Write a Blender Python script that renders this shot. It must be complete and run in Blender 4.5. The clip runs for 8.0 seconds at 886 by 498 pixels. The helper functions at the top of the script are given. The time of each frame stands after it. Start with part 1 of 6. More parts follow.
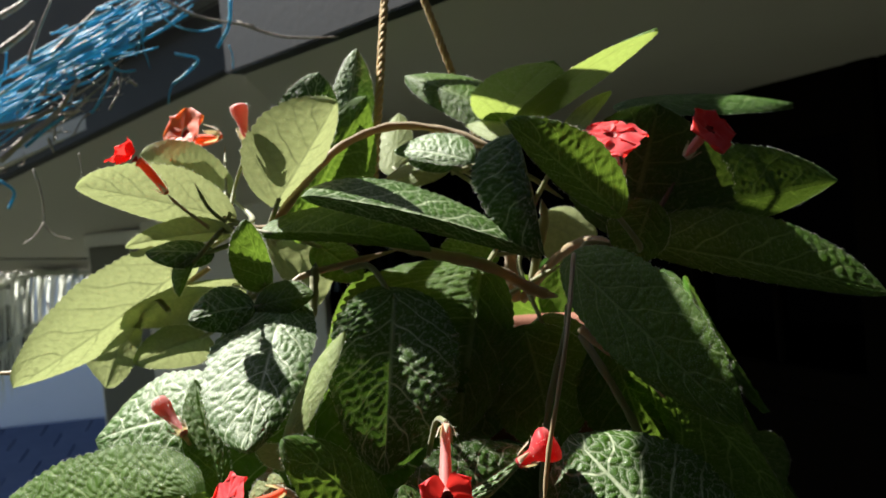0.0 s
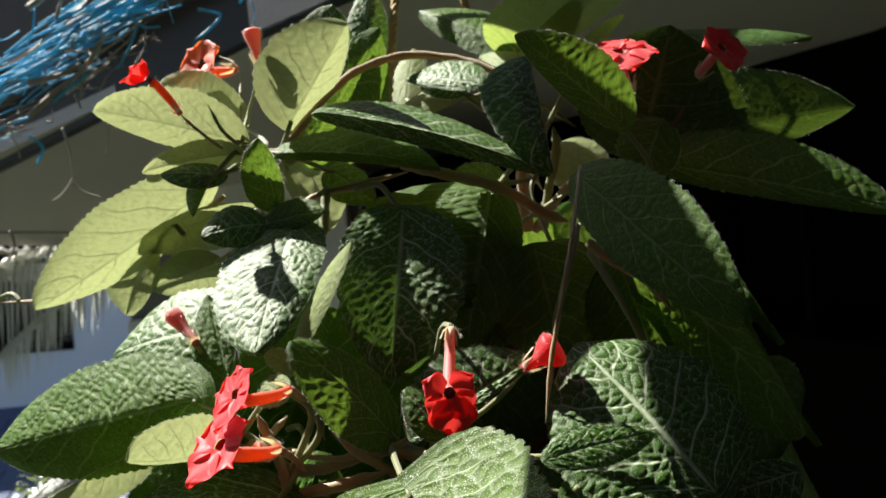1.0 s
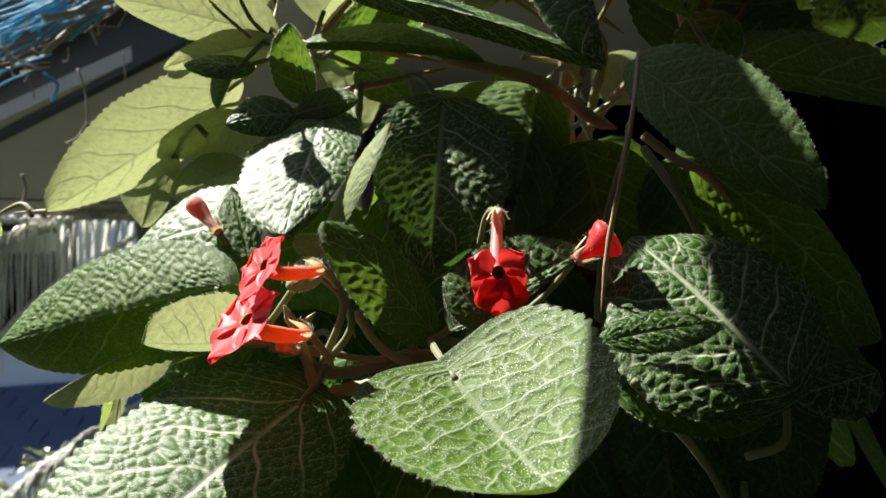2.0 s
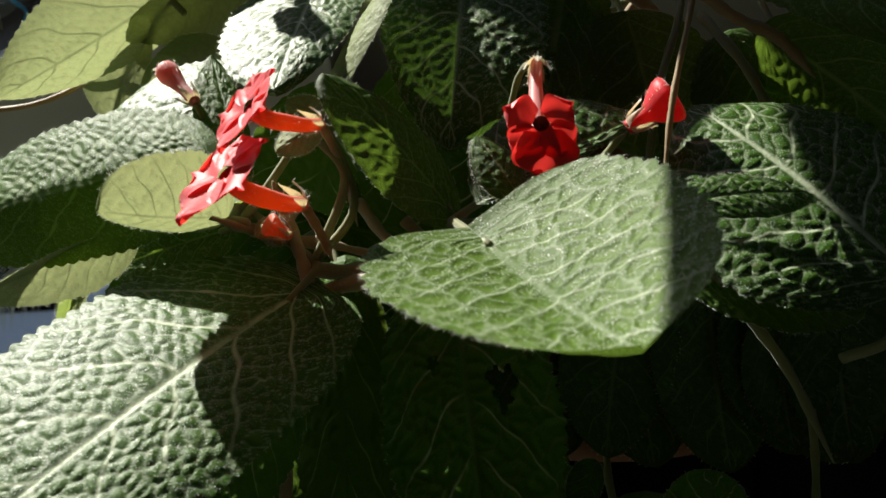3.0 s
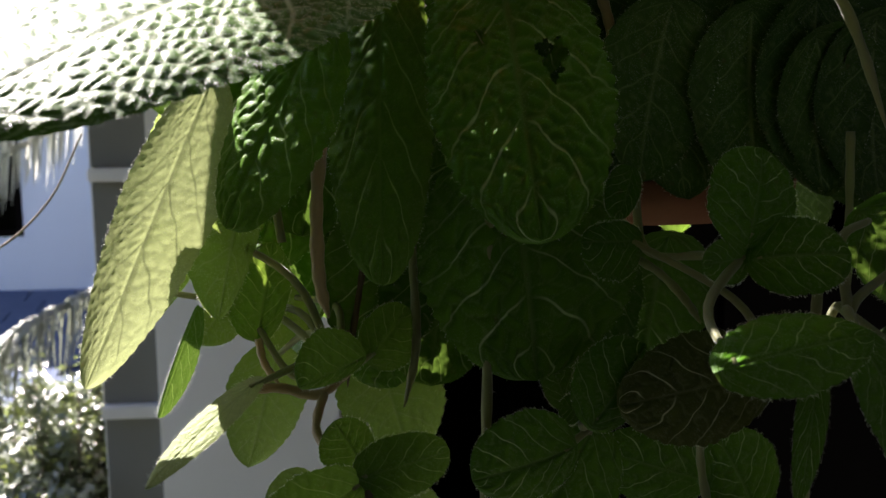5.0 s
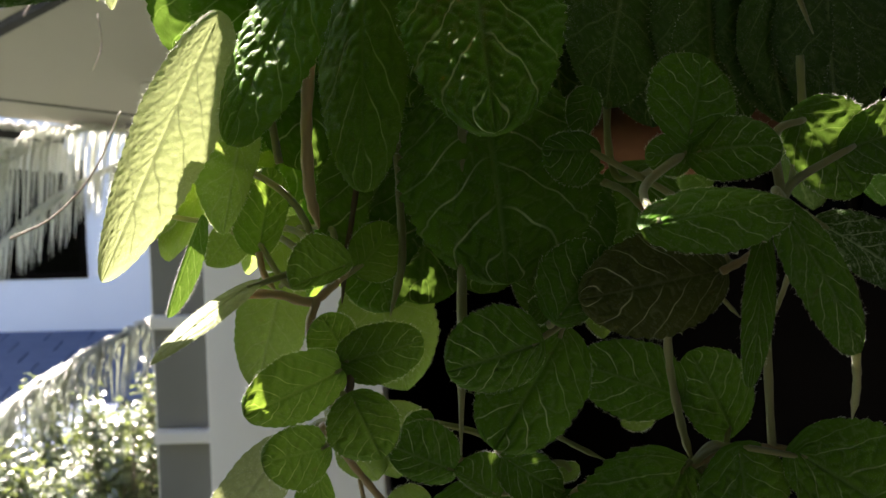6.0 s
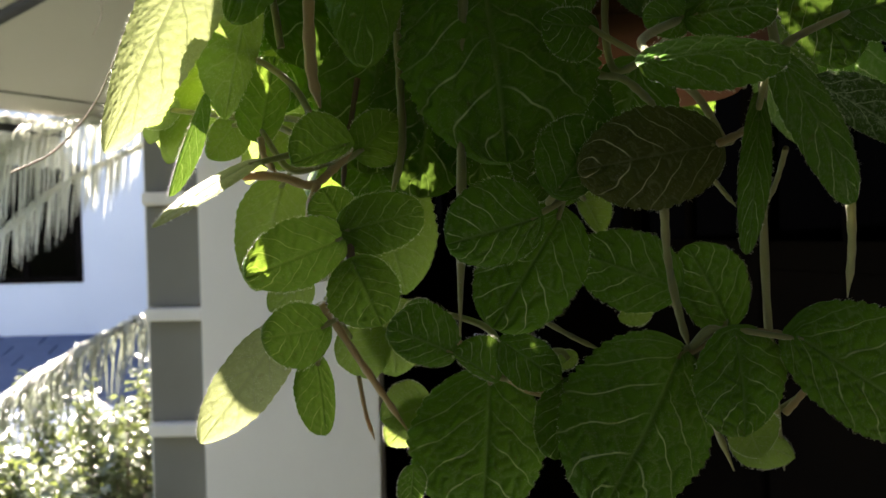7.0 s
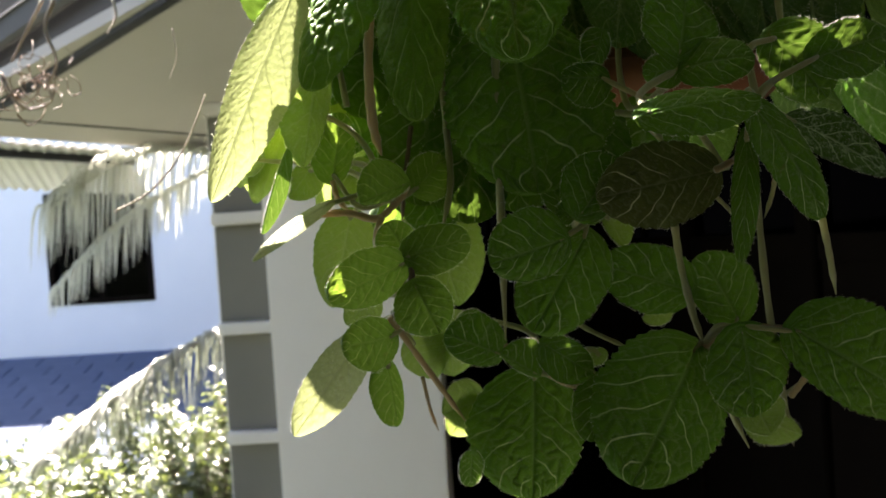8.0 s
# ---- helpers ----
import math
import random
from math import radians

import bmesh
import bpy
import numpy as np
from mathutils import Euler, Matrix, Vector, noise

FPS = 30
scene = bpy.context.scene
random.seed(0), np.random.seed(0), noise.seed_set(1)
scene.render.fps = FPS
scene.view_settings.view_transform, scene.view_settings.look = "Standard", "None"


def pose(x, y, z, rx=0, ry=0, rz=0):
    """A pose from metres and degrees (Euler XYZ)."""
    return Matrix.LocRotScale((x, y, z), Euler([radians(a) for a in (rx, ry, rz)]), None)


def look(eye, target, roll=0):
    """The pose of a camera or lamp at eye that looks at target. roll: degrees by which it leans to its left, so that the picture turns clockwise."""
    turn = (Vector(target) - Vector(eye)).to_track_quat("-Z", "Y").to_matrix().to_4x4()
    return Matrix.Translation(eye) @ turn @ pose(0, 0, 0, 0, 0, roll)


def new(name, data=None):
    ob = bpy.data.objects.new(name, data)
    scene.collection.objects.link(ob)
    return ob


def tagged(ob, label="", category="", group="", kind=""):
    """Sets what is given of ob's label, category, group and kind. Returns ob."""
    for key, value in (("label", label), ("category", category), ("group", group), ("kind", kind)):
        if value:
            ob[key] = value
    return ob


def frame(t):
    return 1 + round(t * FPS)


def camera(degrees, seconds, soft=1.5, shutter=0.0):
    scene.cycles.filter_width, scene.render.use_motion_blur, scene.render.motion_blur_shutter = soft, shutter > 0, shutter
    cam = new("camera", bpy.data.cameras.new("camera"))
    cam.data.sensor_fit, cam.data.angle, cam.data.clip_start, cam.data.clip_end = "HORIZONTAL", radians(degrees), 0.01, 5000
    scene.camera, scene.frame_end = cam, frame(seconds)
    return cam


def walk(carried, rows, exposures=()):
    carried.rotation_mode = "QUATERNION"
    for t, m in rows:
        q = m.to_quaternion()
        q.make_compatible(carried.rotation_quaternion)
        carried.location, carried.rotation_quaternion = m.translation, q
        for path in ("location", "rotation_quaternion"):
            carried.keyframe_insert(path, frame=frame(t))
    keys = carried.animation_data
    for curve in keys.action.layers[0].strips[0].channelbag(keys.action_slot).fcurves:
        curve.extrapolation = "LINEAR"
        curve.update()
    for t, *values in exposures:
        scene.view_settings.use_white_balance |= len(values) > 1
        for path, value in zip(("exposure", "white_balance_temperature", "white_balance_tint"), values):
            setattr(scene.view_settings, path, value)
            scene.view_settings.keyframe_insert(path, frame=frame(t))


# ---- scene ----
cam = camera(56.00, 8.0)
PATH = [
    (0, (0.00000, 0.00000, 1.75000), (0.02602, 0.49907, 1.73415), -5.35),
    (0.5, (0.01142, -0.00147, 1.72802), (0.02467, 0.49805, 1.71084), -4.48),
    (1, (0.00816, -0.00456, 1.71133), (0.01508, 0.49493, 1.68974), -5.39),
    (1.2, (0.00173, -0.00319, 1.70255), (0.00439, 0.49636, 1.68154), -4.99),
    (2.3, (-0.01856, 0.04597, 1.64348), (-0.01429, 0.54538, 1.61962), -3.67),
    (2.5, (-0.02466, 0.06239, 1.63301), (-0.01669, 0.56172, 1.60850), -3.65),
    (3, (-0.02754, 0.08639, 1.61172), (-0.01818, 0.58554, 1.58418), -3.20),
    (3.5, (-0.04097, 0.10619, 1.59319), (-0.01883, 0.60476, 1.56255), -2.25),
    (4, (-0.05990, 0.10947, 1.56561), (-0.02635, 0.60727, 1.53291), -0.71),
    (4.5, (-0.05701, 0.10553, 1.53798), (-0.01984, 0.60170, 1.48864), -1.10),
    (5, (-0.06050, 0.09036, 1.50849), (-0.03071, 0.58666, 1.45562), -0.87),
    (5.2, (-0.05678, 0.08762, 1.49867), (-0.02890, 0.58401, 1.44563), -1.03),
    (6.3, (-0.02667, 0.04478, 1.42867), (-0.03503, 0.54446, 1.41306), -1.53),
    (6.5, (-0.02875, 0.05110, 1.41134), (-0.02786, 0.55082, 1.39461), -0.66),
    (7, (-0.03347, 0.04585, 1.39319), (-0.03347, 0.54568, 1.38010), -1.30),
    (7.5, (-0.01908, 0.02254, 1.38305), (-0.01942, 0.52202, 1.36022), -3.42),
    (8, (-0.02610, -0.02798, 1.40295), (-0.06055, 0.47075, 1.39396), -3.86),
]
cam.data.dof.use_dof, cam.data.dof.focus_distance, cam.data.dof.aperture_fstop = True, 0.33, 19.0
walk(cam, [(t, look(eye, target, roll)) for t, eye, target, roll in PATH], exposures=[(0, 1.65, 6450, 9), (1.0, 1.6, 6450, 9), (2.5, 1.4, 6450, 9), (3.5, 0.9, 6500, 10), (4.0, 0.85, 6450, 12), (4.5, 1.4, 6500, 14), (5.0, 2.45, 6350, 22), (5.2, 2.65, 6400, 22), (6.3, 3.25, 6900, 18), (7.0, 3.36, 6950, 18), (8.0, 3.42, 6900, 18)])

# ---- light ----
SUN_DIR = Vector((-0.62, 0.44, 1.0)).normalized()      # towards the sun
world = bpy.data.worlds.new("sky")
scene.world = world
world.use_nodes = True
wn = world.node_tree.nodes
sky = wn.new("ShaderNodeTexSky")
sky.sky_type = "NISHITA"
sky.sun_disc = False
sky.sun_elevation = math.asin(SUN_DIR.z)
sky.sun_rotation = math.atan2(SUN_DIR.x, SUN_DIR.y)
wn["Background"].inputs["Strength"].default_value = 0.047
world.node_tree.links.new(sky.outputs[0], wn["Background"].inputs["Color"])
sun_data = bpy.data.lights.new("sun", "SUN")
sun_data.energy, sun_data.angle, sun_data.color = 5.0, radians(0.53), (1.0, 0.95, 0.86)
sun = new("sun", sun_data)
sun.matrix_world = look(SUN_DIR * 20, (0, 0, 0))

# ---- tools ----
def world_of(ob):
    m = ob.matrix_basis.copy()
    return world_of(ob.parent) @ ob.matrix_parent_inverse @ m if ob.parent else m


def add(name, mesh, parent=None, at=(0, 0, 0), label=""):
    """Links a mesh whose vertices are given from the point at, as a thing or as a part of parent."""
    ob = new(name, mesh)
    ob.location = at
    if parent:
        ob.parent = parent
        ob.matrix_parent_inverse = world_of(parent).inverted()
    if label:
        ob["label"] = label
    return ob


def empty(name, at, label, category, group="", kind=""):
    ob = new(name)
    ob.location = at
    return tagged(ob, label, category, group, kind)


def mesh_of(name, verts, faces, materials, smooth=True, indices=None, uvs=None):
    me = bpy.data.meshes.new(name)
    me.from_pydata(verts, [], faces)
    for m in materials:
        me.materials.append(m)
    me.polygons.foreach_set("use_smooth", [smooth] * len(me.polygons))
    if indices is not None:
        me.polygons.foreach_set("material_index", indices)
    if uvs is not None:
        layer = me.uv_layers.new(name="UVMap")
        loops = np.empty(len(me.loops), dtype=np.int32)
        me.loops.foreach_get("vertex_index", loops)
        layer.data.foreach_set("uv", np.asarray(uvs, dtype=np.float32)[loops].ravel())
    me.update()
    return me


def part(name, bm, material, parent, label="", at=(0, 0, 0)):
    me = bpy.data.meshes.new(name)
    bm.to_mesh(me)
    bm.free()
    me.materials.append(material)
    return add(name, me, parent, at, label)


def box(size, bevel=0.0, centre=(0, 0, 0), turn=None):
    bm = bmesh.new()
    bmesh.ops.create_cube(bm, size=1.0, matrix=Matrix.Diagonal((*size, 1)))
    if bevel:
        bmesh.ops.bevel(bm, geom=bm.edges[:], offset=bevel, segments=2, affect="EDGES")
    if turn is not None:
        bmesh.ops.transform(bm, matrix=turn, verts=bm.verts)
    bmesh.ops.translate(bm, verts=bm.verts, vec=centre)
    return bm


def spline(points, steps=8):
    """A smooth line through the points (Catmull-Rom)."""
    p = [np.array(q, float) for q in points]
    p = [2 * p[0] - p[1]] + p + [2 * p[-1] - p[-2]]
    out = []
    for i in range(1, len(p) - 2):
        for k in range(steps):
            t = k / steps
            out.append(0.5 * (2 * p[i] + (p[i + 1] - p[i - 1]) * t + (2 * p[i - 1] - 5 * p[i] + 4 * p[i + 1] - p[i + 2]) * t**2
                              + (3 * p[i] - p[i - 1] - 3 * p[i + 1] + p[i + 2]) * t**3))
    return np.array(out + [p[-2]])


def tube_data(line, radii, sides=7):
    """Vertices and faces of a tube along a line, closed at both ends."""
    line = np.asarray(line, float)
    n = len(line)
    radii = np.interp(np.linspace(0, 1, n), np.linspace(0, 1, len(radii)), radii)
    tang = np.gradient(line, axis=0)
    tang /= np.linalg.norm(tang, axis=1)[:, None] + 1e-12
    ref = np.array([0.31, 0.27, 0.91]) if abs(tang[0] @ [0.31, 0.27, 0.91]) < 0.9 else np.array([1.0, 0, 0])
    verts, faces = [], []
    u = ref
    for i in range(n):
        u = u - tang[i] * (u @ tang[i])
        u /= np.linalg.norm(u) + 1e-12
        w = np.cross(tang[i], u)
        for k in range(sides):
            a = 2 * math.pi * k / sides
            verts.append(line[i] + radii[i] * (math.cos(a) * u + math.sin(a) * w))
    for i in range(n - 1):
        for k in range(sides):
            a, b = i * sides + k, i * sides + (k + 1) % sides
            faces.append((a, b, b + sides, a + sides))
    faces.append(tuple(range(sides - 1, -1, -1)))
    faces.append(tuple(range((n - 1) * sides, n * sides)))
    return verts, faces


def merge(chunks):
    verts, faces = [], []
    for v, f in chunks:
        o = len(verts)
        verts += list(v)
        faces += [tuple(i + o for i in q) for q in f]
    return verts, faces


def hair_data(rng, roots, normals, length, width):
    """Fine hairs: a thin wedge on each root."""
    verts, faces = [], []
    for p, n in zip(roots, normals):
        d = n + rng.normal(0, 0.35, 3)
        d /= np.linalg.norm(d)
        s = np.cross(d, rng.normal(0, 1, 3))
        s /= np.linalg.norm(s)
        o, ln = len(verts), length * rng.uniform(0.5, 1.3)
        verts += [p - s * width, p + s * width, p + d * ln]
        faces.append((o, o + 1, o + 2))
    return verts, faces


def lathe(profile, sides=40, centre=(0, 0, 0)):
    """A turned body from (radius, height) pairs."""
    bm = bmesh.new()
    rings = [[bm.verts.new((centre[0] + r * math.cos(2 * math.pi * k / sides), centre[1] + r * math.sin(2 * math.pi * k / sides), centre[2] + z))
              for k in range(sides)] for r, z in profile]
    for a, b in zip(rings, rings[1:]):
        for k in range(sides):
            bm.faces.new((a[k], a[(k + 1) % sides], b[(k + 1) % sides], b[k])).smooth = True
    return bm


# ---- materials ----
class Nodes:
    """Short hand for a node tree."""

    def __init__(self, name):
        self.mat = bpy.data.materials.new(name)
        self.mat.use_nodes = True
        self.tree = self.mat.node_tree
        self.bsdf = self.tree.nodes["Principled BSDF"]
        self.out = self.tree.nodes["Material Output"]

    def put(self, kind, **inputs):
        node = self.tree.nodes.new("ShaderNode" + kind)
        for key, value in inputs.items():
            self.feed(node.inputs[int(key[1:])] if key[0] == "i" and key[1:].isdigit() else node.inputs[key.replace("_", " ")], value)
        return node

    def feed(self, socket, value):
        if isinstance(value, bpy.types.NodeSocket):
            self.tree.links.new(value, socket)
        else:
            socket.default_value = value

    def math(self, op, a, b=0.0, c=0.0):
        node = self.tree.nodes.new("ShaderNodeMath")
        node.operation = op
        for socket, value in zip(node.inputs, (a, b, c)):
            self.feed(socket, value)
        return node.outputs[0]

    def fall(self, x, lo, hi):
        """1 below lo, 0 above hi, smooth between."""
        node = self.tree.nodes.new("ShaderNodeMapRange")
        node.interpolation_type = "SMOOTHSTEP"
        for k, v in zip(range(5), (x, lo, hi, 1.0, 0.0)):
            self.feed(node.inputs[k], v)
        return node.outputs[0]

    def mix(self, fac, a, b):
        node = self.tree.nodes.new("ShaderNodeMix")
        node.data_type = "RGBA"
        self.feed(node.inputs[0], fac)
        self.feed(node.inputs[6], a)
        self.feed(node.inputs[7], b)
        return node.outputs[2]

    def noise(self, scale, detail=3.0, rough=0.55, vector=None):
        node = self.put("TexNoise", Scale=scale, Detail=detail, Roughness=rough)
        if vector is not None:
            self.feed(node.inputs["Vector"], vector)
        return node.outputs[0]

    def coord(self, which="Object"):
        return self.put("TexCoord").outputs[which]

    def bump(self, height, strength, distance, normal=None):
        node = self.put("Bump", Strength=strength, Distance=distance, Height=height)
        if normal is not None:
            self.feed(node.inputs["Normal"], normal)
        return node.outputs[0]


def rgb(r, g, b):
    return (r, g, b, 1.0)


def leaf_material(name, deep, pale, vein, through_light, share, gloss=0.36, frost=0.1, mark=0.85, shine=0.55, glow=1.6, sparkle=1.0, hairs=0.45, wide=0.20):
    """A hairy, quilted leaf: pale veins, darker cells between them, light that passes through, fine glistening hairs."""
    n = Nodes(name)
    where = n.coord()
    own = n.put("ObjectInfo").outputs["Random"]

    def field(key):
        node = n.tree.nodes.new("ShaderNodeAttribute")
        node.attribute_name = key
        return node.outputs["Fac"]

    patchy = n.math("MULTIPLY_ADD", n.noise(85.0, 2.0, 0.5, where), 1.5, 0.15)
    rough_edge = n.math("MULTIPLY_ADD", n.noise(500.0, 2.0, 0.6, where), 0.4, 0.8)
    ridge = n.math("ABSOLUTE", n.math("SINE", n.math("MULTIPLY", field("rib"), math.pi)))
    side = n.math("MULTIPLY", n.fall(ridge, 0.02, wide), field("reach"))
    veins = n.math("MINIMUM", n.math("MULTIPLY", n.math("MULTIPLY", n.math("MAXIMUM", side, field("vein")), patchy), rough_edge), 1.0)
    blotch = n.noise(45.0, 4.0, 0.6, where)
    # cells paler towards their tops: light on the domes is put into colour
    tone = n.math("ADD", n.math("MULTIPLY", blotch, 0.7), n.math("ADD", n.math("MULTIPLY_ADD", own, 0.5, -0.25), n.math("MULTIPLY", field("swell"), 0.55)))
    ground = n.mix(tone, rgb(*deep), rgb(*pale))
    colour = n.mix(n.math("MULTIPLY", veins, mark), ground, rgb(*vein))
    spots = n.fall(n.noise(220.0, 2.0, 0.5, where), 0.26, 0.31)
    colour = n.mix(n.math("MULTIPLY", spots, 0.35), colour, rgb(0.10, 0.06, 0.02))
    # short white hairs, in drifts; their sun sparkle is put into the colour as white specks
    grain = n.put("TexVoronoi", Vector=where, Scale=1250.0)
    drift = n.math("SUBTRACT", 1.0, n.fall(n.noise(120.0, 3.0, 0.6, where), 0.30, 0.66))
    hair_glints = n.math("MULTIPLY", n.fall(grain.outputs["Distance"], 0.16, 0.36), drift)
    colour = n.mix(n.math("MULTIPLY", hair_glints, hairs), colour, rgb(0.80, 0.84, 0.76))
    fuzz = n.noise(1100.0, 2.0, 0.6, where)
    grit = n.bump(n.math("ADD", hair_glints, fuzz), 1.0, 0.00045 * sparkle)
    b = n.bsdf
    n.feed(b.inputs["Base Color"], colour)
    n.feed(b.inputs["Roughness"], n.math("MULTIPLY_ADD", hair_glints, -0.18, n.math("MULTIPLY_ADD", fuzz, 0.2, gloss)))
    n.feed(b.inputs["Specular IOR Level"], n.math("MULTIPLY_ADD", hair_glints, shine * 1.5, shine * 0.32))
    n.feed(b.inputs["Sheen Weight"], frost)
    n.feed(b.inputs["Sheen Roughness"], 0.35)
    n.feed(b.inputs["Sheen Tint"], rgb(0.95, 1.0, 0.95))
    n.feed(b.inputs["Normal"], grit)
    lit = n.put("BsdfTranslucent", Color=n.mix(n.math("MULTIPLY", veins, 0.85), rgb(*through_light), rgb(*[min(0.85, c * glow) for c in through_light])))
    both = n.put("MixShader", Fac=share, i1=b.outputs[0], i2=lit.outputs[0])
    n.tree.links.new(both.outputs[0], n.out.inputs["Surface"])
    return n.mat


def plain_material(name, colour, other, rough=0.6, scale=20.0, fine=200.0, relief=0.3, depth=0.002, metal=0.0, spec=0.5, through_light=None, share=0.3, sheen=0.0):
    """A surface with blotches and grain at two scales; thin tissue lets light through."""
    n = Nodes(name)
    where = n.coord()
    big, small = n.noise(scale, 4.0, 0.6, where), n.noise(fine, 3.0, 0.6, where)
    own = n.put("ObjectInfo").outputs["Random"]
    tone = n.math("ADD", n.math("MULTIPLY_ADD", big, 1.1, -0.15), n.math("ADD", n.math("MULTIPLY_ADD", small, 0.4, -0.2), n.math("MULTIPLY_ADD", own, 0.3, -0.15)))
    b = n.bsdf
    n.feed(b.inputs["Base Color"], n.mix(tone, rgb(*colour), rgb(*other)))
    n.feed(b.inputs["Roughness"], n.math("MULTIPLY_ADD", small, 0.2, rough - 0.1))
    n.feed(b.inputs["Metallic"], metal)
    n.feed(b.inputs["Specular IOR Level"], spec)
    n.feed(b.inputs["Sheen Weight"], sheen)
    n.feed(b.inputs["Normal"], n.bump(n.math("ADD", big, small), relief, depth))
    if through_light:
        lit = n.put("BsdfTranslucent", Color=rgb(*through_light))
        both = n.put("MixShader", Fac=share, i1=b.outputs[0], i2=lit.outputs[0])
        n.tree.links.new(both.outputs[0], n.out.inputs["Surface"])
    return n.mat


LEAF = leaf_material("leaf_mature", (0.012, 0.046, 0.003), (0.060, 0.132, 0.008), (0.34, 0.42, 0.18), (0.28, 0.47, 0.05), 0.20, 0.42, 0.01, 0.50, 0.7, sparkle=0.7, hairs=0.14)
# darker, barely translucent copy of leaf_mature, with shade put into its colour
LEAF_SHADED = leaf_material("leaf_shaded", (0.012, 0.046, 0.003), (0.044, 0.108, 0.008), (0.28, 0.36, 0.15), (0.26, 0.42, 0.05), 0.05, 0.44, 0.02, 0.40, 0.7, sparkle=0.7, hairs=0.10)
LEAF_YOUNG = leaf_material("leaf_young", (0.15, 0.21, 0.06), (0.28, 0.32, 0.15), (0.42, 0.46, 0.28), (0.50, 0.56, 0.24), 0.28, 0.46, 0.06, 0.4, 0.5, 0.36, 0.5, 0.15)
LEAF_SOFT = leaf_material("leaf_half_grown", (0.045, 0.12, 0.012), (0.10, 0.20, 0.030), (0.36, 0.45, 0.22), (0.42, 0.54, 0.12), 0.34, 0.44, 0.05, 0.6, 0.5, 0.55, 0.6, 0.15)
LEAF_SILVER = leaf_material("leaf_silvery", (0.012, 0.046, 0.001), (0.040, 0.105, 0.003), (0.46, 0.53, 0.36), (0.24, 0.47, 0.06), 0.08, 0.36, 0.0, 0.90, 0.85, sparkle=0.65, hairs=0.26)
LEAF_DOWNY = leaf_material("leaf_downy", (0.024, 0.062, 0.003), (0.066, 0.122, 0.008), (0.42, 0.48, 0.33), (0.28, 0.47, 0.06), 0.10, 0.42, 0.0, 0.75, 0.55, sparkle=0.8, hairs=0.80, wide=0.13)
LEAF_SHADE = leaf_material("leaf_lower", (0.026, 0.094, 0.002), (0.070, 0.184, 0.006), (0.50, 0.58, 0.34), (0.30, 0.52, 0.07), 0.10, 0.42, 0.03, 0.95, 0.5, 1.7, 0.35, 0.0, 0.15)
LEAF_GLOW = leaf_material("leaf_thin", (0.036, 0.105, 0.004), (0.080, 0.185, 0.012), (0.46, 0.55, 0.26), (0.34, 0.53, 0.06), 0.22, 0.40, 0.02, 0.8, 0.6, 1.8, 0.4, 0.0, 0.16)
LEAF_BRONZE = leaf_material("leaf_bronze", (0.045, 0.062, 0.012), (0.080, 0.095, 0.022), (0.58, 0.56, 0.38), (0.32, 0.38, 0.08), 0.08, 0.46, 0.03, 1.0, 0.5, 1.7, 0.35, 0.0, 0.15)
HAIR = plain_material("plant_hair", (0.75, 0.78, 0.66), (0.85, 0.86, 0.76), 0.4, through_light=(0.9, 0.92, 0.8), share=0.4)
STEM = plain_material("stem_skin", (0.30, 0.20, 0.10), (0.38, 0.30, 0.14), 0.5, 60, 700, 0.4, 0.0005, through_light=(0.5, 0.3, 0.12), share=0.2, sheen=0.4)
STEM_GREEN = plain_material("stem_green", (0.17, 0.19, 0.07), (0.27, 0.26, 0.12), 0.5, 60, 700, 0.4, 0.0005, through_light=(0.4, 0.4, 0.12), share=0.2, sheen=0.4)
STEM_DARK = plain_material("stem_dark", (0.07, 0.045, 0.03), (0.14, 0.09, 0.05), 0.6, 60, 700, 0.4, 0.0005)
PETAL = plain_material("petal_red", (0.66, 0.010, 0.022), (0.82, 0.03, 0.04), 0.5, 90, 900, 0.25, 0.0004, through_light=(0.95, 0.05, 0.04), share=0.4, sheen=0.3)
PETAL_ORANGE = plain_material("petal_orange", (0.66, 0.10, 0.04), (0.72, 0.20, 0.08), 0.5, 90, 900, 0.25, 0.0004, through_light=(1.0, 0.25, 0.05), share=0.45, sheen=0.3)
PETAL_PINK = plain_material("tube_pink", (0.62, 0.16, 0.17), (0.72, 0.30, 0.26), 0.5, 90, 900, 0.25, 0.0004, through_light=(0.95, 0.3, 0.2), share=0.35, sheen=0.5)
THROAT = plain_material("throat_dark", (0.24, 0.008, 0.010), (0.40, 0.02, 0.02), 0.6, 90, 900)
CALYX = plain_material("calyx_pale", (0.42, 0.38, 0.24), (0.56, 0.50, 0.36), 0.5, 90, 900, 0.3, 0.0004, through_light=(0.7, 0.6, 0.3), share=0.35, sheen=0.6)

# ---- materials of the place ----
PAINT = plain_material("white_wall_paint", (0.66, 0.63, 0.58), (0.76, 0.73, 0.68), 0.75, 3, 160, 0.12, 0.002)
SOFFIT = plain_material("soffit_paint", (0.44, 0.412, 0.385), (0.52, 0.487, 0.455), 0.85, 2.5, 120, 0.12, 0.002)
GREY_PANEL = plain_material("grey_panel_paint", (0.15, 0.145, 0.12), (0.19, 0.185, 0.155), 0.7, 5, 160, 0.15, 0.002)
FAR_WALL = plain_material("far_wall_paint", (0.62, 0.67, 0.76), (0.72, 0.76, 0.84), 0.8, 1.5, 60, 0.1, 0.003)
# near-black timber: the shade on the house front is put into this colour
DARK_WOOD = plain_material("shade_black_wood", (0.0025, 0.0018, 0.0014), (0.006, 0.0042, 0.0032), 0.85, 6, 90, 0.3, 0.002, spec=0.03)
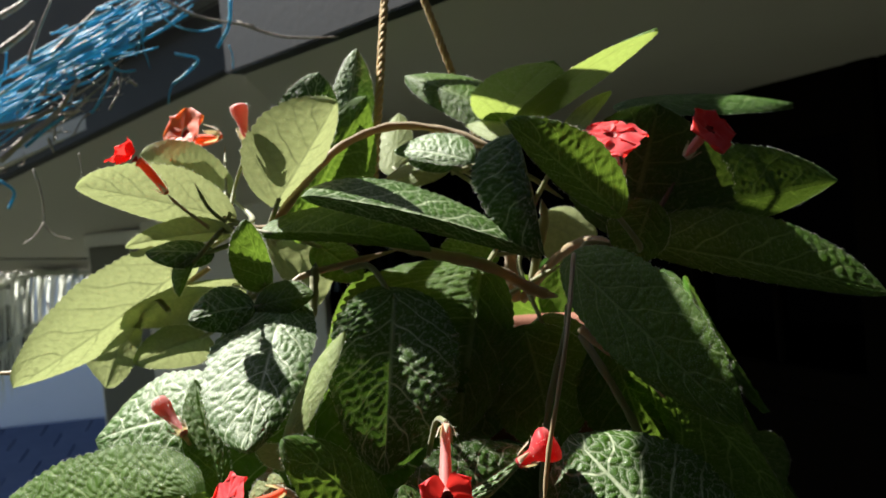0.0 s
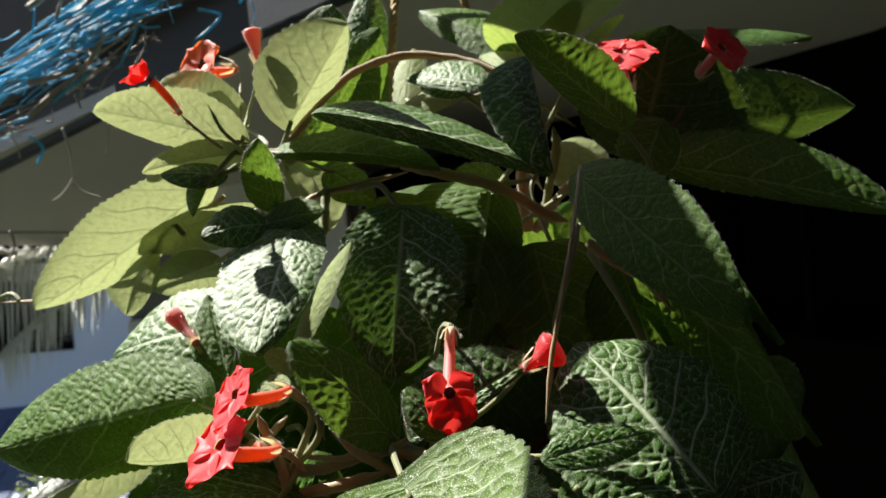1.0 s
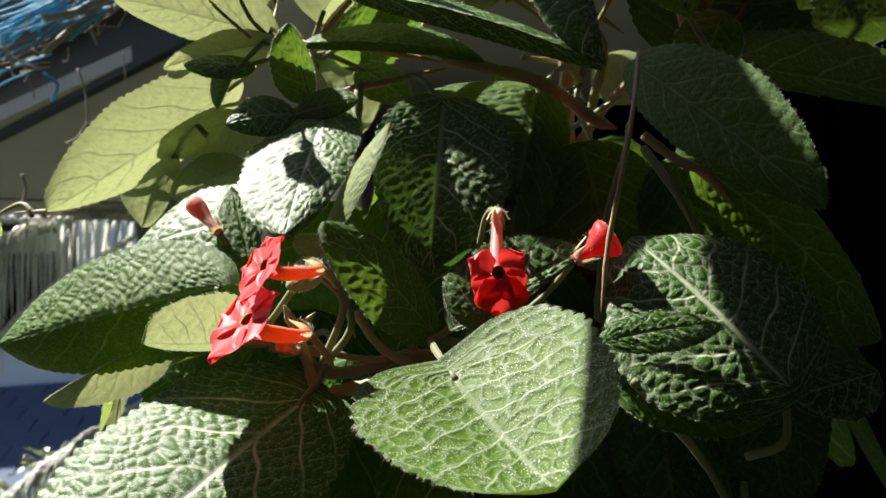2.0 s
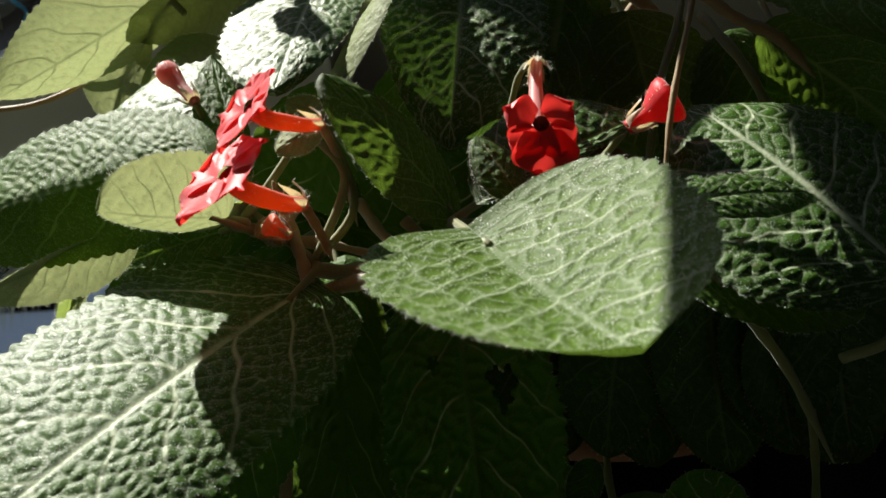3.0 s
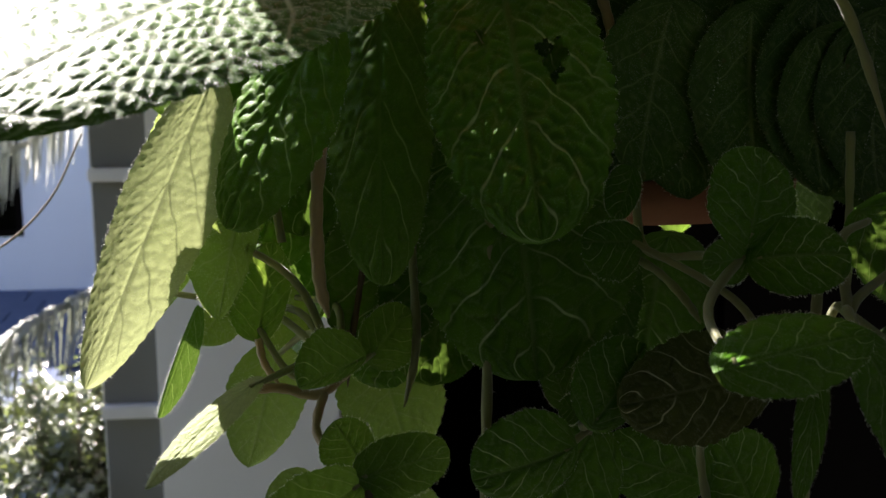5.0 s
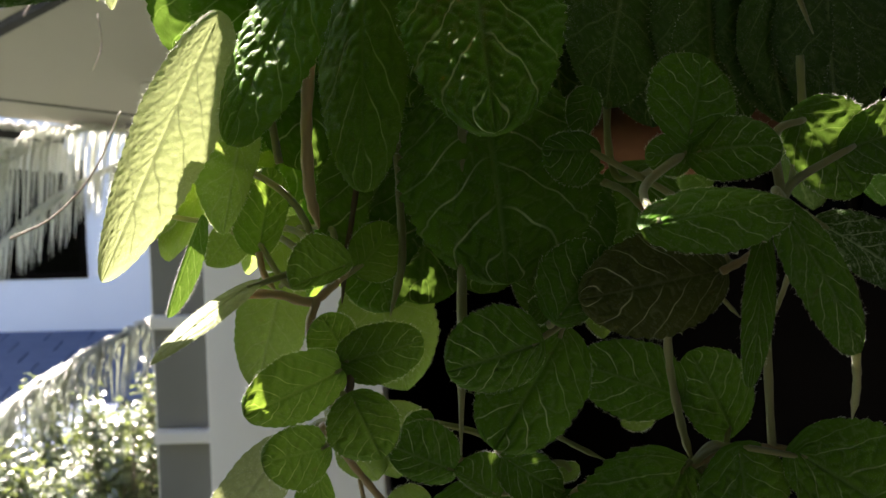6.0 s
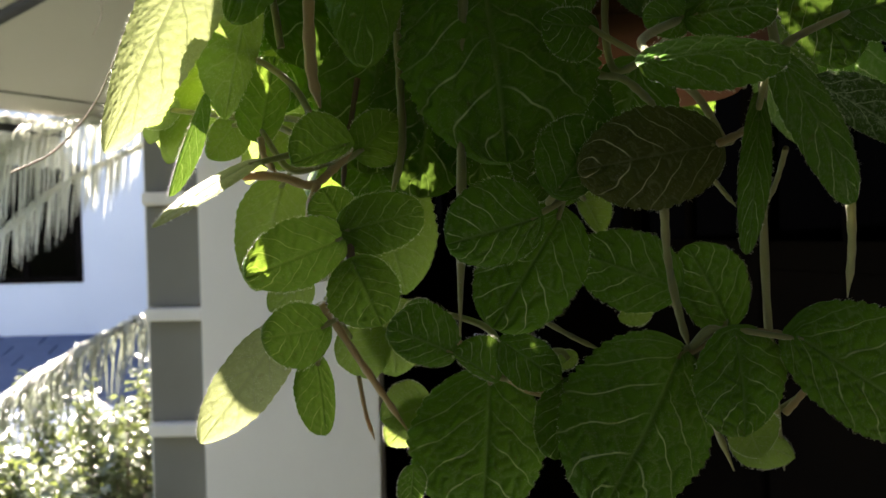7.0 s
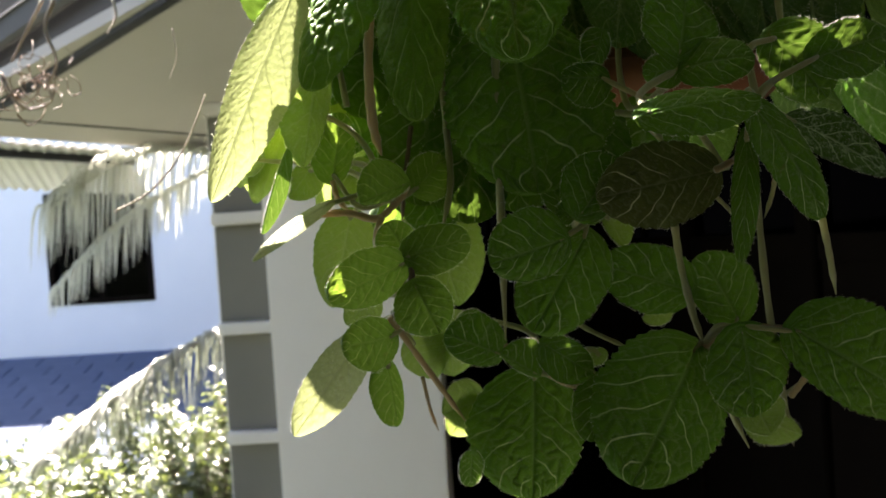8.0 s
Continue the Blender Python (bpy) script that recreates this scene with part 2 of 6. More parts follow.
OLD_BOARD = plain_material("weathered_board", (0.05, 0.042, 0.034), (0.09, 0.075, 0.06), 0.8, 4, 60, 0.4, 0.003)
FASCIA = plain_material("fascia_paint", (0.012, 0.012, 0.013), (0.022, 0.022, 0.022), 0.6, 6, 90, 0.2, 0.002)
GUTTER = plain_material("gutter_metal", (0.030, 0.031, 0.033), (0.05, 0.05, 0.05), 0.6, 8, 90, 0.2, 0.002)
ROOF_TILE = plain_material("slate_blue_tile", (0.065, 0.085, 0.14), (0.10, 0.125, 0.19), 0.75, 9, 60, 0.4, 0.004, spec=0.12)
ROOF_SHEET = plain_material("white_roof_sheet", (0.72, 0.72, 0.72), (0.82, 0.82, 0.82), 0.45, 6, 60, 0.2, 0.003)
GROUND = plain_material("garden_soil", (0.035, 0.042, 0.026), (0.055, 0.075, 0.040), 0.9, 2.0, 30, 0.6, 0.02)
TERRACOTTA = plain_material("terracotta", (0.17, 0.055, 0.026), (0.26, 0.10, 0.05), 0.8, 25, 300, 0.35, 0.001)
SOIL = plain_material("potting_soil", (0.025, 0.017, 0.010), (0.05, 0.035, 0.02), 0.95, 40, 400, 0.8, 0.004)
ROPE = plain_material("yellow_rope", (0.45, 0.27, 0.07), (0.62, 0.42, 0.14), 0.6, 80, 900, 0.6, 0.0006, sheen=0.3)
NET = plain_material("blue_net_cord", (0.09, 0.42, 0.60), (0.20, 0.56, 0.72), 0.5, 50, 400, 0.3, 0.0006, spec=0.35, through_light=(0.10, 0.50, 0.72), share=0.35)
TWIG = plain_material("dry_twig", (0.24, 0.19, 0.15), (0.48, 0.42, 0.36), 0.6, 40, 400, 0.6, 0.001)
TWIG_BROWN = plain_material("brown_stalk", (0.10, 0.055, 0.03), (0.20, 0.12, 0.07), 0.7, 40, 400, 0.6, 0.001)
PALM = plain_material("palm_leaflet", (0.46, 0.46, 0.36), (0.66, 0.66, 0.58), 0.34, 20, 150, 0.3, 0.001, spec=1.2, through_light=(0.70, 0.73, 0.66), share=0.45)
PALM_GLOSSY = plain_material("palm_leaflet_glossy", (0.16, 0.18, 0.13), (0.34, 0.35, 0.30), 0.36, 25, 220, 1.0, 0.006, spec=1.5, through_light=(0.45, 0.50, 0.36), share=0.15)
HEDGE = plain_material("shrub_leaf", (0.035, 0.055, 0.028), (0.10, 0.13, 0.05), 0.42, 6, 80, 0.3, 0.001, through_light=(0.42, 0.52, 0.12), share=0.16, spec=2.4)


def glass_material():
    n = Nodes("window_glass")
    b = n.bsdf
    n.feed(b.inputs["Base Color"], rgb(0.02, 0.026, 0.036))
    n.feed(b.inputs["Transmission Weight"], 1.0)
    n.feed(b.inputs["IOR"], 1.08)
    n.feed(b.inputs["Roughness"], n.math("MULTIPLY", n.noise(4.0), 0.06))
    return n.mat


GLASS = glass_material()


# ---- setting ----
def slab(name, outline, z0, z1, material, label, category):
    """A flat body over an outline in plan."""
    bm = bmesh.new()
    low = [bm.verts.new((x, y, z0)) for x, y in outline]
    high = [bm.verts.new((x, y, z1)) for x, y in outline]
    bm.faces.new(low[::-1])
    bm.faces.new(high)
    n = len(outline)
    for i in range(n):
        bm.faces.new((low[i], low[(i + 1) % n], high[(i + 1) % n], high[i]))
    bmesh.ops.recalc_face_normals(bm, faces=bm.faces)
    return tagged(part(name, bm, material, None), label, category, kind="structure")


SOFFIT_Z, FLOOR_Z = 2.0, -0.40
tagged(part("ground", box((400, 400, 0.2), 0, (0, 0, FLOOR_Z - 0.1)), GROUND, None), "dark garden soil with moss around the house", "ground", kind="structure")
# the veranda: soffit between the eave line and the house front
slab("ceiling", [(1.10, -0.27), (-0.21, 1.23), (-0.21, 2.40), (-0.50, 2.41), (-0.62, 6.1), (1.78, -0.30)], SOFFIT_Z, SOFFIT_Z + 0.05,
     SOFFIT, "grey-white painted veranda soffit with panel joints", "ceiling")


def sheet_between(name, corners, thick, material, label, category):
    """A flat board over four corners, thickened upwards."""
    bm = bmesh.new()
    low = [bm.verts.new(c) for c in corners]
    high = [bm.verts.new((x, y, z + thick)) for x, y, z in corners]
    bm.faces.new(low[::-1])
    bm.faces.new(high)
    for k in range(4):
        bm.faces.new((low[k], low[(k + 1) % 4], high[(k + 1) % 4], high[k]))
    bmesh.ops.recalc_face_normals(bm, faces=bm.faces)
    return tagged(part(name, bm, material, None), label, category, kind="structure")


def eave_z(x, y):
    """Height of the sloping eave's underside."""
    return 1.743 + 0.0726 * (x + 1.25) - 0.365 * (y - 2.315)


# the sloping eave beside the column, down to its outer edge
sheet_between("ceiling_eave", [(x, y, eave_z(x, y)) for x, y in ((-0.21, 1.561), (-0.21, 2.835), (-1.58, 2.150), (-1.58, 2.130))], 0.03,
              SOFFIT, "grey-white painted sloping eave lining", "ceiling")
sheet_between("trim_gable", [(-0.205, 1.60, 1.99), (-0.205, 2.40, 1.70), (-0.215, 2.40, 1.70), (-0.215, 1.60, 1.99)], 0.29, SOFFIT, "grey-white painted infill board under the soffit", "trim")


def beam(name, a, b, width, height, material, label, category, kind="structure"):
    a, b = Vector(a), Vector(b)
    d = b - a
    turn = Matrix.Rotation(math.atan2(d.y, d.x), 4, "Z")
    return tagged(part(name, box((d.length, width, height), min(width, height) * 0.08, tuple((a + b) / 2), turn), material, None), label, category, kind=kind)


def sloped_beam(name, a, b, width, height, material, label, category):
    a, b = Vector(a), Vector(b)
    turn = (b - a).to_track_quat("X", "Z").to_matrix().to_4x4()
    return tagged(part(name, box(((b - a).length, width, height), min(width, height) * 0.08, tuple((a + b) / 2), turn), material, None), label, category, kind="structure")


beam("trim_fascia", (1.09, -0.27, 2.045), (-0.21, 1.21, 2.045), 0.03, 0.115, FASCIA, "dark painted fascia board along the eave", "fascia")
sloped_beam("trim_fascia_lower", (-0.215, 1.551, 2.152), (-1.620, 2.238, 1.799), 0.03, 0.13, FASCIA, "dark painted fascia board along the sloping eave", "fascia")
sloped_beam("trim_joint", (-0.860, 2.400, 1.741), (-1.500, 2.080, 1.812), 0.010, 0.006, FASCIA, "thin dark joint in the eave lining", "trim")


def roof_sheet():
    """The wavy edge of a white roofing sheet beyond the eave."""
    verts, faces = [], []
    n = 130
    for i in range(n + 1):
        x = -2.0 + 0.885 * i / n
        y = 2.335 + 0.5 * (x + 1.25)
        z = 1.735 - 0.11 * (x + 1.25) + 0.006 * math.sin(2 * math.pi * x / 0.028)
        verts += [(x, y, z), (x - 0.15, y + 0.4, z - 0.10), (x - 0.15, y + 0.4, z - 0.112), (x, y, z - 0.012)]
    for i in range(n):
        o = 4 * i
        faces += [(o, o + 4, o + 5, o + 1), (o + 3, o + 2, o + 6, o + 7), (o, o + 3, o + 7, o + 4)]
    ob = add("roof_sheet", mesh_of("roof_sheet", verts, faces, [ROOF_SHEET]))
    tagged(ob, "white corrugated roofing sheet with a wavy edge", "roof sheet", kind="structure")
    sloped_beam("trim_batten", (-2.0, 2.01, 1.782), (-1.12, 2.45, 1.686), 0.03, 0.022, FASCIA, "dark batten under the roofing sheet", "batten")


roof_sheet()


def gutter():
    ob = empty("roof_gutter", (-0.9, 1.8, 2.0), "grey metal rain gutter full of dry twigs", "gutter", kind="structure")
    a, b = np.array((-0.215, 1.521, 2.232)), np.array((-1.620, 2.208, 1.879))
    d = (b - a) / np.linalg.norm(b - a)
    side = np.array((-d[1], d[0], 0.0))
    if side[0] > 0:
        side = -side
    prof = [(0.0, 0.03), (0.0, -0.02), (0.006, -0.03), (0.02, -0.03), (0.03, -0.02), (0.034, 0.03), (0.038, 0.033), (0.038, 0.029)]
    verts, faces = [], []
    for e in (a, b):
        verts += [tuple(e + side * s + np.array((0, 0, h))) for s, h in prof]
    n = len(prof)
    for i in range(n - 1):
        faces.append((i, i + 1, n + i + 1, n + i))
    me = mesh_of("channel", verts, faces, [GUTTER], smooth=False)
    ch = add("channel", me, ob)
    mod = ch.modifiers.new("thick", "SOLIDIFY")
    mod.thickness = 0.003


gutter()
beam("wall_upper", (1.16, -0.20, 2.33), (-0.10, 1.22, 2.33), 0.06, 0.56, OLD_BOARD, "weathered grey boards above the eave", "wall")
sloped_beam("wall_upper_lower", (-0.215, 1.671, 2.537), (-1.620, 2.358, 2.184), 0.06, 0.50, OLD_BOARD, "weathered grey boards above the sloping eave", "wall")
# an unseen upper roof, added to keep the sky off the plant
slab("roof", [(-2.0, -2.25), (3.6, -2.25), (3.6, 0.34), (-2.0, 0.34)], 2.66, 2.72, OLD_BOARD, "unseen board roof added to keep the sky off the plant", "roof")
# unseen board, added so a diagonal band of shade falls on the right leaves
beam("trim_brace", (0.1635, 0.7940, 2.05), (-0.3565, 0.3460, 2.05), 0.058, 0.02, OLD_BOARD, "unseen board added to cast a diagonal band of shade", "brace")
# unseen walls that shut out sky; their mid grey sets the soft bounce
slab("wall_back", [(-2.0, -2.25), (3.6, -2.25), (3.6, -2.1), (-2.0, -2.1)], FLOOR_Z, 2.66, SOFFIT, "unseen grey-white wall added behind to shape the soft light", "wall")
slab("wall_side", [(-2.0, -2.1), (-1.9, -2.1), (-1.9, 0.5), (-2.0, 0.5)], FLOOR_Z, 2.66, SOFFIT, "unseen grey-white wall added to shut out sky beside the garden", "wall")
tagged(part("floor", box((3.2, 6.5, 0.06), 0, (1.9, 1.0, FLOOR_Z + 0.03)), SOIL, None), "dark veranda floor", "floor", kind="structure")


def veranda_column():
    """White column with a strip of recessed grey panels on its outer edge."""
    ob = empty("veranda_column", (-0.5, 2.26, FLOOR_Z), "white painted column with grey recessed panels", "column", kind="structure")
    # the shaft in front of which the grey fields are set back
    part("shaft", box((0.46, 0.16, SOFFIT_Z - FLOOR_Z), 0.004, (-0.438, 2.29, (SOFFIT_Z + FLOOR_Z) / 2)), PAINT, ob)
    part("backing", box((0.155, 0.10, SOFFIT_Z - FLOOR_Z), 0.002, (-0.7465, 2.31, (SOFFIT_Z + FLOOR_Z) / 2)), PAINT, ob)
    z = -0.327
    while z < SOFFIT_Z - 0.05:
        top = min(z + 0.268, SOFFIT_Z - 0.01)
        part("panel", box((0.146, 0.02, top - z), 0.003, (-0.745, 2.262, (top + z) / 2)), GREY_PANEL, ob, "grey painted panel")
        part("ledge", box((0.15, 0.05, 0.034), 0.004, (-0.744, 2.248, top + 0.0185)), PAINT, ob)
        z = top + 0.037


veranda_column()


# hidden behind the column; added only to stop sun reaching the house front
slab("wall_return", [(-0.50, 2.40), (-0.44, 2.40), (-0.56, 6.1), (-0.62, 6.1)], FLOOR_Z, SOFFIT_Z, DARK_WOOD, "hidden timber wall added to keep sun off the house front", "wall")


def glazed_front():
    """The dark timber and glass front of the house, with a near-black panel behind it for its unlit inside."""
    a, b = Vector((1.78, -0.55, 0)), Vector((-0.58, 6.1, 0))
    d = (b - a).normalized()
    length = (b - a).length
    ang = math.atan2(d.y, d.x)
    turn = Matrix.Rotation(ang, 4, "Z")
    ob = empty("wall_front", tuple(a), "near-black timber front with glass panes, shade put into its colour", "wall", kind="structure")

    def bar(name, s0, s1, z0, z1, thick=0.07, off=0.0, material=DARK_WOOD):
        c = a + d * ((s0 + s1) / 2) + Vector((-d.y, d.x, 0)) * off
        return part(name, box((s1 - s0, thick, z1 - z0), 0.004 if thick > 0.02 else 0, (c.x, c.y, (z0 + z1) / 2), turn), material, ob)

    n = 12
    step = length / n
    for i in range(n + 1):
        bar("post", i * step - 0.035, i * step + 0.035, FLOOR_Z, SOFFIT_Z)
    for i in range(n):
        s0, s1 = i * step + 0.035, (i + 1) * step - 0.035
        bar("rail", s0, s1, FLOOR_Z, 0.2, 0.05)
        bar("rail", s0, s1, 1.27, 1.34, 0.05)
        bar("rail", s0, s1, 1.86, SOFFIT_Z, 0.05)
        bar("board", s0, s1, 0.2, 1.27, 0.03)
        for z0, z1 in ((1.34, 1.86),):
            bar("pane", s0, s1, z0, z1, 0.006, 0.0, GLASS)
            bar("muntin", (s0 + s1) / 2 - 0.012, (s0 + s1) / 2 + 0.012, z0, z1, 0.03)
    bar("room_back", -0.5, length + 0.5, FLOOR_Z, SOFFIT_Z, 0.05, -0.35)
    return ob


glazed_front()


# ---- the garden and the neighbour's house ----
def neighbour_house():
    ob = empty("neighbour_house", (-3.4, 7.1, -1.18), "white neighbouring house with a dark window and slate-blue lean-to roof", "house")
    # wall with a window opening
    x0, x1, wx0, wx1, wz0, wz1, top = -7.5, -1.6, -3.97, -3.03, 1.0, 1.98, 3.4
    foot = -1.18
    for name, xa, xb, za, zb in (("wall", x0, wx0, foot, top), ("wall", wx1, x1, foot, top), ("wall", wx0, wx1, foot, wz0), ("wall", wx0, wx1, wz1, top)):
        part(name, box((xb - xa, 0.2, zb - za), 0, ((xa + xb) / 2, 7.10, (za + zb) / 2)), FAR_WALL, ob)
    win = add("window", mesh_of("window", *merge([box_data((wx0, 6.99, wz0), (wx0 + 0.05, 7.06, wz1)), box_data((wx1 - 0.05, 6.99, wz0), (wx1, 7.06, wz1)),
                                                  box_data((wx0 + 0.05, 6.99, wz0), (wx1 - 0.05, 7.06, wz0 + 0.05)), box_data((wx0 + 0.05, 6.99, wz1 - 0.05), (wx1 - 0.05, 7.06, wz1)),
                                                  box_data((-3.52, 6.99, wz0 + 0.05), (-3.48, 7.05, wz1 - 0.05))]), [DARK_WOOD], smooth=False), ob)
    part("pane", box((wx1 - wx0 - 0.1, 0.006, wz1 - wz0 - 0.1), 0, ((wx0 + wx1) / 2, 7.03, (wz0 + wz1) / 2)), GLASS, win)
    # near-black panel close behind the pane stands for the unlit inside
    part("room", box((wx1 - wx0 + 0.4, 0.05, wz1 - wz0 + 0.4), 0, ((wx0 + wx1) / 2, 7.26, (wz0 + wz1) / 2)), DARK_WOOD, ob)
    # lean-to roof of slate-blue tiles, course by course
    low = part("lean_to_roof", box((5.0, 1.95, 0.03), 0, (-4.6, 6.05, 0.30), Matrix.Rotation(math.atan2(0.42, 1.7), 4, "X")), ROOF_TILE, ob, "slate-blue tiled lean-to roof")
    ang = math.atan2(0.42, 1.7)
    tile = None
    for r in range(9):
        for c in range(14):
            if tile is None:
                bm = box((0.345, 0.25, 0.016), 0.004)
                me = bpy.data.meshes.new("tile")
                bm.to_mesh(me)
                bm.free()
                me.materials.append(ROOF_TILE)
                tile = me
            s = -0.9 + r * 0.21
            t = add("tile", tile, low, (-7.0 + c * 0.352 + (r % 2) * 0.176, 6.05 + s * math.cos(ang), 0.335 + s * math.sin(ang) + 0.006))
            t.rotation_euler = (ang + 0.06, 0, 0)
    # set at its true distance and size
    centre = Matrix.Translation((-0.03, -0.03, 1.403))
    ob.matrix_basis = centre @ Matrix.Diagonal((0.7, 0.7, 0.7, 1.0)) @ centre.inverted() @ ob.matrix_basis
    return ob


def box_data(lo, hi):
    (a, b, c), (d, e, f) = lo, hi
    v = [(a, b, c), (d, b, c), (d, e, c), (a, e, c), (a, b, f), (d, b, f), (d, e, f), (a, e, f)]
    return v, [(3, 2, 1, 0), (4, 5, 6, 7), (0, 1, 5, 4), (1, 2, 6, 5), (2, 3, 7, 6), (3, 0, 4, 7)]


neighbour_house()


def palm_frond(root, tip, droop, count, length, seed, label, skin=PALM, sway=(0.2, 0.6), hang=(0.6, 0.72)):
    """A feather palm leaf: an arched rib with hanging leaflets."""
    rng = np.random.default_rng(seed)
    root, tip = np.array(root, float), np.array(tip, float)
    ob = empty("palm_frond", tuple(root), label, "palm frond", "palm fronds")
    mid = (root + tip) / 2 + np.array((0, 0, droop))
    line = spline([root, mid, tip], 16)
    add("rib", mesh_of("rib", *tube_data(line, [0.009, 0.006, 0.003], 7), [PALM]), ob)
    across = np.cross(tip - root, (0, 0, 1.0))
    across /= np.linalg.norm(across)
    for i in range(count):
        t = 0.10 + 0.88 * i / count
        p = line[int(t * (len(line) - 1))]
        for sgn in (-1, 1):
            ln = length * (0.55 + 0.6 * math.sin(math.pi * t)) * rng.uniform(0.8, 1.15)
            out = sgn * across * rng.uniform(0.15, 0.4) + (tip - root) / np.linalg.norm(tip - root) * rng.uniform(*sway)
            a = p + out * ln * 0.5 + np.array((0, 0, 0.02 * ln))
            b = p + out * ln * 0.75 - np.array((0, 0, rng.uniform(*hang) * ln))
            pts = spline([p, a, b], 4)
            wid = np.cross(out, (0, 0, 1.0))
            wid /= np.linalg.norm(wid)
            verts, faces = [], []
            n = len(pts)
            for k, q in enumerate(pts):
                w = 0.0042 * math.sin(math.pi * (0.12 + 0.86 * k / (n - 1)))
                verts += [q - wid * w, q + np.array((0, 0, 0.004)), q + wid * w]
            for k in range(n - 1):
                o = 3 * k
                faces += [(o, o + 1, o + 4, o + 3), (o + 1, o + 2, o + 5, o + 4)]
            add("leaflet", mesh_of("leaflet", [tuple(v - p) for v in map(np.array, verts)], faces, [skin]), ob, tuple(p))
    return ob


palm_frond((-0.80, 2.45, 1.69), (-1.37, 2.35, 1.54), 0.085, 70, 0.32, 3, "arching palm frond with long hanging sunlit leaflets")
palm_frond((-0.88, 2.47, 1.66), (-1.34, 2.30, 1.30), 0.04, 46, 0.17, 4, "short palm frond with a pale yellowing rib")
palm_frond((-0.74, 2.56, 1.23), (-1.50, 2.44, 0.76), 0.05, 150, 0.34, 5, "glossy palm frond leaning over the shrub", PALM_GLOSSY, (-0.2, 1.1), (0.1, 0.7))


def shrub(name, at, size, leaves, seed, label, leaf_len=0.11):
    """A garden shrub: forked stems and a crown of separate glossy leaves."""
    rng = np.random.default_rng(seed)
    at = np.array(at, float)
    ob = empty(name, tuple(at), label, "shrub", "garden shrubs")
    stems = []
    tips = []
    for i in range(26):
        a = rng.uniform(0, 2 * math.pi)
        r = math.sqrt(rng.uniform(0, 1))
        top = at + np.array((math.cos(a) * r * size[0], math.sin(a) * r * size[1], size[2] * rng.uniform(0.72, 1.0) * (1 - 0.15 * r)))
        base = at + np.array((math.cos(a) * r * 0.2, math.sin(a) * r * 0.2, 0))
        line = spline([base, base * 0.4 + top * 0.6 + np.array((0, 0, 0.08)), top], 6)
        stems.append(tube_data(line, [0.007, 0.003], 5))
        tips.append(line)
    add("branch", mesh_of("branch", *merge(stems), [TWIG]), ob)
    verts, faces = [], []
    for i in range(leaves):
        line = tips[rng.integers(len(tips))]
        p = line[int(len(line) * rng.uniform(0.45, 0.999))] + rng.normal(0, 0.03, 3)
        nrm = rng.normal(0, 0.52, 3) + np.array((0, 0, 1.0))
        nrm /= np.linalg.norm(nrm)
        d = np.cross(nrm, rng.normal(0, 1, 3))
        d /= np.linalg.norm(d)
        s = np.cross(nrm, d)
        ln, w, o = leaf_len * rng.uniform(0.6, 1.2), leaf_len * 0.22, len(verts)
        verts += [p, p + d * ln * 0.4 - s * w + nrm * w * 0.4, p + d * ln * 0.5, p + d * ln * 0.4 + s * w + nrm * w * 0.4, p + d * ln - nrm * ln * 0.1]
        faces += [(o, o + 2, o + 1), (o, o + 3, o + 2), (o + 1, o + 2, o + 4), (o + 2, o + 3, o + 4)]
    crown = add("crown", mesh_of("crown", [tuple(v) for v in verts], faces, [HEDGE]), ob)
    crown["kind"] = "stuff"
    return ob


shrub("garden_shrub", (-1.07, 2.62, FLOOR_Z), (0.28, 0.14, 1.42), 8000, 11, "glossy sunlit garden shrub with yellow-green tips", 0.040)
shrub("garden_shrub", (-1.25, 2.22, FLOOR_Z), (0.34, 0.16, 1.30), 10000, 12, "glossy sunlit garden shrub under the palm frond", 0.040)
shrub("garden_shrub", (-1.45, 2.95, FLOOR_Z), (0.45, 0.20, 1.30), 9000, 13, "dense sunlit garden shrub before the neighbour's roof", 0.05)

# ---- the hanging plant ----
POT = Vector((0.075, 0.585, 1.462))
plant = empty("hanging_plant", tuple(POT), "trailing plant with hairy quilted leaves and red flowers, in its pot", "plant")
RNG = np.random.default_rng(7)


DETAIL = 1.0


def smooth_fall(x, lo, hi):
    """1 below lo, 0 above hi, smooth between."""
    t = np.clip((x - lo) / (hi - lo), 0, 1)
    return 1 - t * t * (3 - 2 * t)


def cell_gap(x, y, seed):
    """How far a place lies from the border between the cells of a jittered grid: 0 on the border."""
    x, y = np.broadcast_arrays(x, y)
    jitter = np.random.default_rng(seed).uniform(-0.40, 0.40, (2, 64, 64))
    first, second = np.full(x.shape, 9.0), np.full(x.shape, 9.0)
    i0, j0 = np.floor(x).astype(int), np.floor(y).astype(int)
    for di in (-1, 0, 1):
        for dj in (-1, 0, 1):
            i, j = i0 + di, j0 + dj
            d = np.hypot(i + 0.5 + 0.7 * jitter[0][i % 64, j % 64] - x, j + 0.5 + jitter[1][i % 64, j % 64] - y)
            second = np.minimum(second, np.maximum(first, d))
            first = np.minimum(first, d)
    return second - first


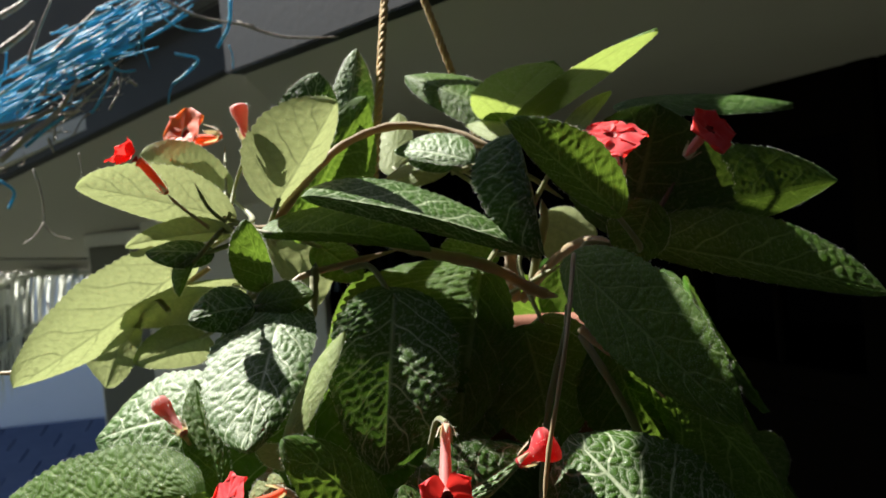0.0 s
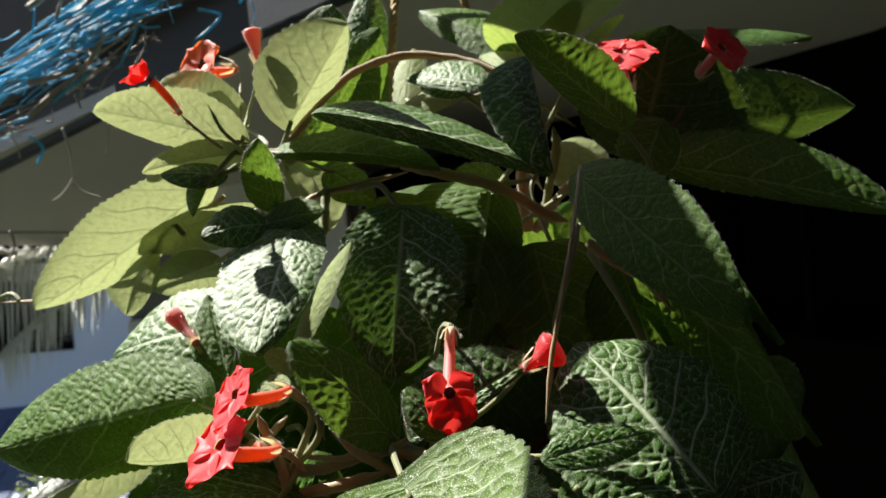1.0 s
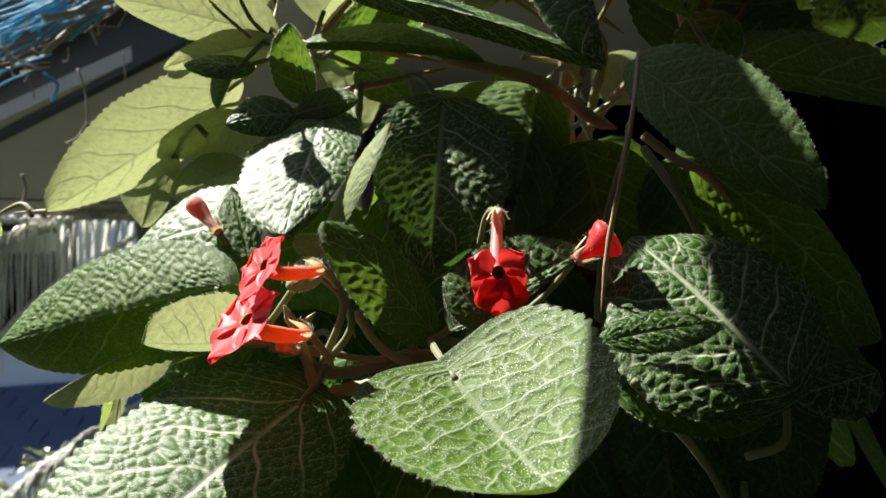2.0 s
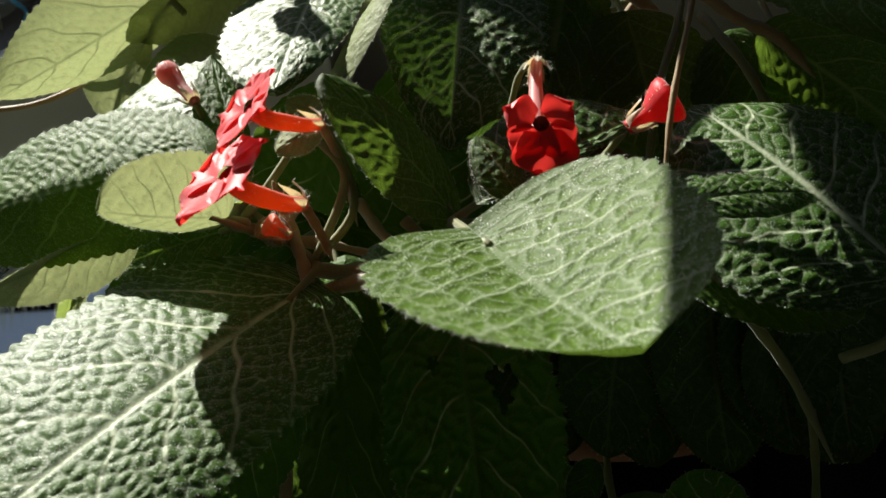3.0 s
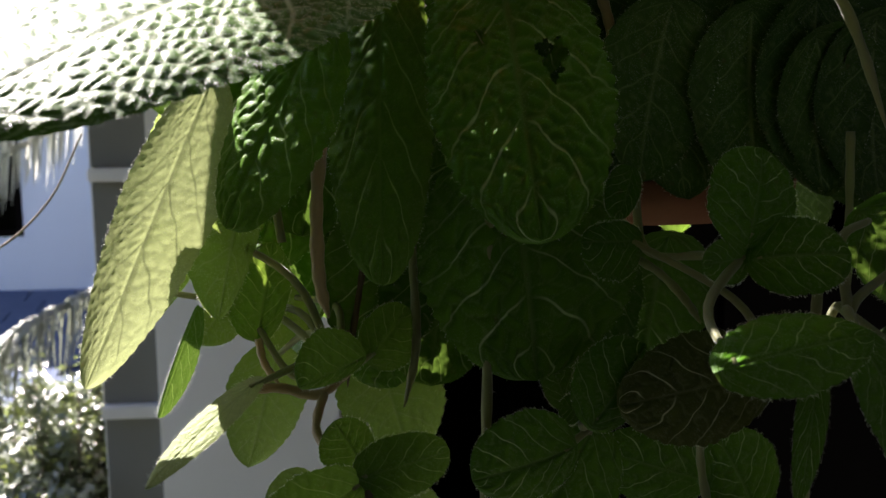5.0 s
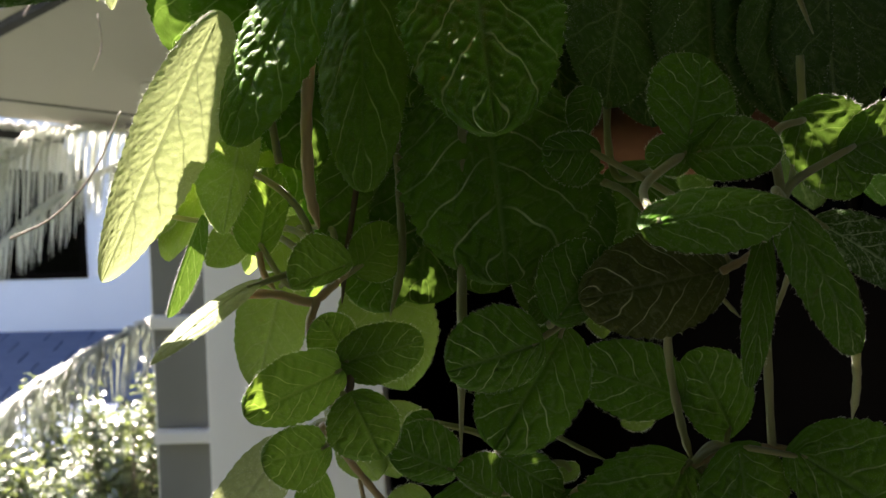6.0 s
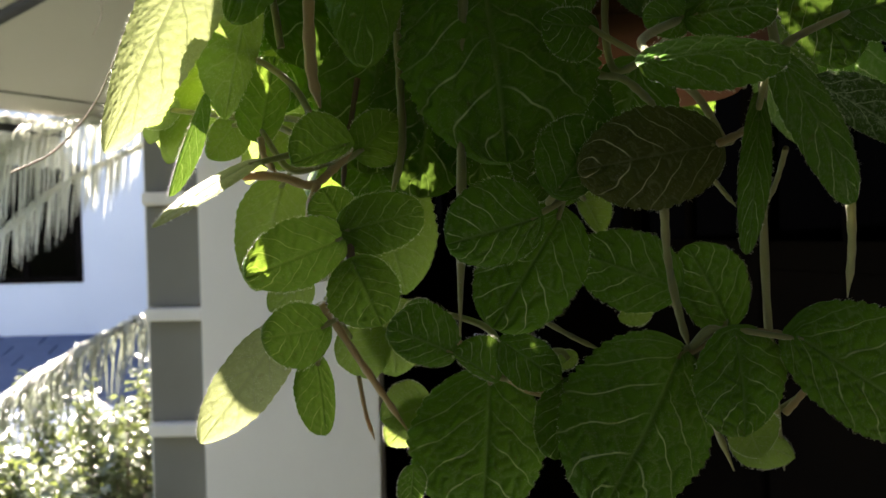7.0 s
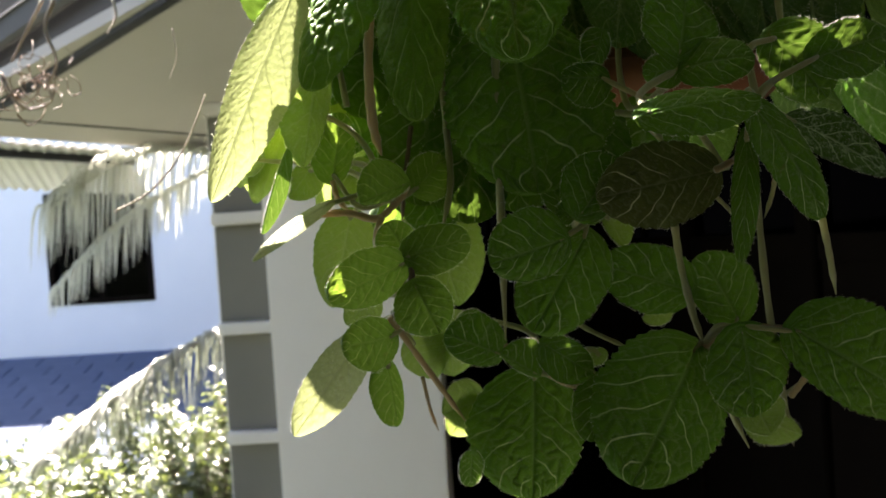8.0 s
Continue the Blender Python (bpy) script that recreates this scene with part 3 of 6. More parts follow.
def leaf(base, tip, one, other, bow=0.04, skin=LEAF, holes=(), node=None, label="", torn=0.0, heart=0.04):
    """A quilted, scalloped blade from its base to its tip; one and other are its widest points on either side."""
    B, T, L, R = (np.array(p, float) for p in (base, tip, one, other))
    axis = T - B
    length = np.linalg.norm(axis)
    a = axis / length
    mid = B + axis * 0.43
    l, r = L - mid, R - mid
    l, r = l - a * (l @ a), r - a * (r @ a)
    across = r - l
    across -= a * (across @ a)
    nrm = np.cross(across, a)
    nrm /= np.linalg.norm(nrm)
    width = (np.linalg.norm(l) + np.linalg.norm(r)) / 2
    near = max(0.20, B[1] - 0.05)
    nu = int(min(250, max(44, DETAIL * 430 * length / near)))
    nv = int(min(180, max(32, DETAIL * 800 * width / near))) // 2 * 2
    u = np.linspace(0.0, 1.0, nu + 1)[:, None]
    v = np.linspace(-1.0, 1.0, nv + 1)[None, :]
    av = np.abs(v)
    seed = RNG.uniform(0, 100)
    blunt = skin in (LEAF_SHADE, LEAF_BRONZE, LEAF_GLOW)
    smooth_skin = skin in (LEAF_YOUNG, LEAF_SOFT)
    downy = skin == LEAF_DOWNY
    form = np.sin(math.pi * u**0.76) ** (0.34 if downy else 0.42) if heart > 0.08 else np.sin(math.pi * u**0.92) ** 0.46 if blunt else np.sin(math.pi * u**0.80) ** 0.60
    form = form / form.max()
    teeth = max(13, int(length * 210))
    scallop = 1 + (0.050 if blunt else 0.042) * (np.abs(np.sin(math.pi * (u * teeth + seed - 0.25 * av))) - 0.6) + 0.012 * np.sin(u * 23 + seed) + 0.02 * np.sin(u * 9 + seed) + torn * 0.12 * np.sin(u * 31 + seed) * np.sin(u * 13)
    reach = form * (1 + (scallop - 1) * av**4)
    # veins: side ribs that lean to the tip, and between them a net of cells
    ribs, lean = (4.8, 0.45) if blunt else (5.6, 0.38)
    warp = 0.07 * np.sin(11 * u + 5 * v + seed) + 0.04 * np.sin(15 * v - 7 * u + seed) + 0.05 * np.sign(v)
    phase = (u - lean * av**1.15 * (1 - 0.35 * u)) * ribs + warp
    ridge = np.abs(np.sin(math.pi * phase))
    grain = 0.0085 if blunt or downy else 0.0060
    along = max(1, round(length / ribs / grain))
    slant = lean * length / math.hypot(lean * length, width)
    run = (u * length * slant + av * form * width * math.sqrt(1 - slant**2)) / grain + 17.3 * (v > 0)
    gap = cell_gap(phase * along + 0.22 * np.sin(v * 17 + u * 9 + seed), run + 0.25 * np.sin(u * 29 + v * 6 + seed), int(seed * 37))
    thin = np.clip((av - 0.55) / 0.6, 0, 1)
    reach_of = (1 - thin) * (np.clip(av / 0.22, 0.15, 1) * np.clip(1.25 - 0.9 * (1 - u), 0.35, 1) if blunt else 1.0) * np.ones_like(u)
    mid = smooth_fall(av * np.ones_like(u), 0.012, 0.050 - 0.022 * u)
    net = smooth_fall(gap, 0.02, 0.13)
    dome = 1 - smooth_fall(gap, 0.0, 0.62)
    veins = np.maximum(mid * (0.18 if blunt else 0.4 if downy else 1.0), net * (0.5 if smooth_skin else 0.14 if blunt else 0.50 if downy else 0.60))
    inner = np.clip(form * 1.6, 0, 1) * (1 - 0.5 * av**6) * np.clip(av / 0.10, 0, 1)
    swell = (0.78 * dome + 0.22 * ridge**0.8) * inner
    wave = 0.5 * np.sin(u * 7 + seed) * np.sin(v * 3.1 + seed * 2) + 0.5 * np.sin(u * 4 + v * 4 + seed)
    lift = min(0.00040 if smooth_skin else 0.0020 if blunt else 0.0008, 0.060 * width)
    h = lift * (swell - 0.5 * mid) + 0.030 * width * wave * av - (0.03 if downy else 0.10) * width * av**2.5
    line = B + axis * u[..., None] + nrm * (bow * length * 4 * (u * (1 - u)))[..., None]
    sides = np.where((v < 0)[..., None], -v[..., None] * l, v[..., None] * r) * reach[..., None]
    lag = a * (-length * (0.015 + heart) * (av**1.6) * (1 - u) ** 2.2)[..., None]
    co = line + sides + lag + nrm * h[..., None]
    if holes:
        keep = np.ones((nu, nv), bool)
        for hu, hv, hr in holes:
            uu, vv = (u[:-1] + 0.5 / nu), (v[:, :-1] + 1.0 / nv)
            ang = np.arctan2((vv - hv) * 0.5, uu - hu)
            keep &= np.hypot(uu - hu, (vv - hv) * 0.5) > hr * (1 + 0.25 * np.sin(3 * ang + seed) + 0.18 * np.sin(7 * ang))
    else:
        keep = np.ones((nu, nv), bool)
    verts = (co - B).reshape(-1, 3)
    i, j = np.nonzero(keep)
    o = i * (nv + 1) + j
    faces = np.stack([o, o + 1, o + nv + 2, o + nv + 1], 1)
    uvs = np.stack([np.broadcast_to(u, (nu + 1, nv + 1)), np.broadcast_to(v * 0.5 + 0.5, (nu + 1, nv + 1))], -1).reshape(-1, 2)
    # a fringe of short hairs round the edge
    rows = RNG.integers(2, nu, 320)
    ends = np.where(RNG.uniform(size=320) < 0.5, 0, nv)
    roots = (co[rows, ends] - B)
    outs = np.where((ends == 0)[:, None], l, r)
    outs = outs / (np.linalg.norm(outs, axis=1)[:, None] + 1e-9) + a * 0.3 + nrm * 0.2
    hv_, hf_ = hair_data(RNG, roots, outs, 0.0013, 0.00006)
    nb = len(verts)
    all_v = verts.tolist() + [tuple(p) for p in hv_]
    all_f = faces.tolist() + [tuple(q + nb for q in f) for f in hf_]
    all_uv = np.concatenate([uvs, np.full((len(hv_), 2), 0.5)])
    me = mesh_of("leaf", all_v, all_f, [skin, HAIR], indices=[0] * len(faces) + [1] * len(hf_), uvs=all_uv)
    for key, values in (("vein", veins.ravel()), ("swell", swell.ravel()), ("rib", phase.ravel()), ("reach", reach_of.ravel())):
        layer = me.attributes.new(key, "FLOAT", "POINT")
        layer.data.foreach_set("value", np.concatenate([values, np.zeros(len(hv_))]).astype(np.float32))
    ob = add("leaf", me, plant, tuple(B), label)
    # its stalk, bending towards the stem
    if node is not None:
        N = np.array(node, float)
        way = N - B
        far = np.linalg.norm(way)
        end = way if far < 0.09 else way / far * 0.035
        knee = end * 0.5 - a * min(0.25 * np.linalg.norm(end), 0.012)
        start = a * 0.004
        stalk = spline([start, knee, end], 6)
        add("petiole", mesh_of("petiole", *tube_data(stalk, [0.0013, 0.0017, 0.0019], 7), [STEM_GREEN]), ob, tuple(B))
    return ob


def stem(points, thick=0.0022, thin=None, skin=STEM, hairs=0, label=""):
    line = spline(points, 8)
    o = np.array(points[0], float)
    n = len(line)
    bumpy = thick * (1 + 0.10 * np.sin(np.arange(n) * 1.7) + 0.06 * np.sin(np.arange(n) * 0.6))
    radii = bumpy * np.linspace(1, (thin or thick) / thick, n) * np.minimum(1.0, (n - 1 - np.arange(n)) / 5 + 0.12)
    v, f = tube_data(line - o, list(radii), 8)
    chunks = [(v, f)]
    nf = len(f)
    if hairs:
        pick = RNG.integers(8, len(v) - 8, hairs)
        roots = np.array([v[q] for q in pick])
        centre = np.array([(line - o)[q // 8] for q in pick])
        nn = roots - centre
        nn /= np.linalg.norm(nn, axis=1)[:, None] + 1e-9
        chunks.append(hair_data(RNG, roots, nn, 0.0016, 0.00006))
    v, f = merge(chunks)
    me = mesh_of("stem", [tuple(p) for p in v], f, [skin, HAIR], indices=[0] * nf + [1] * (len(f) - nf))
    return add("stem", me, plant, tuple(o), label)


def petal_data(root, out, nrm, length, width, cup=0.25, seed=0.0):
    """A rounded petal with a waved edge."""
    side = np.cross(nrm, out)
    nu, nv = 12, 12
    verts, faces = [], []
    for i in range(nu + 1):
        u = i / nu
        w = width * (0.55 + 0.45 * min(1.0, u / 0.45) ** 0.8) * max(0.02, 1 - (max(0.0, u - 0.5) / 0.5) ** 2.4) ** 0.5
        for j in range(nv + 1):
            v = -1 + 2 * j / nv
            edge = 0.035 * length * math.sin(7 * v + seed) * u**3
            z = cup * length * (u**1.6) * -0.5 + 0.10 * width * (v * v) + 0.05 * width * math.sin(5 * v + 6 * u + seed) + edge
            verts.append(root + out * (length * u * (1 - 0.28 * v * v * u)) + side * (w * v) + nrm * z)
    for i in range(nu):
        for j in range(nv):
            o = i * (nv + 1) + j
            faces.append((o, o + 1, o + nv + 2, o + nv + 1))
    return verts, faces


def calyx(parent, at, way, size, skin=CALYX):
    """Five narrow hairy sepals at the foot of a flower; way points to the mouth."""
    way = np.array(way, float)
    way /= np.linalg.norm(way)
    ref = np.cross(way, (0.3, 0.5, 0.8))
    ref /= np.linalg.norm(ref)
    for k in range(5):
        a = 2 * math.pi * k / 5 + 0.3
        out = math.cos(a) * ref + math.sin(a) * np.cross(way, ref)
        pts = spline([np.zeros(3), out * size * 0.34 + way * size * 0.25, out * size * 0.55 + way * size * 0.95], 6)
        sd = np.cross(way, out)
        verts, faces = [], []
        n = len(pts)
        for i, p in enumerate(pts):
            w = size * 0.16 * math.sin(math.pi * (0.22 + 0.76 * i / (n - 1)))
            verts += [p - sd * w, p + out * 0.12 * size * 0.5, p + sd * w]
        for i in range(n - 1):
            o = 3 * i
            faces += [(o, o + 1, o + 4, o + 3), (o + 1, o + 2, o + 5, o + 4)]
        roots = np.array([verts[q] for q in RNG.integers(0, len(verts), 16)])
        hv_, hf_ = hair_data(RNG, roots, np.repeat(out[None], 16, 0), size * 0.22, 0.00007)
        nf = len(faces)
        v, f = merge([(verts, faces), (hv_, hf_)])
        add("sepal", mesh_of("sepal", [tuple(q) for q in v], f, [skin, HAIR], indices=[0] * nf + [1] * len(hf_)), parent, tuple(at), "pale hairy sepal")


LOBES = ((62, 0.86, 0.56), (118, 0.86, 0.56), (192, 0.98, 0.62), (270, 1.15, 0.70), (348, 0.98, 0.62))
LOW_LOBES = ((30, 0.80, 0.50), (150, 0.80, 0.50), (228, 0.92, 0.52), (270, 1.28, 0.80), (312, 0.92, 0.52))     # two spread above, three below


BROAD_LOBES = ((35, 0.85, 0.72), (145, 0.85, 0.72), (215, 0.7, 0.55), (270, 1.1, 0.95), (325, 0.7, 0.55))


def flower(face, foot, front, up, size=0.013, tube_skin=PETAL_PINK, skin=PETAL, spread=1.0, lobes=LOBES, label="red five-lobed flower with a hairy tube", wilt=0.0):
    """An open flower: a hairy tube from its foot to its face, five lobes, a dark throat and a calyx."""
    face, foot = np.array(face, float), np.array(foot, float)
    front = np.array(front, float)
    front /= np.linalg.norm(front)
    up = np.array(up, float)
    up = up - front * (up @ front)
    up /= np.linalg.norm(up)
    right = np.cross(up, front)
    ob = empty("flower", tuple(foot), label, "")
    ob.parent = plant
    ob.matrix_parent_inverse = world_of(plant).inverted()
    del ob["label"]
    ob["label"] = label
    line = spline([foot, foot * 0.55 + face * 0.45 - front * size * 0.35, face - front * size * 0.5, face - front * size * 0.22], 7) - foot
    v, f = tube_data(line, [size * 0.14, size * 0.17, size * 0.21, size * 0.20, size * 0.26], 12)
    roots = np.array([v[q] for q in RNG.integers(0, len(v), 90)])
    nn = np.array([q - line[np.argmin(np.linalg.norm(line - q, axis=1))] for q in roots])
    nn /= np.linalg.norm(nn, axis=1)[:, None] + 1e-9
    hv_, hf_ = hair_data(RNG, roots, nn, 0.0022, 0.00007)
    nf = len(f)
    v, f = merge([(v, f), (hv_, hf_)])
    add("tube", mesh_of("tube", [tuple(q) for q in v], f, [tube_skin, HAIR], indices=[0] * nf + [1] * len(hf_)), ob, tuple(foot), "pink hairy corolla tube")
    for k, (ang, ln, wd) in enumerate(lobes):
        a = radians(ang)
        out = math.cos(a) * right + math.sin(a) * up
        out = out * spread + front * (1 - spread) * 0.9
        out /= np.linalg.norm(out)
        n2 = front - out * (front @ out)
        n2 /= np.linalg.norm(n2)
        pv, pf = petal_data(out * size * 0.18, out, n2, size * ln, size * wd, 0.16 + wilt, seed=k * 1.7 + face[0] * 90)
        add("petal", mesh_of("petal", [tuple(q) for q in pv], pf, [skin]), ob, tuple(face), "")
    ring = [(math.cos(2 * math.pi * k / 14) * right + math.sin(2 * math.pi * k / 14) * up) for k in range(14)]
    tv = [tuple(q * size * 0.20 - front * size * 0.01) for q in ring] + [tuple(q * size * 0.07 - front * size * 0.16) for q in ring] + [tuple(-front * size * 0.24)]
    tf = [(k, (k + 1) % 14, 14 + (k + 1) % 14, 14 + k) for k in range(14)] + [(14 + k, 14 + (k + 1) % 14, 28) for k in range(14)]
    add("throat", mesh_of("throat", tv, tf, [THROAT]), ob, tuple(face), "dark red throat")
    calyx(ob, foot, face - foot, size * 0.62)
    return ob


def bud(tip, foot, size=0.005, skin=PETAL_PINK, label="closed pink hairy flower bud", head=1.0):
    """A club-shaped bud on its calyx."""
    tip, foot = np.array(tip, float), np.array(foot, float)
    ob = empty("bud", tuple(foot), label, "")
    ob.parent = plant
    ob.matrix_parent_inverse = world_of(plant).inverted()
    line = spline([np.zeros(3), (tip - foot) * 0.5, (tip - foot) * 0.85, tip - foot], 10)
    v, f = tube_data(line, list(np.interp(np.linspace(0, 1, 41), (0, 0.25, 0.42, 0.56, 0.67, 0.78, 0.88, 0.95, 1), [size * k for k in (0.5, 0.55, 0.8 * head, 1.02 * head, 1.08 * head, 1.04 * head, 0.92 * head, 0.68 * head, 0.10)])), 12)
    roots = np.array([v[q] for q in RNG.integers(0, len(v), 130)])
    nn = np.array([q - line[np.argmin(np.linalg.norm(line - q, axis=1))] for q in roots])
    nn /= np.linalg.norm(nn, axis=1)[:, None] + 1e-9
    hv_, hf_ = hair_data(RNG, roots, nn, 0.0020, 0.00007)
    nf = len(f)
    v, f = merge([(v, f), (hv_, hf_)])
    add("corolla", mesh_of("corolla", [tuple(q) for q in v], f, [skin, HAIR], indices=[0] * nf + [1] * len(hf_)), ob, tuple(foot))
    calyx(ob, foot, tip - foot, size * 1.9)
    return ob


def hanging_pot():
    ob = empty("hanging_pot", tuple(POT), "round terracotta pot with a rolled rim, hung on yellow rope", "pot")
    c = tuple(POT)
    part("body", lathe([(0.0, 0.018), (0.082, 0.018), (0.088, 0.024), (0.112, 0.16), (0.104, 0.16), (0.082, 0.030), (0.0, 0.030)], 48, c), TERRACOTTA, ob)
    part("rim", lathe([(0.1125, 0.158), (0.124, 0.160), (0.128, 0.168), (0.128, 0.196), (0.124, 0.203), (0.116, 0.204), (0.110, 0.198), (0.108, 0.160), (0.1125, 0.158)], 48, c), TERRACOTTA, ob)
    part("saucer", lathe([(0.0, 0.012), (0.080, 0.012), (0.098, 0.026), (0.101, 0.040), (0.098, 0.042), (0.092, 0.028), (0.0, 0.018)], 48, c), TERRACOTTA, ob, "terracotta drip saucer")
    bm = bmesh.new()
    bmesh.ops.create_circle(bm, cap_ends=True, radius=0.109, segments=40)
    bmesh.ops.translate(bm, verts=bm.verts, vec=(c[0], c[1], c[2] + 0.185))
    part("soil", bm, SOIL, ob, "dark potting soil")
    return ob


hanging_pot()


def twisted_rope(a, b, radius, label):
    """Two-strand twisted rope from a to b."""
    a, b = np.array(a, float), np.array(b, float)
    ob = empty("rope", tuple(b), label, "rope", "ropes of the hanging pot")
    way = b - a
    n = int(np.linalg.norm(way) / (radius * 0.7))
    ax = way / np.linalg.norm(way)
    s = np.cross(ax, (1.0, 0.2, 0))
    s /= np.linalg.norm(s)
    w = np.cross(ax, s)
    for k in range(3):
        line = []
        for i in range(n + 1):
            t = i / n
            ph = 2 * math.pi * (t * np.linalg.norm(way) / (radius * 6.5) + k / 3)
            line.append(way * t + radius * 0.52 * (math.cos(ph) * s + math.sin(ph) * w))
        add("strand", mesh_of("strand", *tube_data(np.array(line), [radius * 0.55], 7), [ROPE]), ob, tuple(a))
    return ob


# ---- leaves, stems and flowers ----
leaf((-0.0967, 0.4931, 1.7637), (-0.1824, 0.4943, 1.7908), (-0.1255, 0.4800, 1.7974), (-0.1511, 0.5117, 1.7695), 0.02, LEAF_YOUNG, node=(-0.0887, 0.4877, 1.7585))
leaf((-0.1038, 0.5339, 1.7798), (-0.1637, 0.5566, 1.8122), (-0.1389, 0.5601, 1.7887), (-0.1262, 0.5357, 1.8157), 0.02, LEAF_YOUNG, node=(-0.0887, 0.4877, 1.7585))
leaf((-0.0679, 0.4825, 1.7696), (-0.0270, 0.4733, 1.8236), (-0.0931, 0.4789, 1.7916), (-0.0394, 0.4975, 1.7921), 0.02, LEAF_YOUNG, node=(-0.0737, 0.4920, 1.7509))
leaf((-0.0607, 0.5327, 1.7782), (-0.0421, 0.5599, 1.8573), (-0.0770, 0.5395, 1.8199), (-0.0212, 0.5638, 1.8404), 0.05, LEAF_SILVER, node=(-0.0737, 0.4920, 1.7509))
leaf((-0.0328, 0.5530, 1.8076), (-0.0164, 0.5950, 1.8784), (-0.0344, 0.5797, 1.8550), (-0.0066, 0.5936, 1.8452), 0.05, LEAF_SILVER, node=(-0.0737, 0.4920, 1.7509))
leaf((-0.0616, 0.5019, 1.7553), (-0.0121, 0.5534, 1.8378), (-0.0556, 0.5233, 1.8017), (-0.0131, 0.5514, 1.7780), 0.04, LEAF, node=(-0.0737, 0.4920, 1.7509))
leaf((-0.0735, 0.4701, 1.7533), (0.0173, 0.4571, 1.7361), (-0.0328, 0.4914, 1.7633), (-0.0256, 0.4624, 1.7402), 0.05, LEAF, node=(-0.0887, 0.4877, 1.7585))
leaf((-0.0415, 0.4418, 1.7703), (0.0766, 0.4472, 1.7277), (0.0210, 0.4951, 1.7682), (0.0125, 0.4515, 1.7450), 0.04, LEAF_SILVER)
leaf((0.0752, 0.4846, 1.7961), (0.0771, 0.4422, 1.7282), (0.0643, 0.4692, 1.7745), (0.0445, 0.4644, 1.7670), 0.05, LEAF_SILVER, node=(0.0798, 0.5273, 1.7311))
leaf((0.0776, 0.5502, 1.8132), (0.0156, 0.6014, 1.8576), (0.0398, 0.5715, 1.8217), (0.0463, 0.6078, 1.8617), 0.05, LEAF, node=(0.0798, 0.5273, 1.7311))
leaf((0.0782, 0.5195, 1.7947), (0.0522, 0.5610, 1.8145), (0.0670, 0.5299, 1.7970), (0.0665, 0.5506, 1.8148), 0.03, LEAF_YOUNG, node=(0.0798, 0.5273, 1.7311))
leaf((0.0751, 0.5604, 1.8158), (0.1033, 0.5004, 1.8410), (0.1141, 0.5396, 1.8241), (0.0642, 0.5114, 1.8388), 0.04, LEAF_SOFT, node=(0.0798, 0.5273, 1.7311))
leaf((0.0817, 0.5399, 1.8083), (0.1590, 0.4743, 1.8500), (0.1361, 0.5292, 1.8283), (0.1092, 0.4900, 1.8315), 0.03, LEAF_SOFT, node=(0.0798, 0.5273, 1.7311))
leaf((0.1006, 0.4986, 1.7851), (0.1357, 0.4989, 1.8198), (0.1148, 0.5091, 1.8113), (0.1201, 0.4886, 1.8006), 0.03, LEAF_YOUNG, node=(0.0798, 0.5273, 1.7311))
leaf((0.1124, 0.4219, 1.7471), (0.0612, 0.4271, 1.7992), (0.0805, 0.4224, 1.7663), (0.1012, 0.4236, 1.7890), 0.03, LEAF, node=(0.1291, 0.4657, 1.7247))
leaf((0.1336, 0.4810, 1.7344), (0.1592, 0.4828, 1.8080), (0.1063, 0.4933, 1.7824), (0.2113, 0.4853, 1.7735), 0.04, LEAF_SHADED, node=(0.1291, 0.4657, 1.7247))
leaf((0.1315, 0.4712, 1.7391), (0.2797, 0.5128, 1.7535), (0.2222, 0.5104, 1.7845), (0.2047, 0.5019, 1.7296), 0.03, LEAF_SHADED, node=(0.1291, 0.4657, 1.7247))
leaf((0.1383, 0.4636, 1.7272), (0.2635, 0.4409, 1.6892), (0.2215, 0.4686, 1.7337), (0.2024, 0.4449, 1.6988), 0.02, LEAF, node=(0.1291, 0.4657, 1.7247))
leaf((0.1689, 0.5881, 1.8214), (0.2952, 0.5945, 1.8129), (0.2502, 0.6262, 1.8273), (0.2167, 0.5713, 1.8064), 0.03, LEAF_SHADED)
leaf((0.1397, 0.4513, 1.7500), (0.1247, 0.4506, 1.7171), (0.1510, 0.4506, 1.7367), (0.1114, 0.4564, 1.7307), 0.03, LEAF, node=(0.1291, 0.4657, 1.7247))
leaf((0.0886, 0.4287, 1.7230), (0.1387, 0.3489, 1.6516), (0.1336, 0.3798, 1.7037), (0.0972, 0.3899, 1.6779), 0.05, LEAF, node=(0.1291, 0.4657, 1.7247))
leaf((0.1177, 0.4242, 1.6710), (0.1733, 0.3750, 1.5932), (0.1363, 0.4315, 1.6086), (0.1515, 0.3671, 1.6389), 0.05, LEAF, node=(0.1291, 0.4657, 1.7247))
leaf((0.0462, 0.4729, 1.7232), (0.0217, 0.4257, 1.6405), (0.0598, 0.4564, 1.6909), (-0.0382, 0.4645, 1.7046), 0.06, LEAF, holes=((0.40, 0.62, 0.095), (0.72, 0.1, 0.07)), node=(0.0798, 0.5273, 1.7311), label="green leaf eaten into ragged holes")
leaf((-0.0050, 0.4439, 1.7152), (-0.0176, 0.3994, 1.6321), (0.0231, 0.4115, 1.6660), (-0.0427, 0.4085, 1.6747), 0.05, LEAF_SILVER, node=(-0.0737, 0.4920, 1.7509))
leaf((-0.0636, 0.3982, 1.6500), (-0.0306, 0.4041, 1.7020), (-0.0579, 0.4137, 1.6695), (-0.0409, 0.3935, 1.6745), 0.03, LEAF_YOUNG, node=(-0.0993, 0.4028, 1.6078))
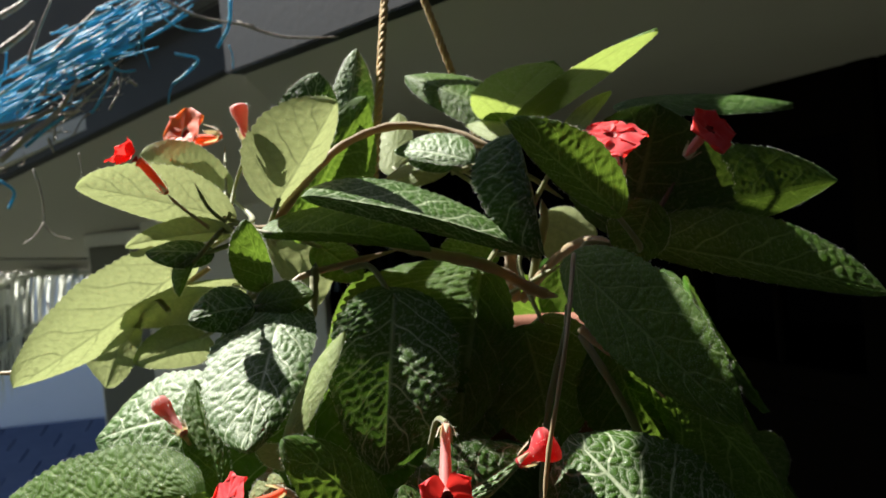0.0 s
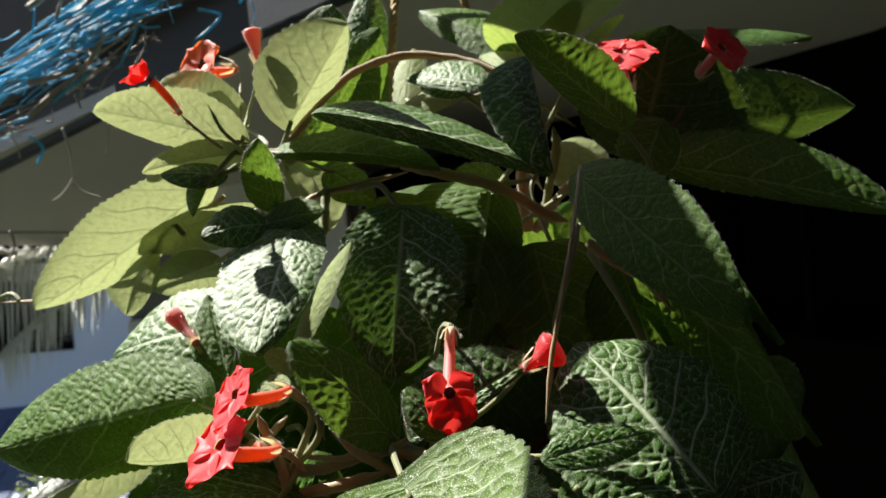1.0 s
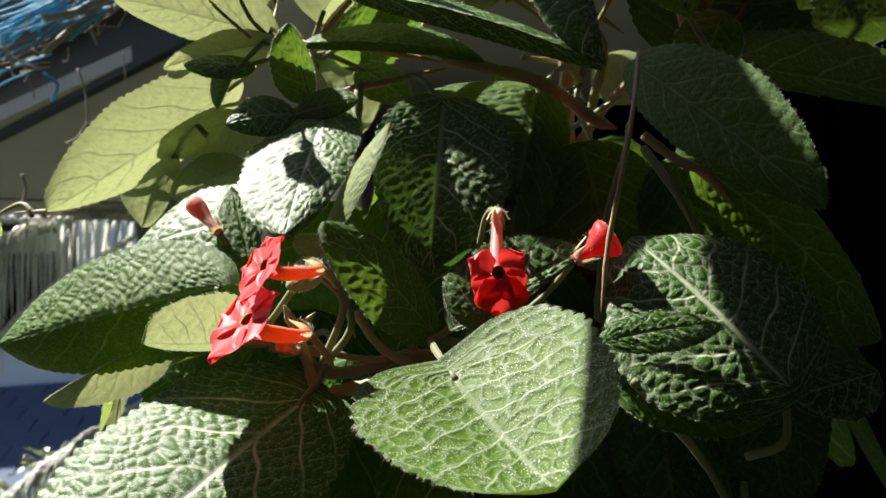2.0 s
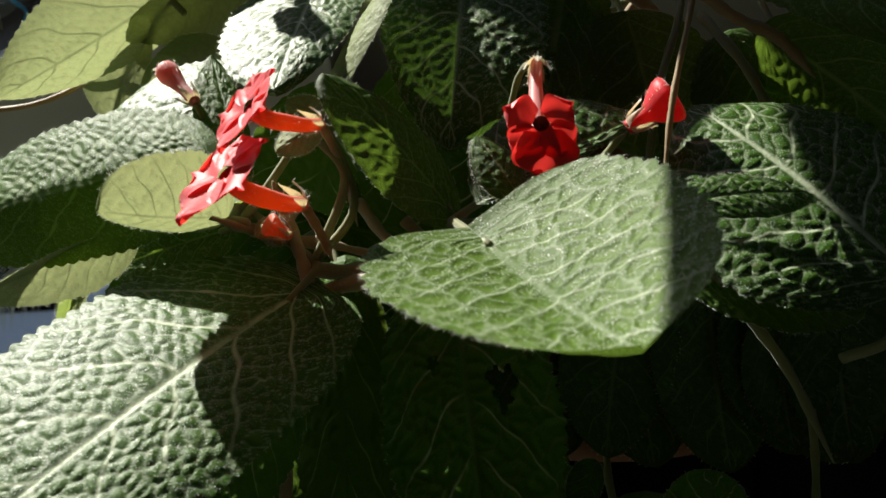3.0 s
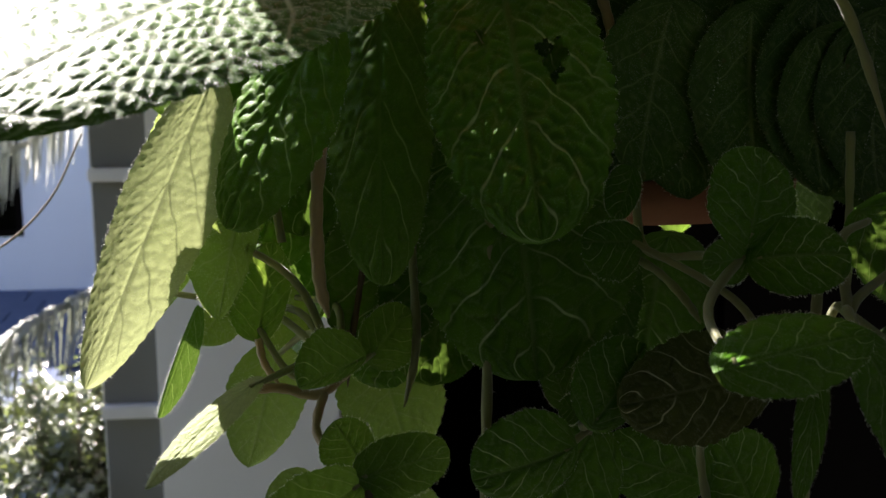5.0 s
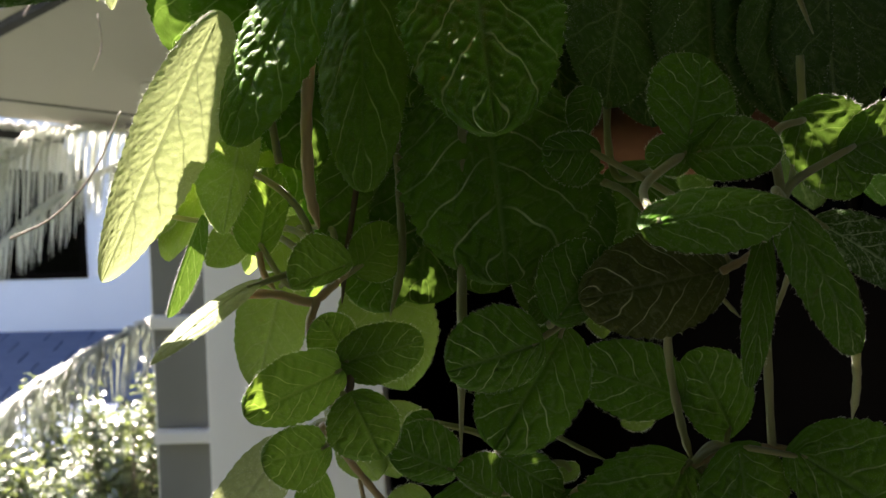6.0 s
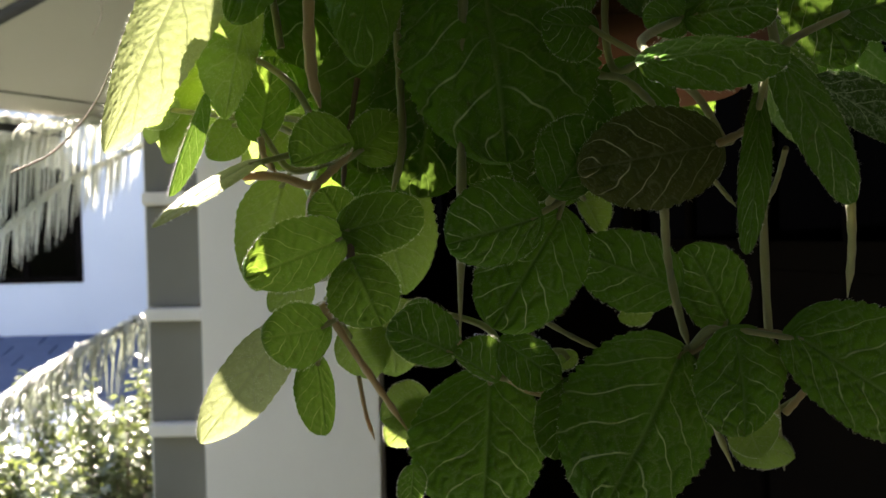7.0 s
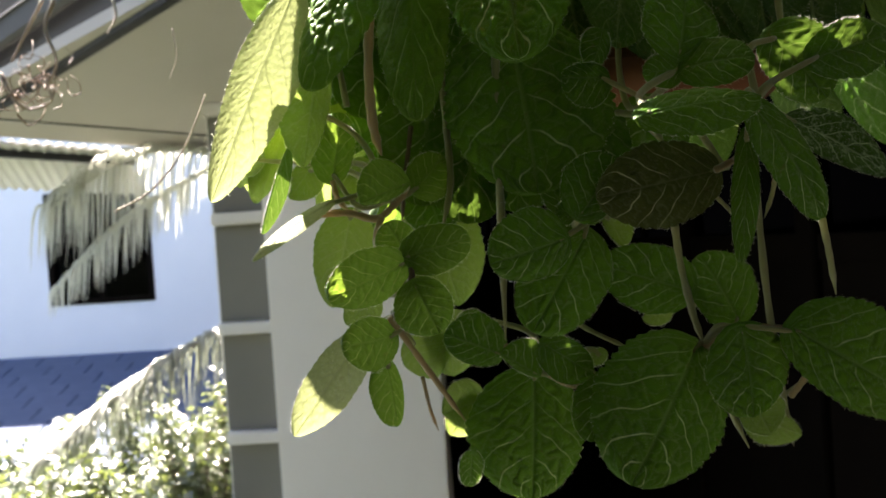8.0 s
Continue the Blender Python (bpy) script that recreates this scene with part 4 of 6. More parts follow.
leaf((-0.0639, 0.4544, 1.7165), (-0.0781, 0.3820, 1.6546), (-0.0477, 0.4222, 1.6934), (-0.1071, 0.4215, 1.6811), 0.02, LEAF_SILVER, node=(-0.0957, 0.4713, 1.7120))
leaf((-0.0748, 0.4631, 1.7227), (-0.0815, 0.4576, 1.7618), (-0.0938, 0.4583, 1.7429), (-0.0724, 0.4638, 1.7445), 0.06, LEAF, node=(-0.0957, 0.4713, 1.7120))
leaf((-0.0798, 0.4529, 1.7141), (-0.0477, 0.4452, 1.7186), (-0.0658, 0.4560, 1.7265), (-0.0646, 0.4453, 1.7084), 0.05, LEAF, node=(-0.0957, 0.4713, 1.7120))
leaf((-0.0816, 0.4529, 1.7143), (-0.1141, 0.4437, 1.7113), (-0.0937, 0.4429, 1.7025), (-0.0986, 0.4618, 1.7259), 0.06, LEAF_SILVER, node=(-0.0957, 0.4713, 1.7120))
leaf((-0.1065, 0.4777, 1.7442), (-0.1429, 0.4788, 1.7490), (-0.1271, 0.4730, 1.7381), (-0.1280, 0.4886, 1.7540), 0.05, LEAF_SILVER, node=(-0.0887, 0.4877, 1.7585))
leaf((-0.1139, 0.4728, 1.7438), (-0.1252, 0.4724, 1.7223), (-0.1180, 0.4726, 1.7329), (-0.1306, 0.4779, 1.7338), 0.05, LEAF, node=(-0.0887, 0.4877, 1.7585))
leaf((-0.1275, 0.5232, 1.7419), (-0.2376, 0.5088, 1.6753), (-0.1740, 0.5349, 1.6982), (-0.1930, 0.5016, 1.7337), 0.04, LEAF_YOUNG, node=(-0.0887, 0.4877, 1.7585))
leaf((-0.0962, 0.5018, 1.7257), (-0.1772, 0.5233, 1.7080), (-0.1372, 0.4978, 1.7254), (-0.1376, 0.5270, 1.6992), 0.03, LEAF_YOUNG, node=(-0.0957, 0.4713, 1.7120))
leaf((-0.1686, 0.5283, 1.7130), (-0.1991, 0.5524, 1.6628), (-0.1713, 0.5323, 1.6823), (-0.2210, 0.5489, 1.6901), 0.03, LEAF_YOUNG, node=(-0.0957, 0.4713, 1.7120))
leaf((-0.1216, 0.5114, 1.6946), (-0.1719, 0.5322, 1.6802), (-0.1477, 0.5143, 1.7017), (-0.1499, 0.5364, 1.6710), 0.03, LEAF_YOUNG, node=(-0.0957, 0.4713, 1.7120))
leaf((-0.0949, 0.4778, 1.7562), (-0.1628, 0.5095, 1.7532), (-0.1277, 0.4890, 1.7658), (-0.1280, 0.5085, 1.7504), 0.03, LEAF_YOUNG, node=(-0.0887, 0.4877, 1.7585))
leaf((-0.0756, 0.5021, 1.7496), (-0.0518, 0.5000, 1.7070), (-0.0378, 0.5206, 1.7367), (-0.0707, 0.5011, 1.7255), 0.03, LEAF_YOUNG, node=(-0.0737, 0.4920, 1.7509))
leaf((-0.0489, 0.5012, 1.7441), (-0.0227, 0.4897, 1.7219), (-0.0351, 0.5009, 1.7465), (-0.0490, 0.4906, 1.7273), 0.03, LEAF, node=(-0.0737, 0.4920, 1.7509))
leaf((0.0005, 0.5614, 1.7873), (0.0090, 0.6027, 1.8316), (-0.0084, 0.5823, 1.8059), (0.0173, 0.5817, 1.8078), 0.03, LEAF_YOUNG, node=(0.0798, 0.5273, 1.7311))
leaf((0.0463, 0.5001, 1.7860), (0.0022, 0.5317, 1.7985), (0.0226, 0.5107, 1.7866), (0.0264, 0.5314, 1.8081), 0.04, LEAF_SILVER, node=(0.0798, 0.5273, 1.7311))
leaf((0.0364, 0.5103, 1.7845), (0.0108, 0.5212, 1.7912), (0.0154, 0.5158, 1.7832), (0.0202, 0.5262, 1.7982), 0.04, LEAF_SILVER, node=(0.0798, 0.5273, 1.7311))
leaf((0.0371, 0.5204, 1.7891), (-0.0123, 0.5313, 1.7744), (0.0074, 0.5206, 1.7713), (0.0163, 0.5512, 1.7944), 0.03, LEAF_YOUNG, node=(0.0798, 0.5273, 1.7311))
leaf((0.0947, 0.5474, 1.7452), (0.1282, 0.5358, 1.7238), (0.1160, 0.5572, 1.7554), (0.0984, 0.5364, 1.7188), 0.03, LEAF_YOUNG, node=(0.0798, 0.5273, 1.7311))
leaf((0.0613, 0.5276, 1.7254), (0.0258, 0.5189, 1.7352), (0.0460, 0.5179, 1.7230), (0.0445, 0.5286, 1.7411), 0.03, LEAF, node=(0.0798, 0.5273, 1.7311))
leaf((0.0792, 0.4958, 1.6865), (0.1070, 0.4637, 1.6482), (0.1071, 0.4847, 1.6784), (0.0669, 0.4748, 1.6498), 0.03, LEAF, node=(0.0798, 0.5273, 1.7311))
leaf((-0.1094, 0.3942, 1.6335), (-0.2270, 0.4230, 1.6107), (-0.1641, 0.4102, 1.5944), (-0.1726, 0.4281, 1.6499), 0.05, LEAF, node=(-0.0993, 0.4028, 1.6078))
leaf((-0.1017, 0.4397, 1.6631), (-0.1750, 0.4612, 1.6493), (-0.1248, 0.4294, 1.6368), (-0.1463, 0.4764, 1.6776), 0.05, LEAF_SILVER, node=(-0.0957, 0.4713, 1.7120))
leaf((-0.0969, 0.4082, 1.6246), (-0.1144, 0.4456, 1.6799), (-0.1160, 0.4194, 1.6448), (-0.0936, 0.4186, 1.6387), 0.03, LEAF, node=(-0.0993, 0.4028, 1.6078))
leaf((-0.0985, 0.3779, 1.6110), (-0.1345, 0.3600, 1.6155), (-0.1250, 0.3790, 1.6075), (-0.1035, 0.3600, 1.6330), 0.04, LEAF_YOUNG, node=(-0.0993, 0.4028, 1.6078), heart=0.09)
leaf((-0.1431, 0.4125, 1.6074), (-0.1986, 0.4056, 1.5861), (-0.1682, 0.3981, 1.6001), (-0.1653, 0.4139, 1.5823), 0.03, LEAF_YOUNG, node=(-0.0993, 0.4028, 1.6078))
leaf((-0.1035, 0.4106, 1.6064), (-0.1517, 0.4220, 1.5936), (-0.1256, 0.4104, 1.5870), (-0.1291, 0.4171, 1.6113), 0.03, LEAF, node=(-0.0993, 0.4028, 1.6078))
leaf((-0.1811, 0.4634, 1.5915), (-0.1911, 0.4618, 1.5554), (-0.1836, 0.4624, 1.5699), (-0.1959, 0.4627, 1.5734), 0.03, LEAF_YOUNG, node=(-0.0807, 0.4561, 1.5997))
leaf((-0.0623, 0.3738, 1.6407), (-0.0776, 0.3736, 1.6322), (-0.0703, 0.3734, 1.6297), (-0.0657, 0.3791, 1.6464), 0.03, LEAF_YOUNG, node=(-0.0702, 0.4016, 1.5921))
leaf((-0.0589, 0.3939, 1.6442), (-0.0763, 0.3946, 1.6520), (-0.0680, 0.3939, 1.6414), (-0.0672, 0.3945, 1.6537), 0.03, LEAF_YOUNG, node=(-0.0702, 0.4016, 1.5921))
leaf((-0.0755, 0.3850, 1.5818), (-0.1659, 0.2913, 1.5199), (-0.1086, 0.2993, 1.5219), (-0.1449, 0.3882, 1.5881), 0.03, LEAF_SILVER, heart=0.09, node=(-0.0702, 0.4016, 1.5921))
leaf((-0.0110, 0.3280, 1.6000), (0.0165, 0.2590, 1.5780), (-0.0370, 0.2770, 1.5890), (0.0395, 0.3040, 1.6170), 0.03, LEAF_DOWNY, node=(-0.0167, 0.3913, 1.6034), heart=0.12)
leaf((-0.0176, 0.3865, 1.6079), (-0.0606, 0.3797, 1.6593), (-0.0483, 0.3677, 1.6232), (-0.0321, 0.3985, 1.6438), 0.04, LEAF, node=(-0.0167, 0.3913, 1.6034))
leaf((-0.0069, 0.3665, 1.6129), (0.0517, 0.3869, 1.6388), (0.0135, 0.3878, 1.6454), (0.0261, 0.3715, 1.6231), 0.04, LEAF_SILVER, node=(-0.0167, 0.3913, 1.6034))
leaf((0.0034, 0.3614, 1.6129), (-0.0090, 0.3726, 1.6342), (-0.0117, 0.3670, 1.6219), (0.0032, 0.3721, 1.6271), 0.04, LEAF, node=(-0.0167, 0.3913, 1.6034))
leaf((0.1170, 0.3370, 1.5843), (0.0732, 0.3951, 1.6427), (0.0565, 0.3506, 1.5903), (0.1268, 0.3813, 1.6354), 0.04, LEAF_SILVER, node=(0.0692, 0.3833, 1.4766))
leaf((0.0473, 0.3284, 1.6081), (0.0972, 0.3516, 1.6079), (0.0748, 0.3483, 1.6146), (0.0661, 0.3297, 1.6012), 0.04, LEAF_SILVER, node=(-0.0167, 0.3913, 1.6034))
leaf((0.0563, 0.3511, 1.5843), (0.1168, 0.3574, 1.5691), (0.0896, 0.3589, 1.5901), (0.0784, 0.3429, 1.5665), 0.03, LEAF, node=(-0.0167, 0.3913, 1.6034))
leaf((0.1605, 0.3574, 1.5826), (0.1278, 0.3575, 1.5755), (0.1381, 0.3518, 1.5636), (0.1452, 0.3628, 1.5860), 0.03, LEAF_SILVER)
leaf((0.0133, 0.4655, 1.6985), (0.0395, 0.4320, 1.6365), (0.0691, 0.4533, 1.6721), (-0.0112, 0.4443, 1.6658), 0.03, LEAF, node=(0.0798, 0.5273, 1.7311))
leaf((-0.0191, 0.4115, 1.5835), (-0.0116, 0.3606, 1.4817), (0.0176, 0.3867, 1.5432), (-0.0487, 0.3940, 1.5469), 0.03, LEAF_SHADE, holes=((0.42, -0.40, 0.07), (0.32, 0.36, 0.032)), node=(-0.0058, 0.4298, 1.5947), label="shaded leaf with a chewed hole")
leaf((-0.0622, 0.4282, 1.5863), (-0.0648, 0.4009, 1.4622), (-0.0437, 0.4093, 1.5124), (-0.0846, 0.4242, 1.5294), 0.03, LEAF_GLOW, node=(-0.0807, 0.4561, 1.5997))
leaf((-0.0851, 0.4097, 1.5602), (-0.1239, 0.4089, 1.4841), (-0.0912, 0.3985, 1.4998), (-0.1247, 0.4178, 1.5193), 0.03, LEAF_GLOW, node=(-0.0702, 0.4016, 1.5921))
leaf((-0.1306, 0.4242, 1.5392), (-0.1735, 0.3936, 1.4276), (-0.1253, 0.4191, 1.4976), (-0.1656, 0.4053, 1.4863), 0.03, LEAF_YOUNG)
# added half-grown leaves further back, unseen, placed to shade parts of it
leaf((-0.1734, 0.5180, 1.4876), (-0.1874, 0.5210, 1.4376), (-0.1687, 0.5385, 1.4643), (-0.1900, 0.5002, 1.4679), 0.03, LEAF_SOFT, node=(-0.0848, 0.4268, 1.4238))
leaf((-0.1506, 0.4500, 1.5198), (-0.1626, 0.4510, 1.4918), (-0.1505, 0.4622, 1.5059), (-0.1611, 0.4387, 1.5096), 0.03, LEAF_SOFT, node=(-0.0848, 0.4268, 1.4238))
leaf((0.1454, 0.7810, 1.5478), (0.1654, 0.7910, 1.4878), (0.1794, 0.7973, 1.5324), (0.1286, 0.7733, 1.5115), 0.03, LEAF)
leaf((-0.1045, 0.3985, 1.6237), (-0.0915, 0.3805, 1.6157), (-0.1056, 0.3871, 1.6178), (-0.0923, 0.3945, 1.6228), 0.03, LEAF_SOFT, node=(-0.0702, 0.4016, 1.5921))
leaf((-0.1347, 0.4195, 1.6338), (-0.1607, 0.4135, 1.6298), (-0.1474, 0.4274, 1.6265), (-0.1443, 0.4064, 1.6377), 0.03, LEAF_SOFT, node=(-0.0993, 0.4028, 1.6078))
leaf((-0.1783, 0.4675, 1.6246), (-0.1943, 0.4535, 1.5576), (-0.1837, 0.4671, 1.5942), (-0.1867, 0.4559, 1.5973), 0.03, LEAF_SOFT, node=(-0.0993, 0.4028, 1.6078))
leaf((-0.1622, 0.4595, 1.4555), (-0.1802, 0.4515, 1.4475), (-0.1721, 0.4673, 1.4458), (-0.1677, 0.4449, 1.4583), 0.03, LEAF_SOFT, node=(-0.0848, 0.4268, 1.4238))
leaf((-0.3074, 0.5776, 1.6764), (-0.3364, 0.5756, 1.6444), (-0.3152, 0.5955, 1.6573), (-0.3245, 0.5580, 1.6680), 0.03, LEAF_SOFT, node=(-0.2200, 0.5500, 1.6800))
leaf((-0.1392, 0.4300, 1.4875), (-0.1632, 0.4200, 1.4735), (-0.1510, 0.4381, 1.4752), (-0.1481, 0.4133, 1.4879), 0.03, LEAF_SOFT, node=(-0.0848, 0.4268, 1.4238))
stem([(-0.1200, 0.5300, 1.7350), (-0.2200, 0.5500, 1.6830), (-0.3000, 0.5750, 1.6780)], 0.0016)
leaf((-0.1179, 0.4290, 1.5092), (-0.1325, 0.4308, 1.4448), (-0.1174, 0.4311, 1.4691), (-0.1484, 0.4281, 1.4640), 0.03, LEAF_SOFT, node=(-0.0848, 0.4268, 1.4238))
leaf((-0.1373, 0.4134, 1.4521), (-0.1542, 0.4148, 1.4095), (-0.1396, 0.4154, 1.4278), (-0.1475, 0.4139, 1.4303), 0.02, LEAF_SHADE)
leaf((-0.1147, 0.4119, 1.4242), (-0.1489, 0.3770, 1.3959), (-0.1301, 0.3863, 1.4049), (-0.1363, 0.3996, 1.4134), 0.02, LEAF_YOUNG, node=(-0.0848, 0.4268, 1.4238))
leaf((-0.1177, 0.4349, 1.4364), (-0.1107, 0.4407, 1.4757), (-0.1292, 0.4338, 1.4548), (-0.1039, 0.4406, 1.4578), 0.04, LEAF_GLOW, node=(-0.0848, 0.4268, 1.4238))
leaf((-0.0731, 0.4156, 1.4315), (-0.0983, 0.4075, 1.4222), (-0.0836, 0.4125, 1.4227), (-0.0886, 0.4096, 1.4444), 0.04, LEAF_GLOW, node=(-0.0848, 0.4268, 1.4238))
leaf((-0.0717, 0.4291, 1.4271), (-0.0543, 0.4395, 1.4467), (-0.0733, 0.4309, 1.4426), (-0.0518, 0.4375, 1.4277), 0.04, LEAF_GLOW, node=(-0.0848, 0.4268, 1.4238))
leaf((-0.0755, 0.3891, 1.3923), (-0.0409, 0.3922, 1.4003), (-0.0612, 0.3905, 1.4080), (-0.0581, 0.3905, 1.3830), 0.04, LEAF_GLOW, node=(-0.0736, 0.3957, 1.3912))
leaf((-0.0741, 0.3995, 1.3933), (-0.0842, 0.3982, 1.4110), (-0.0915, 0.3948, 1.4008), (-0.0704, 0.4020, 1.4056), 0.04, LEAF_GLOW, node=(-0.0736, 0.3957, 1.3912))
leaf((-0.0742, 0.3893, 1.3898), (-0.1121, 0.3749, 1.3748), (-0.0872, 0.3845, 1.3711), (-0.0966, 0.3805, 1.3969), 0.04, LEAF_GLOW, node=(-0.0736, 0.3957, 1.3912))
leaf((-0.0702, 0.3814, 1.3803), (-0.0591, 0.3844, 1.3535), (-0.0507, 0.3835, 1.3685), (-0.0813, 0.3822, 1.3646), 0.04, LEAF_GLOW, node=(-0.0823, 0.4196, 1.3572))
leaf((-0.0851, 0.4176, 1.3500), (-0.1134, 0.4072, 1.3467), (-0.0963, 0.4144, 1.3322), (-0.1006, 0.4112, 1.3611), 0.04, LEAF_GLOW, node=(-0.0823, 0.4196, 1.3572))
leaf((-0.1085, 0.4341, 1.3475), (-0.1492, 0.4321, 1.2948), (-0.1148, 0.4359, 1.3142), (-0.1366, 0.4309, 1.3327), 0.03, LEAF_YOUNG, node=(-0.0823, 0.4196, 1.3572))
leaf((-0.0942, 0.4359, 1.3338), (-0.0902, 0.4332, 1.2969), (-0.0864, 0.4373, 1.3215), (-0.1052, 0.4311, 1.3266), 0.03, LEAF_GLOW, node=(-0.0823, 0.4196, 1.3572))
leaf((-0.0703, 0.4875, 1.4197), (-0.0538, 0.4954, 1.3571), (-0.0329, 0.4962, 1.3862), (-0.0880, 0.4875, 1.3859), 0.03, LEAF_SOFT, node=(-0.0848, 0.4268, 1.4238))
leaf((-0.1169, 0.4846, 1.4202), (-0.1333, 0.4870, 1.3612), (-0.1050, 0.4889, 1.3919), (-0.1450, 0.4829, 1.3883), 0.03, LEAF_SOFT, node=(-0.0848, 0.4268, 1.4238))
leaf((-0.1001, 0.4506, 1.3705), (-0.1185, 0.4490, 1.3543), (-0.1033, 0.4516, 1.3527), (-0.1158, 0.4481, 1.3696), 0.03, LEAF_SOFT, node=(-0.0823, 0.4196, 1.3572))
leaf((-0.1329, 0.4577, 1.4487), (-0.1482, 0.4569, 1.4296), (-0.1304, 0.4594, 1.4323), (-0.1476, 0.4558, 1.4432), 0.03, LEAF_SOFT, node=(-0.0848, 0.4268, 1.4238))
leaf((-0.1027, 0.4730, 1.4497), (-0.1255, 0.4713, 1.4271), (-0.1062, 0.4746, 1.4242), (-0.1250, 0.4702, 1.4412), 0.03, LEAF_SOFT, node=(-0.0848, 0.4268, 1.4238))
leaf((-0.0835, 0.4661, 1.3418), (-0.0687, 0.4706, 1.3167), (-0.0558, 0.4716, 1.3290), (-0.0889, 0.4665, 1.3275), 0.03, LEAF_SOFT, node=(-0.0823, 0.4196, 1.3572))
leaf((-0.0293, 0.4232, 1.3356), (-0.0596, 0.4227, 1.3488), (-0.0421, 0.4223, 1.3293), (-0.0460, 0.4241, 1.3617), 0.04, LEAF_SHADE, node=(-0.0061, 0.4384, 1.3256))
leaf((-0.0397, 0.4421, 1.3560), (-0.0533, 0.4370, 1.3516), (-0.0469, 0.4386, 1.3486), (-0.0481, 0.4399, 1.3591), 0.04, LEAF_SHADE, node=(-0.0061, 0.4384, 1.3256))
leaf((-0.0100, 0.4259, 1.3225), (-0.0298, 0.4211, 1.3366), (-0.0198, 0.4234, 1.3257), (-0.0200, 0.4243, 1.3481), 0.04, LEAF_SHADE, node=(-0.0061, 0.4384, 1.3256))
leaf((-0.0072, 0.4265, 1.3404), (0.0201, 0.4332, 1.3204), (0.0096, 0.4312, 1.3408), (-0.0004, 0.4274, 1.3189), 0.04, LEAF_SHADE, node=(-0.0061, 0.4384, 1.3256))
leaf((0.0079, 0.4010, 1.3966), (-0.0321, 0.3982, 1.3858), (-0.0098, 0.4015, 1.3758), (-0.0149, 0.3969, 1.4130), 0.04, LEAF_SHADE, node=(0.0187, 0.4211, 1.4087))
leaf((0.0204, 0.4197, 1.3987), (-0.0124, 0.4132, 1.3479), (0.0299, 0.4172, 1.3687), (-0.0207, 0.4157, 1.3770), 0.04, LEAF_SHADE, node=(0.0187, 0.4211, 1.4087))
leaf((0.0143, 0.3964, 1.4066), (0.0375, 0.4053, 1.4359), (0.0044, 0.3963, 1.4254), (0.0353, 0.4022, 1.4139), 0.04, LEAF_SHADE, node=(0.0187, 0.4211, 1.4087))
leaf((0.0101, 0.4231, 1.4063), (-0.0002, 0.4176, 1.4313), (-0.0027, 0.4184, 1.4189), (0.0126, 0.4220, 1.4213), 0.04, LEAF_SHADE, node=(0.0187, 0.4211, 1.4087))
leaf((0.0137, 0.4103, 1.4088), (0.0036, 0.4071, 1.4114), (0.0098, 0.4085, 1.4028), (0.0075, 0.4088, 1.4162), 0.04, LEAF_SHADE, node=(0.0187, 0.4211, 1.4087))
leaf((0.0844, 0.3991, 1.4257), (0.0234, 0.3925, 1.4153), (0.0522, 0.3932, 1.3980), (0.0535, 0.3981, 1.4417), 0.04, LEAF_BRONZE, node=(0.0909, 0.4116, 1.4275))
leaf((0.0800, 0.4494, 1.3612), (0.0295, 0.4444, 1.3801), (0.0504, 0.4492, 1.3518), (0.0576, 0.4444, 1.3905), 0.04, LEAF_SHADE, node=(0.0816, 0.4592, 1.3522))
leaf((0.1062, 0.4537, 1.3411), (0.0860, 0.4548, 1.3814), (0.0789, 0.4494, 1.3590), (0.1212, 0.4609, 1.3613), 0.04, LEAF_SHADE, node=(0.0798, 0.4335, 1.3322))
leaf((0.0357, 0.3243, 1.4463), (0.0891, 0.3374, 1.4528), (0.0667, 0.3447, 1.4589), (0.0587, 0.3259, 1.4363), 0.04, LEAF_SHADE, node=(0.0692, 0.3833, 1.4766))
leaf((0.0864, 0.3403, 1.4494), (0.1159, 0.3467, 1.3988), (0.1149, 0.3489, 1.4231), (0.0815, 0.3367, 1.4336), 0.04, LEAF_SHADE, node=(0.0946, 0.3625, 1.4544))
leaf((0.0956, 0.3838, 1.4418), (0.0887, 0.3808, 1.3794), (0.0991, 0.3834, 1.4102), (0.0852, 0.3812, 1.4104), 0.03, LEAF_SHADE, node=(0.0946, 0.3625, 1.4544))
leaf((0.1086, 0.3642, 1.4448), (0.1461, 0.3511, 1.4158), (0.1323, 0.3641, 1.4445), (0.1137, 0.3516, 1.4283), 0.04, LEAF_SILVER, node=(0.0946, 0.3625, 1.4544))
leaf((0.0635, 0.3712, 1.4727), (0.0954, 0.3632, 1.4746), (0.0816, 0.3756, 1.4873), (0.0779, 0.3588, 1.4615), 0.04, LEAF_SHADE, node=(0.0692, 0.3833, 1.4766))
leaf((0.0649, 0.3749, 1.4730), (0.0455, 0.3675, 1.4716), (0.0557, 0.3705, 1.4639), (0.0550, 0.3719, 1.4807), 0.04, LEAF_SHADE, node=(0.0692, 0.3833, 1.4766))
leaf((0.0630, 0.3719, 1.4780), (0.0697, 0.3774, 1.5113), (0.0451, 0.3655, 1.4911), (0.0864, 0.3832, 1.4963), 0.04, LEAF_SHADE, node=(0.0692, 0.3833, 1.4766))
leaf((0.1072, 0.3778, 1.4879), (0.1334, 0.3815, 1.4553), (0.1403, 0.3801, 1.4807), (0.1044, 0.3790, 1.4676), 0.04, LEAF_SHADE, node=(0.0946, 0.3625, 1.4544))
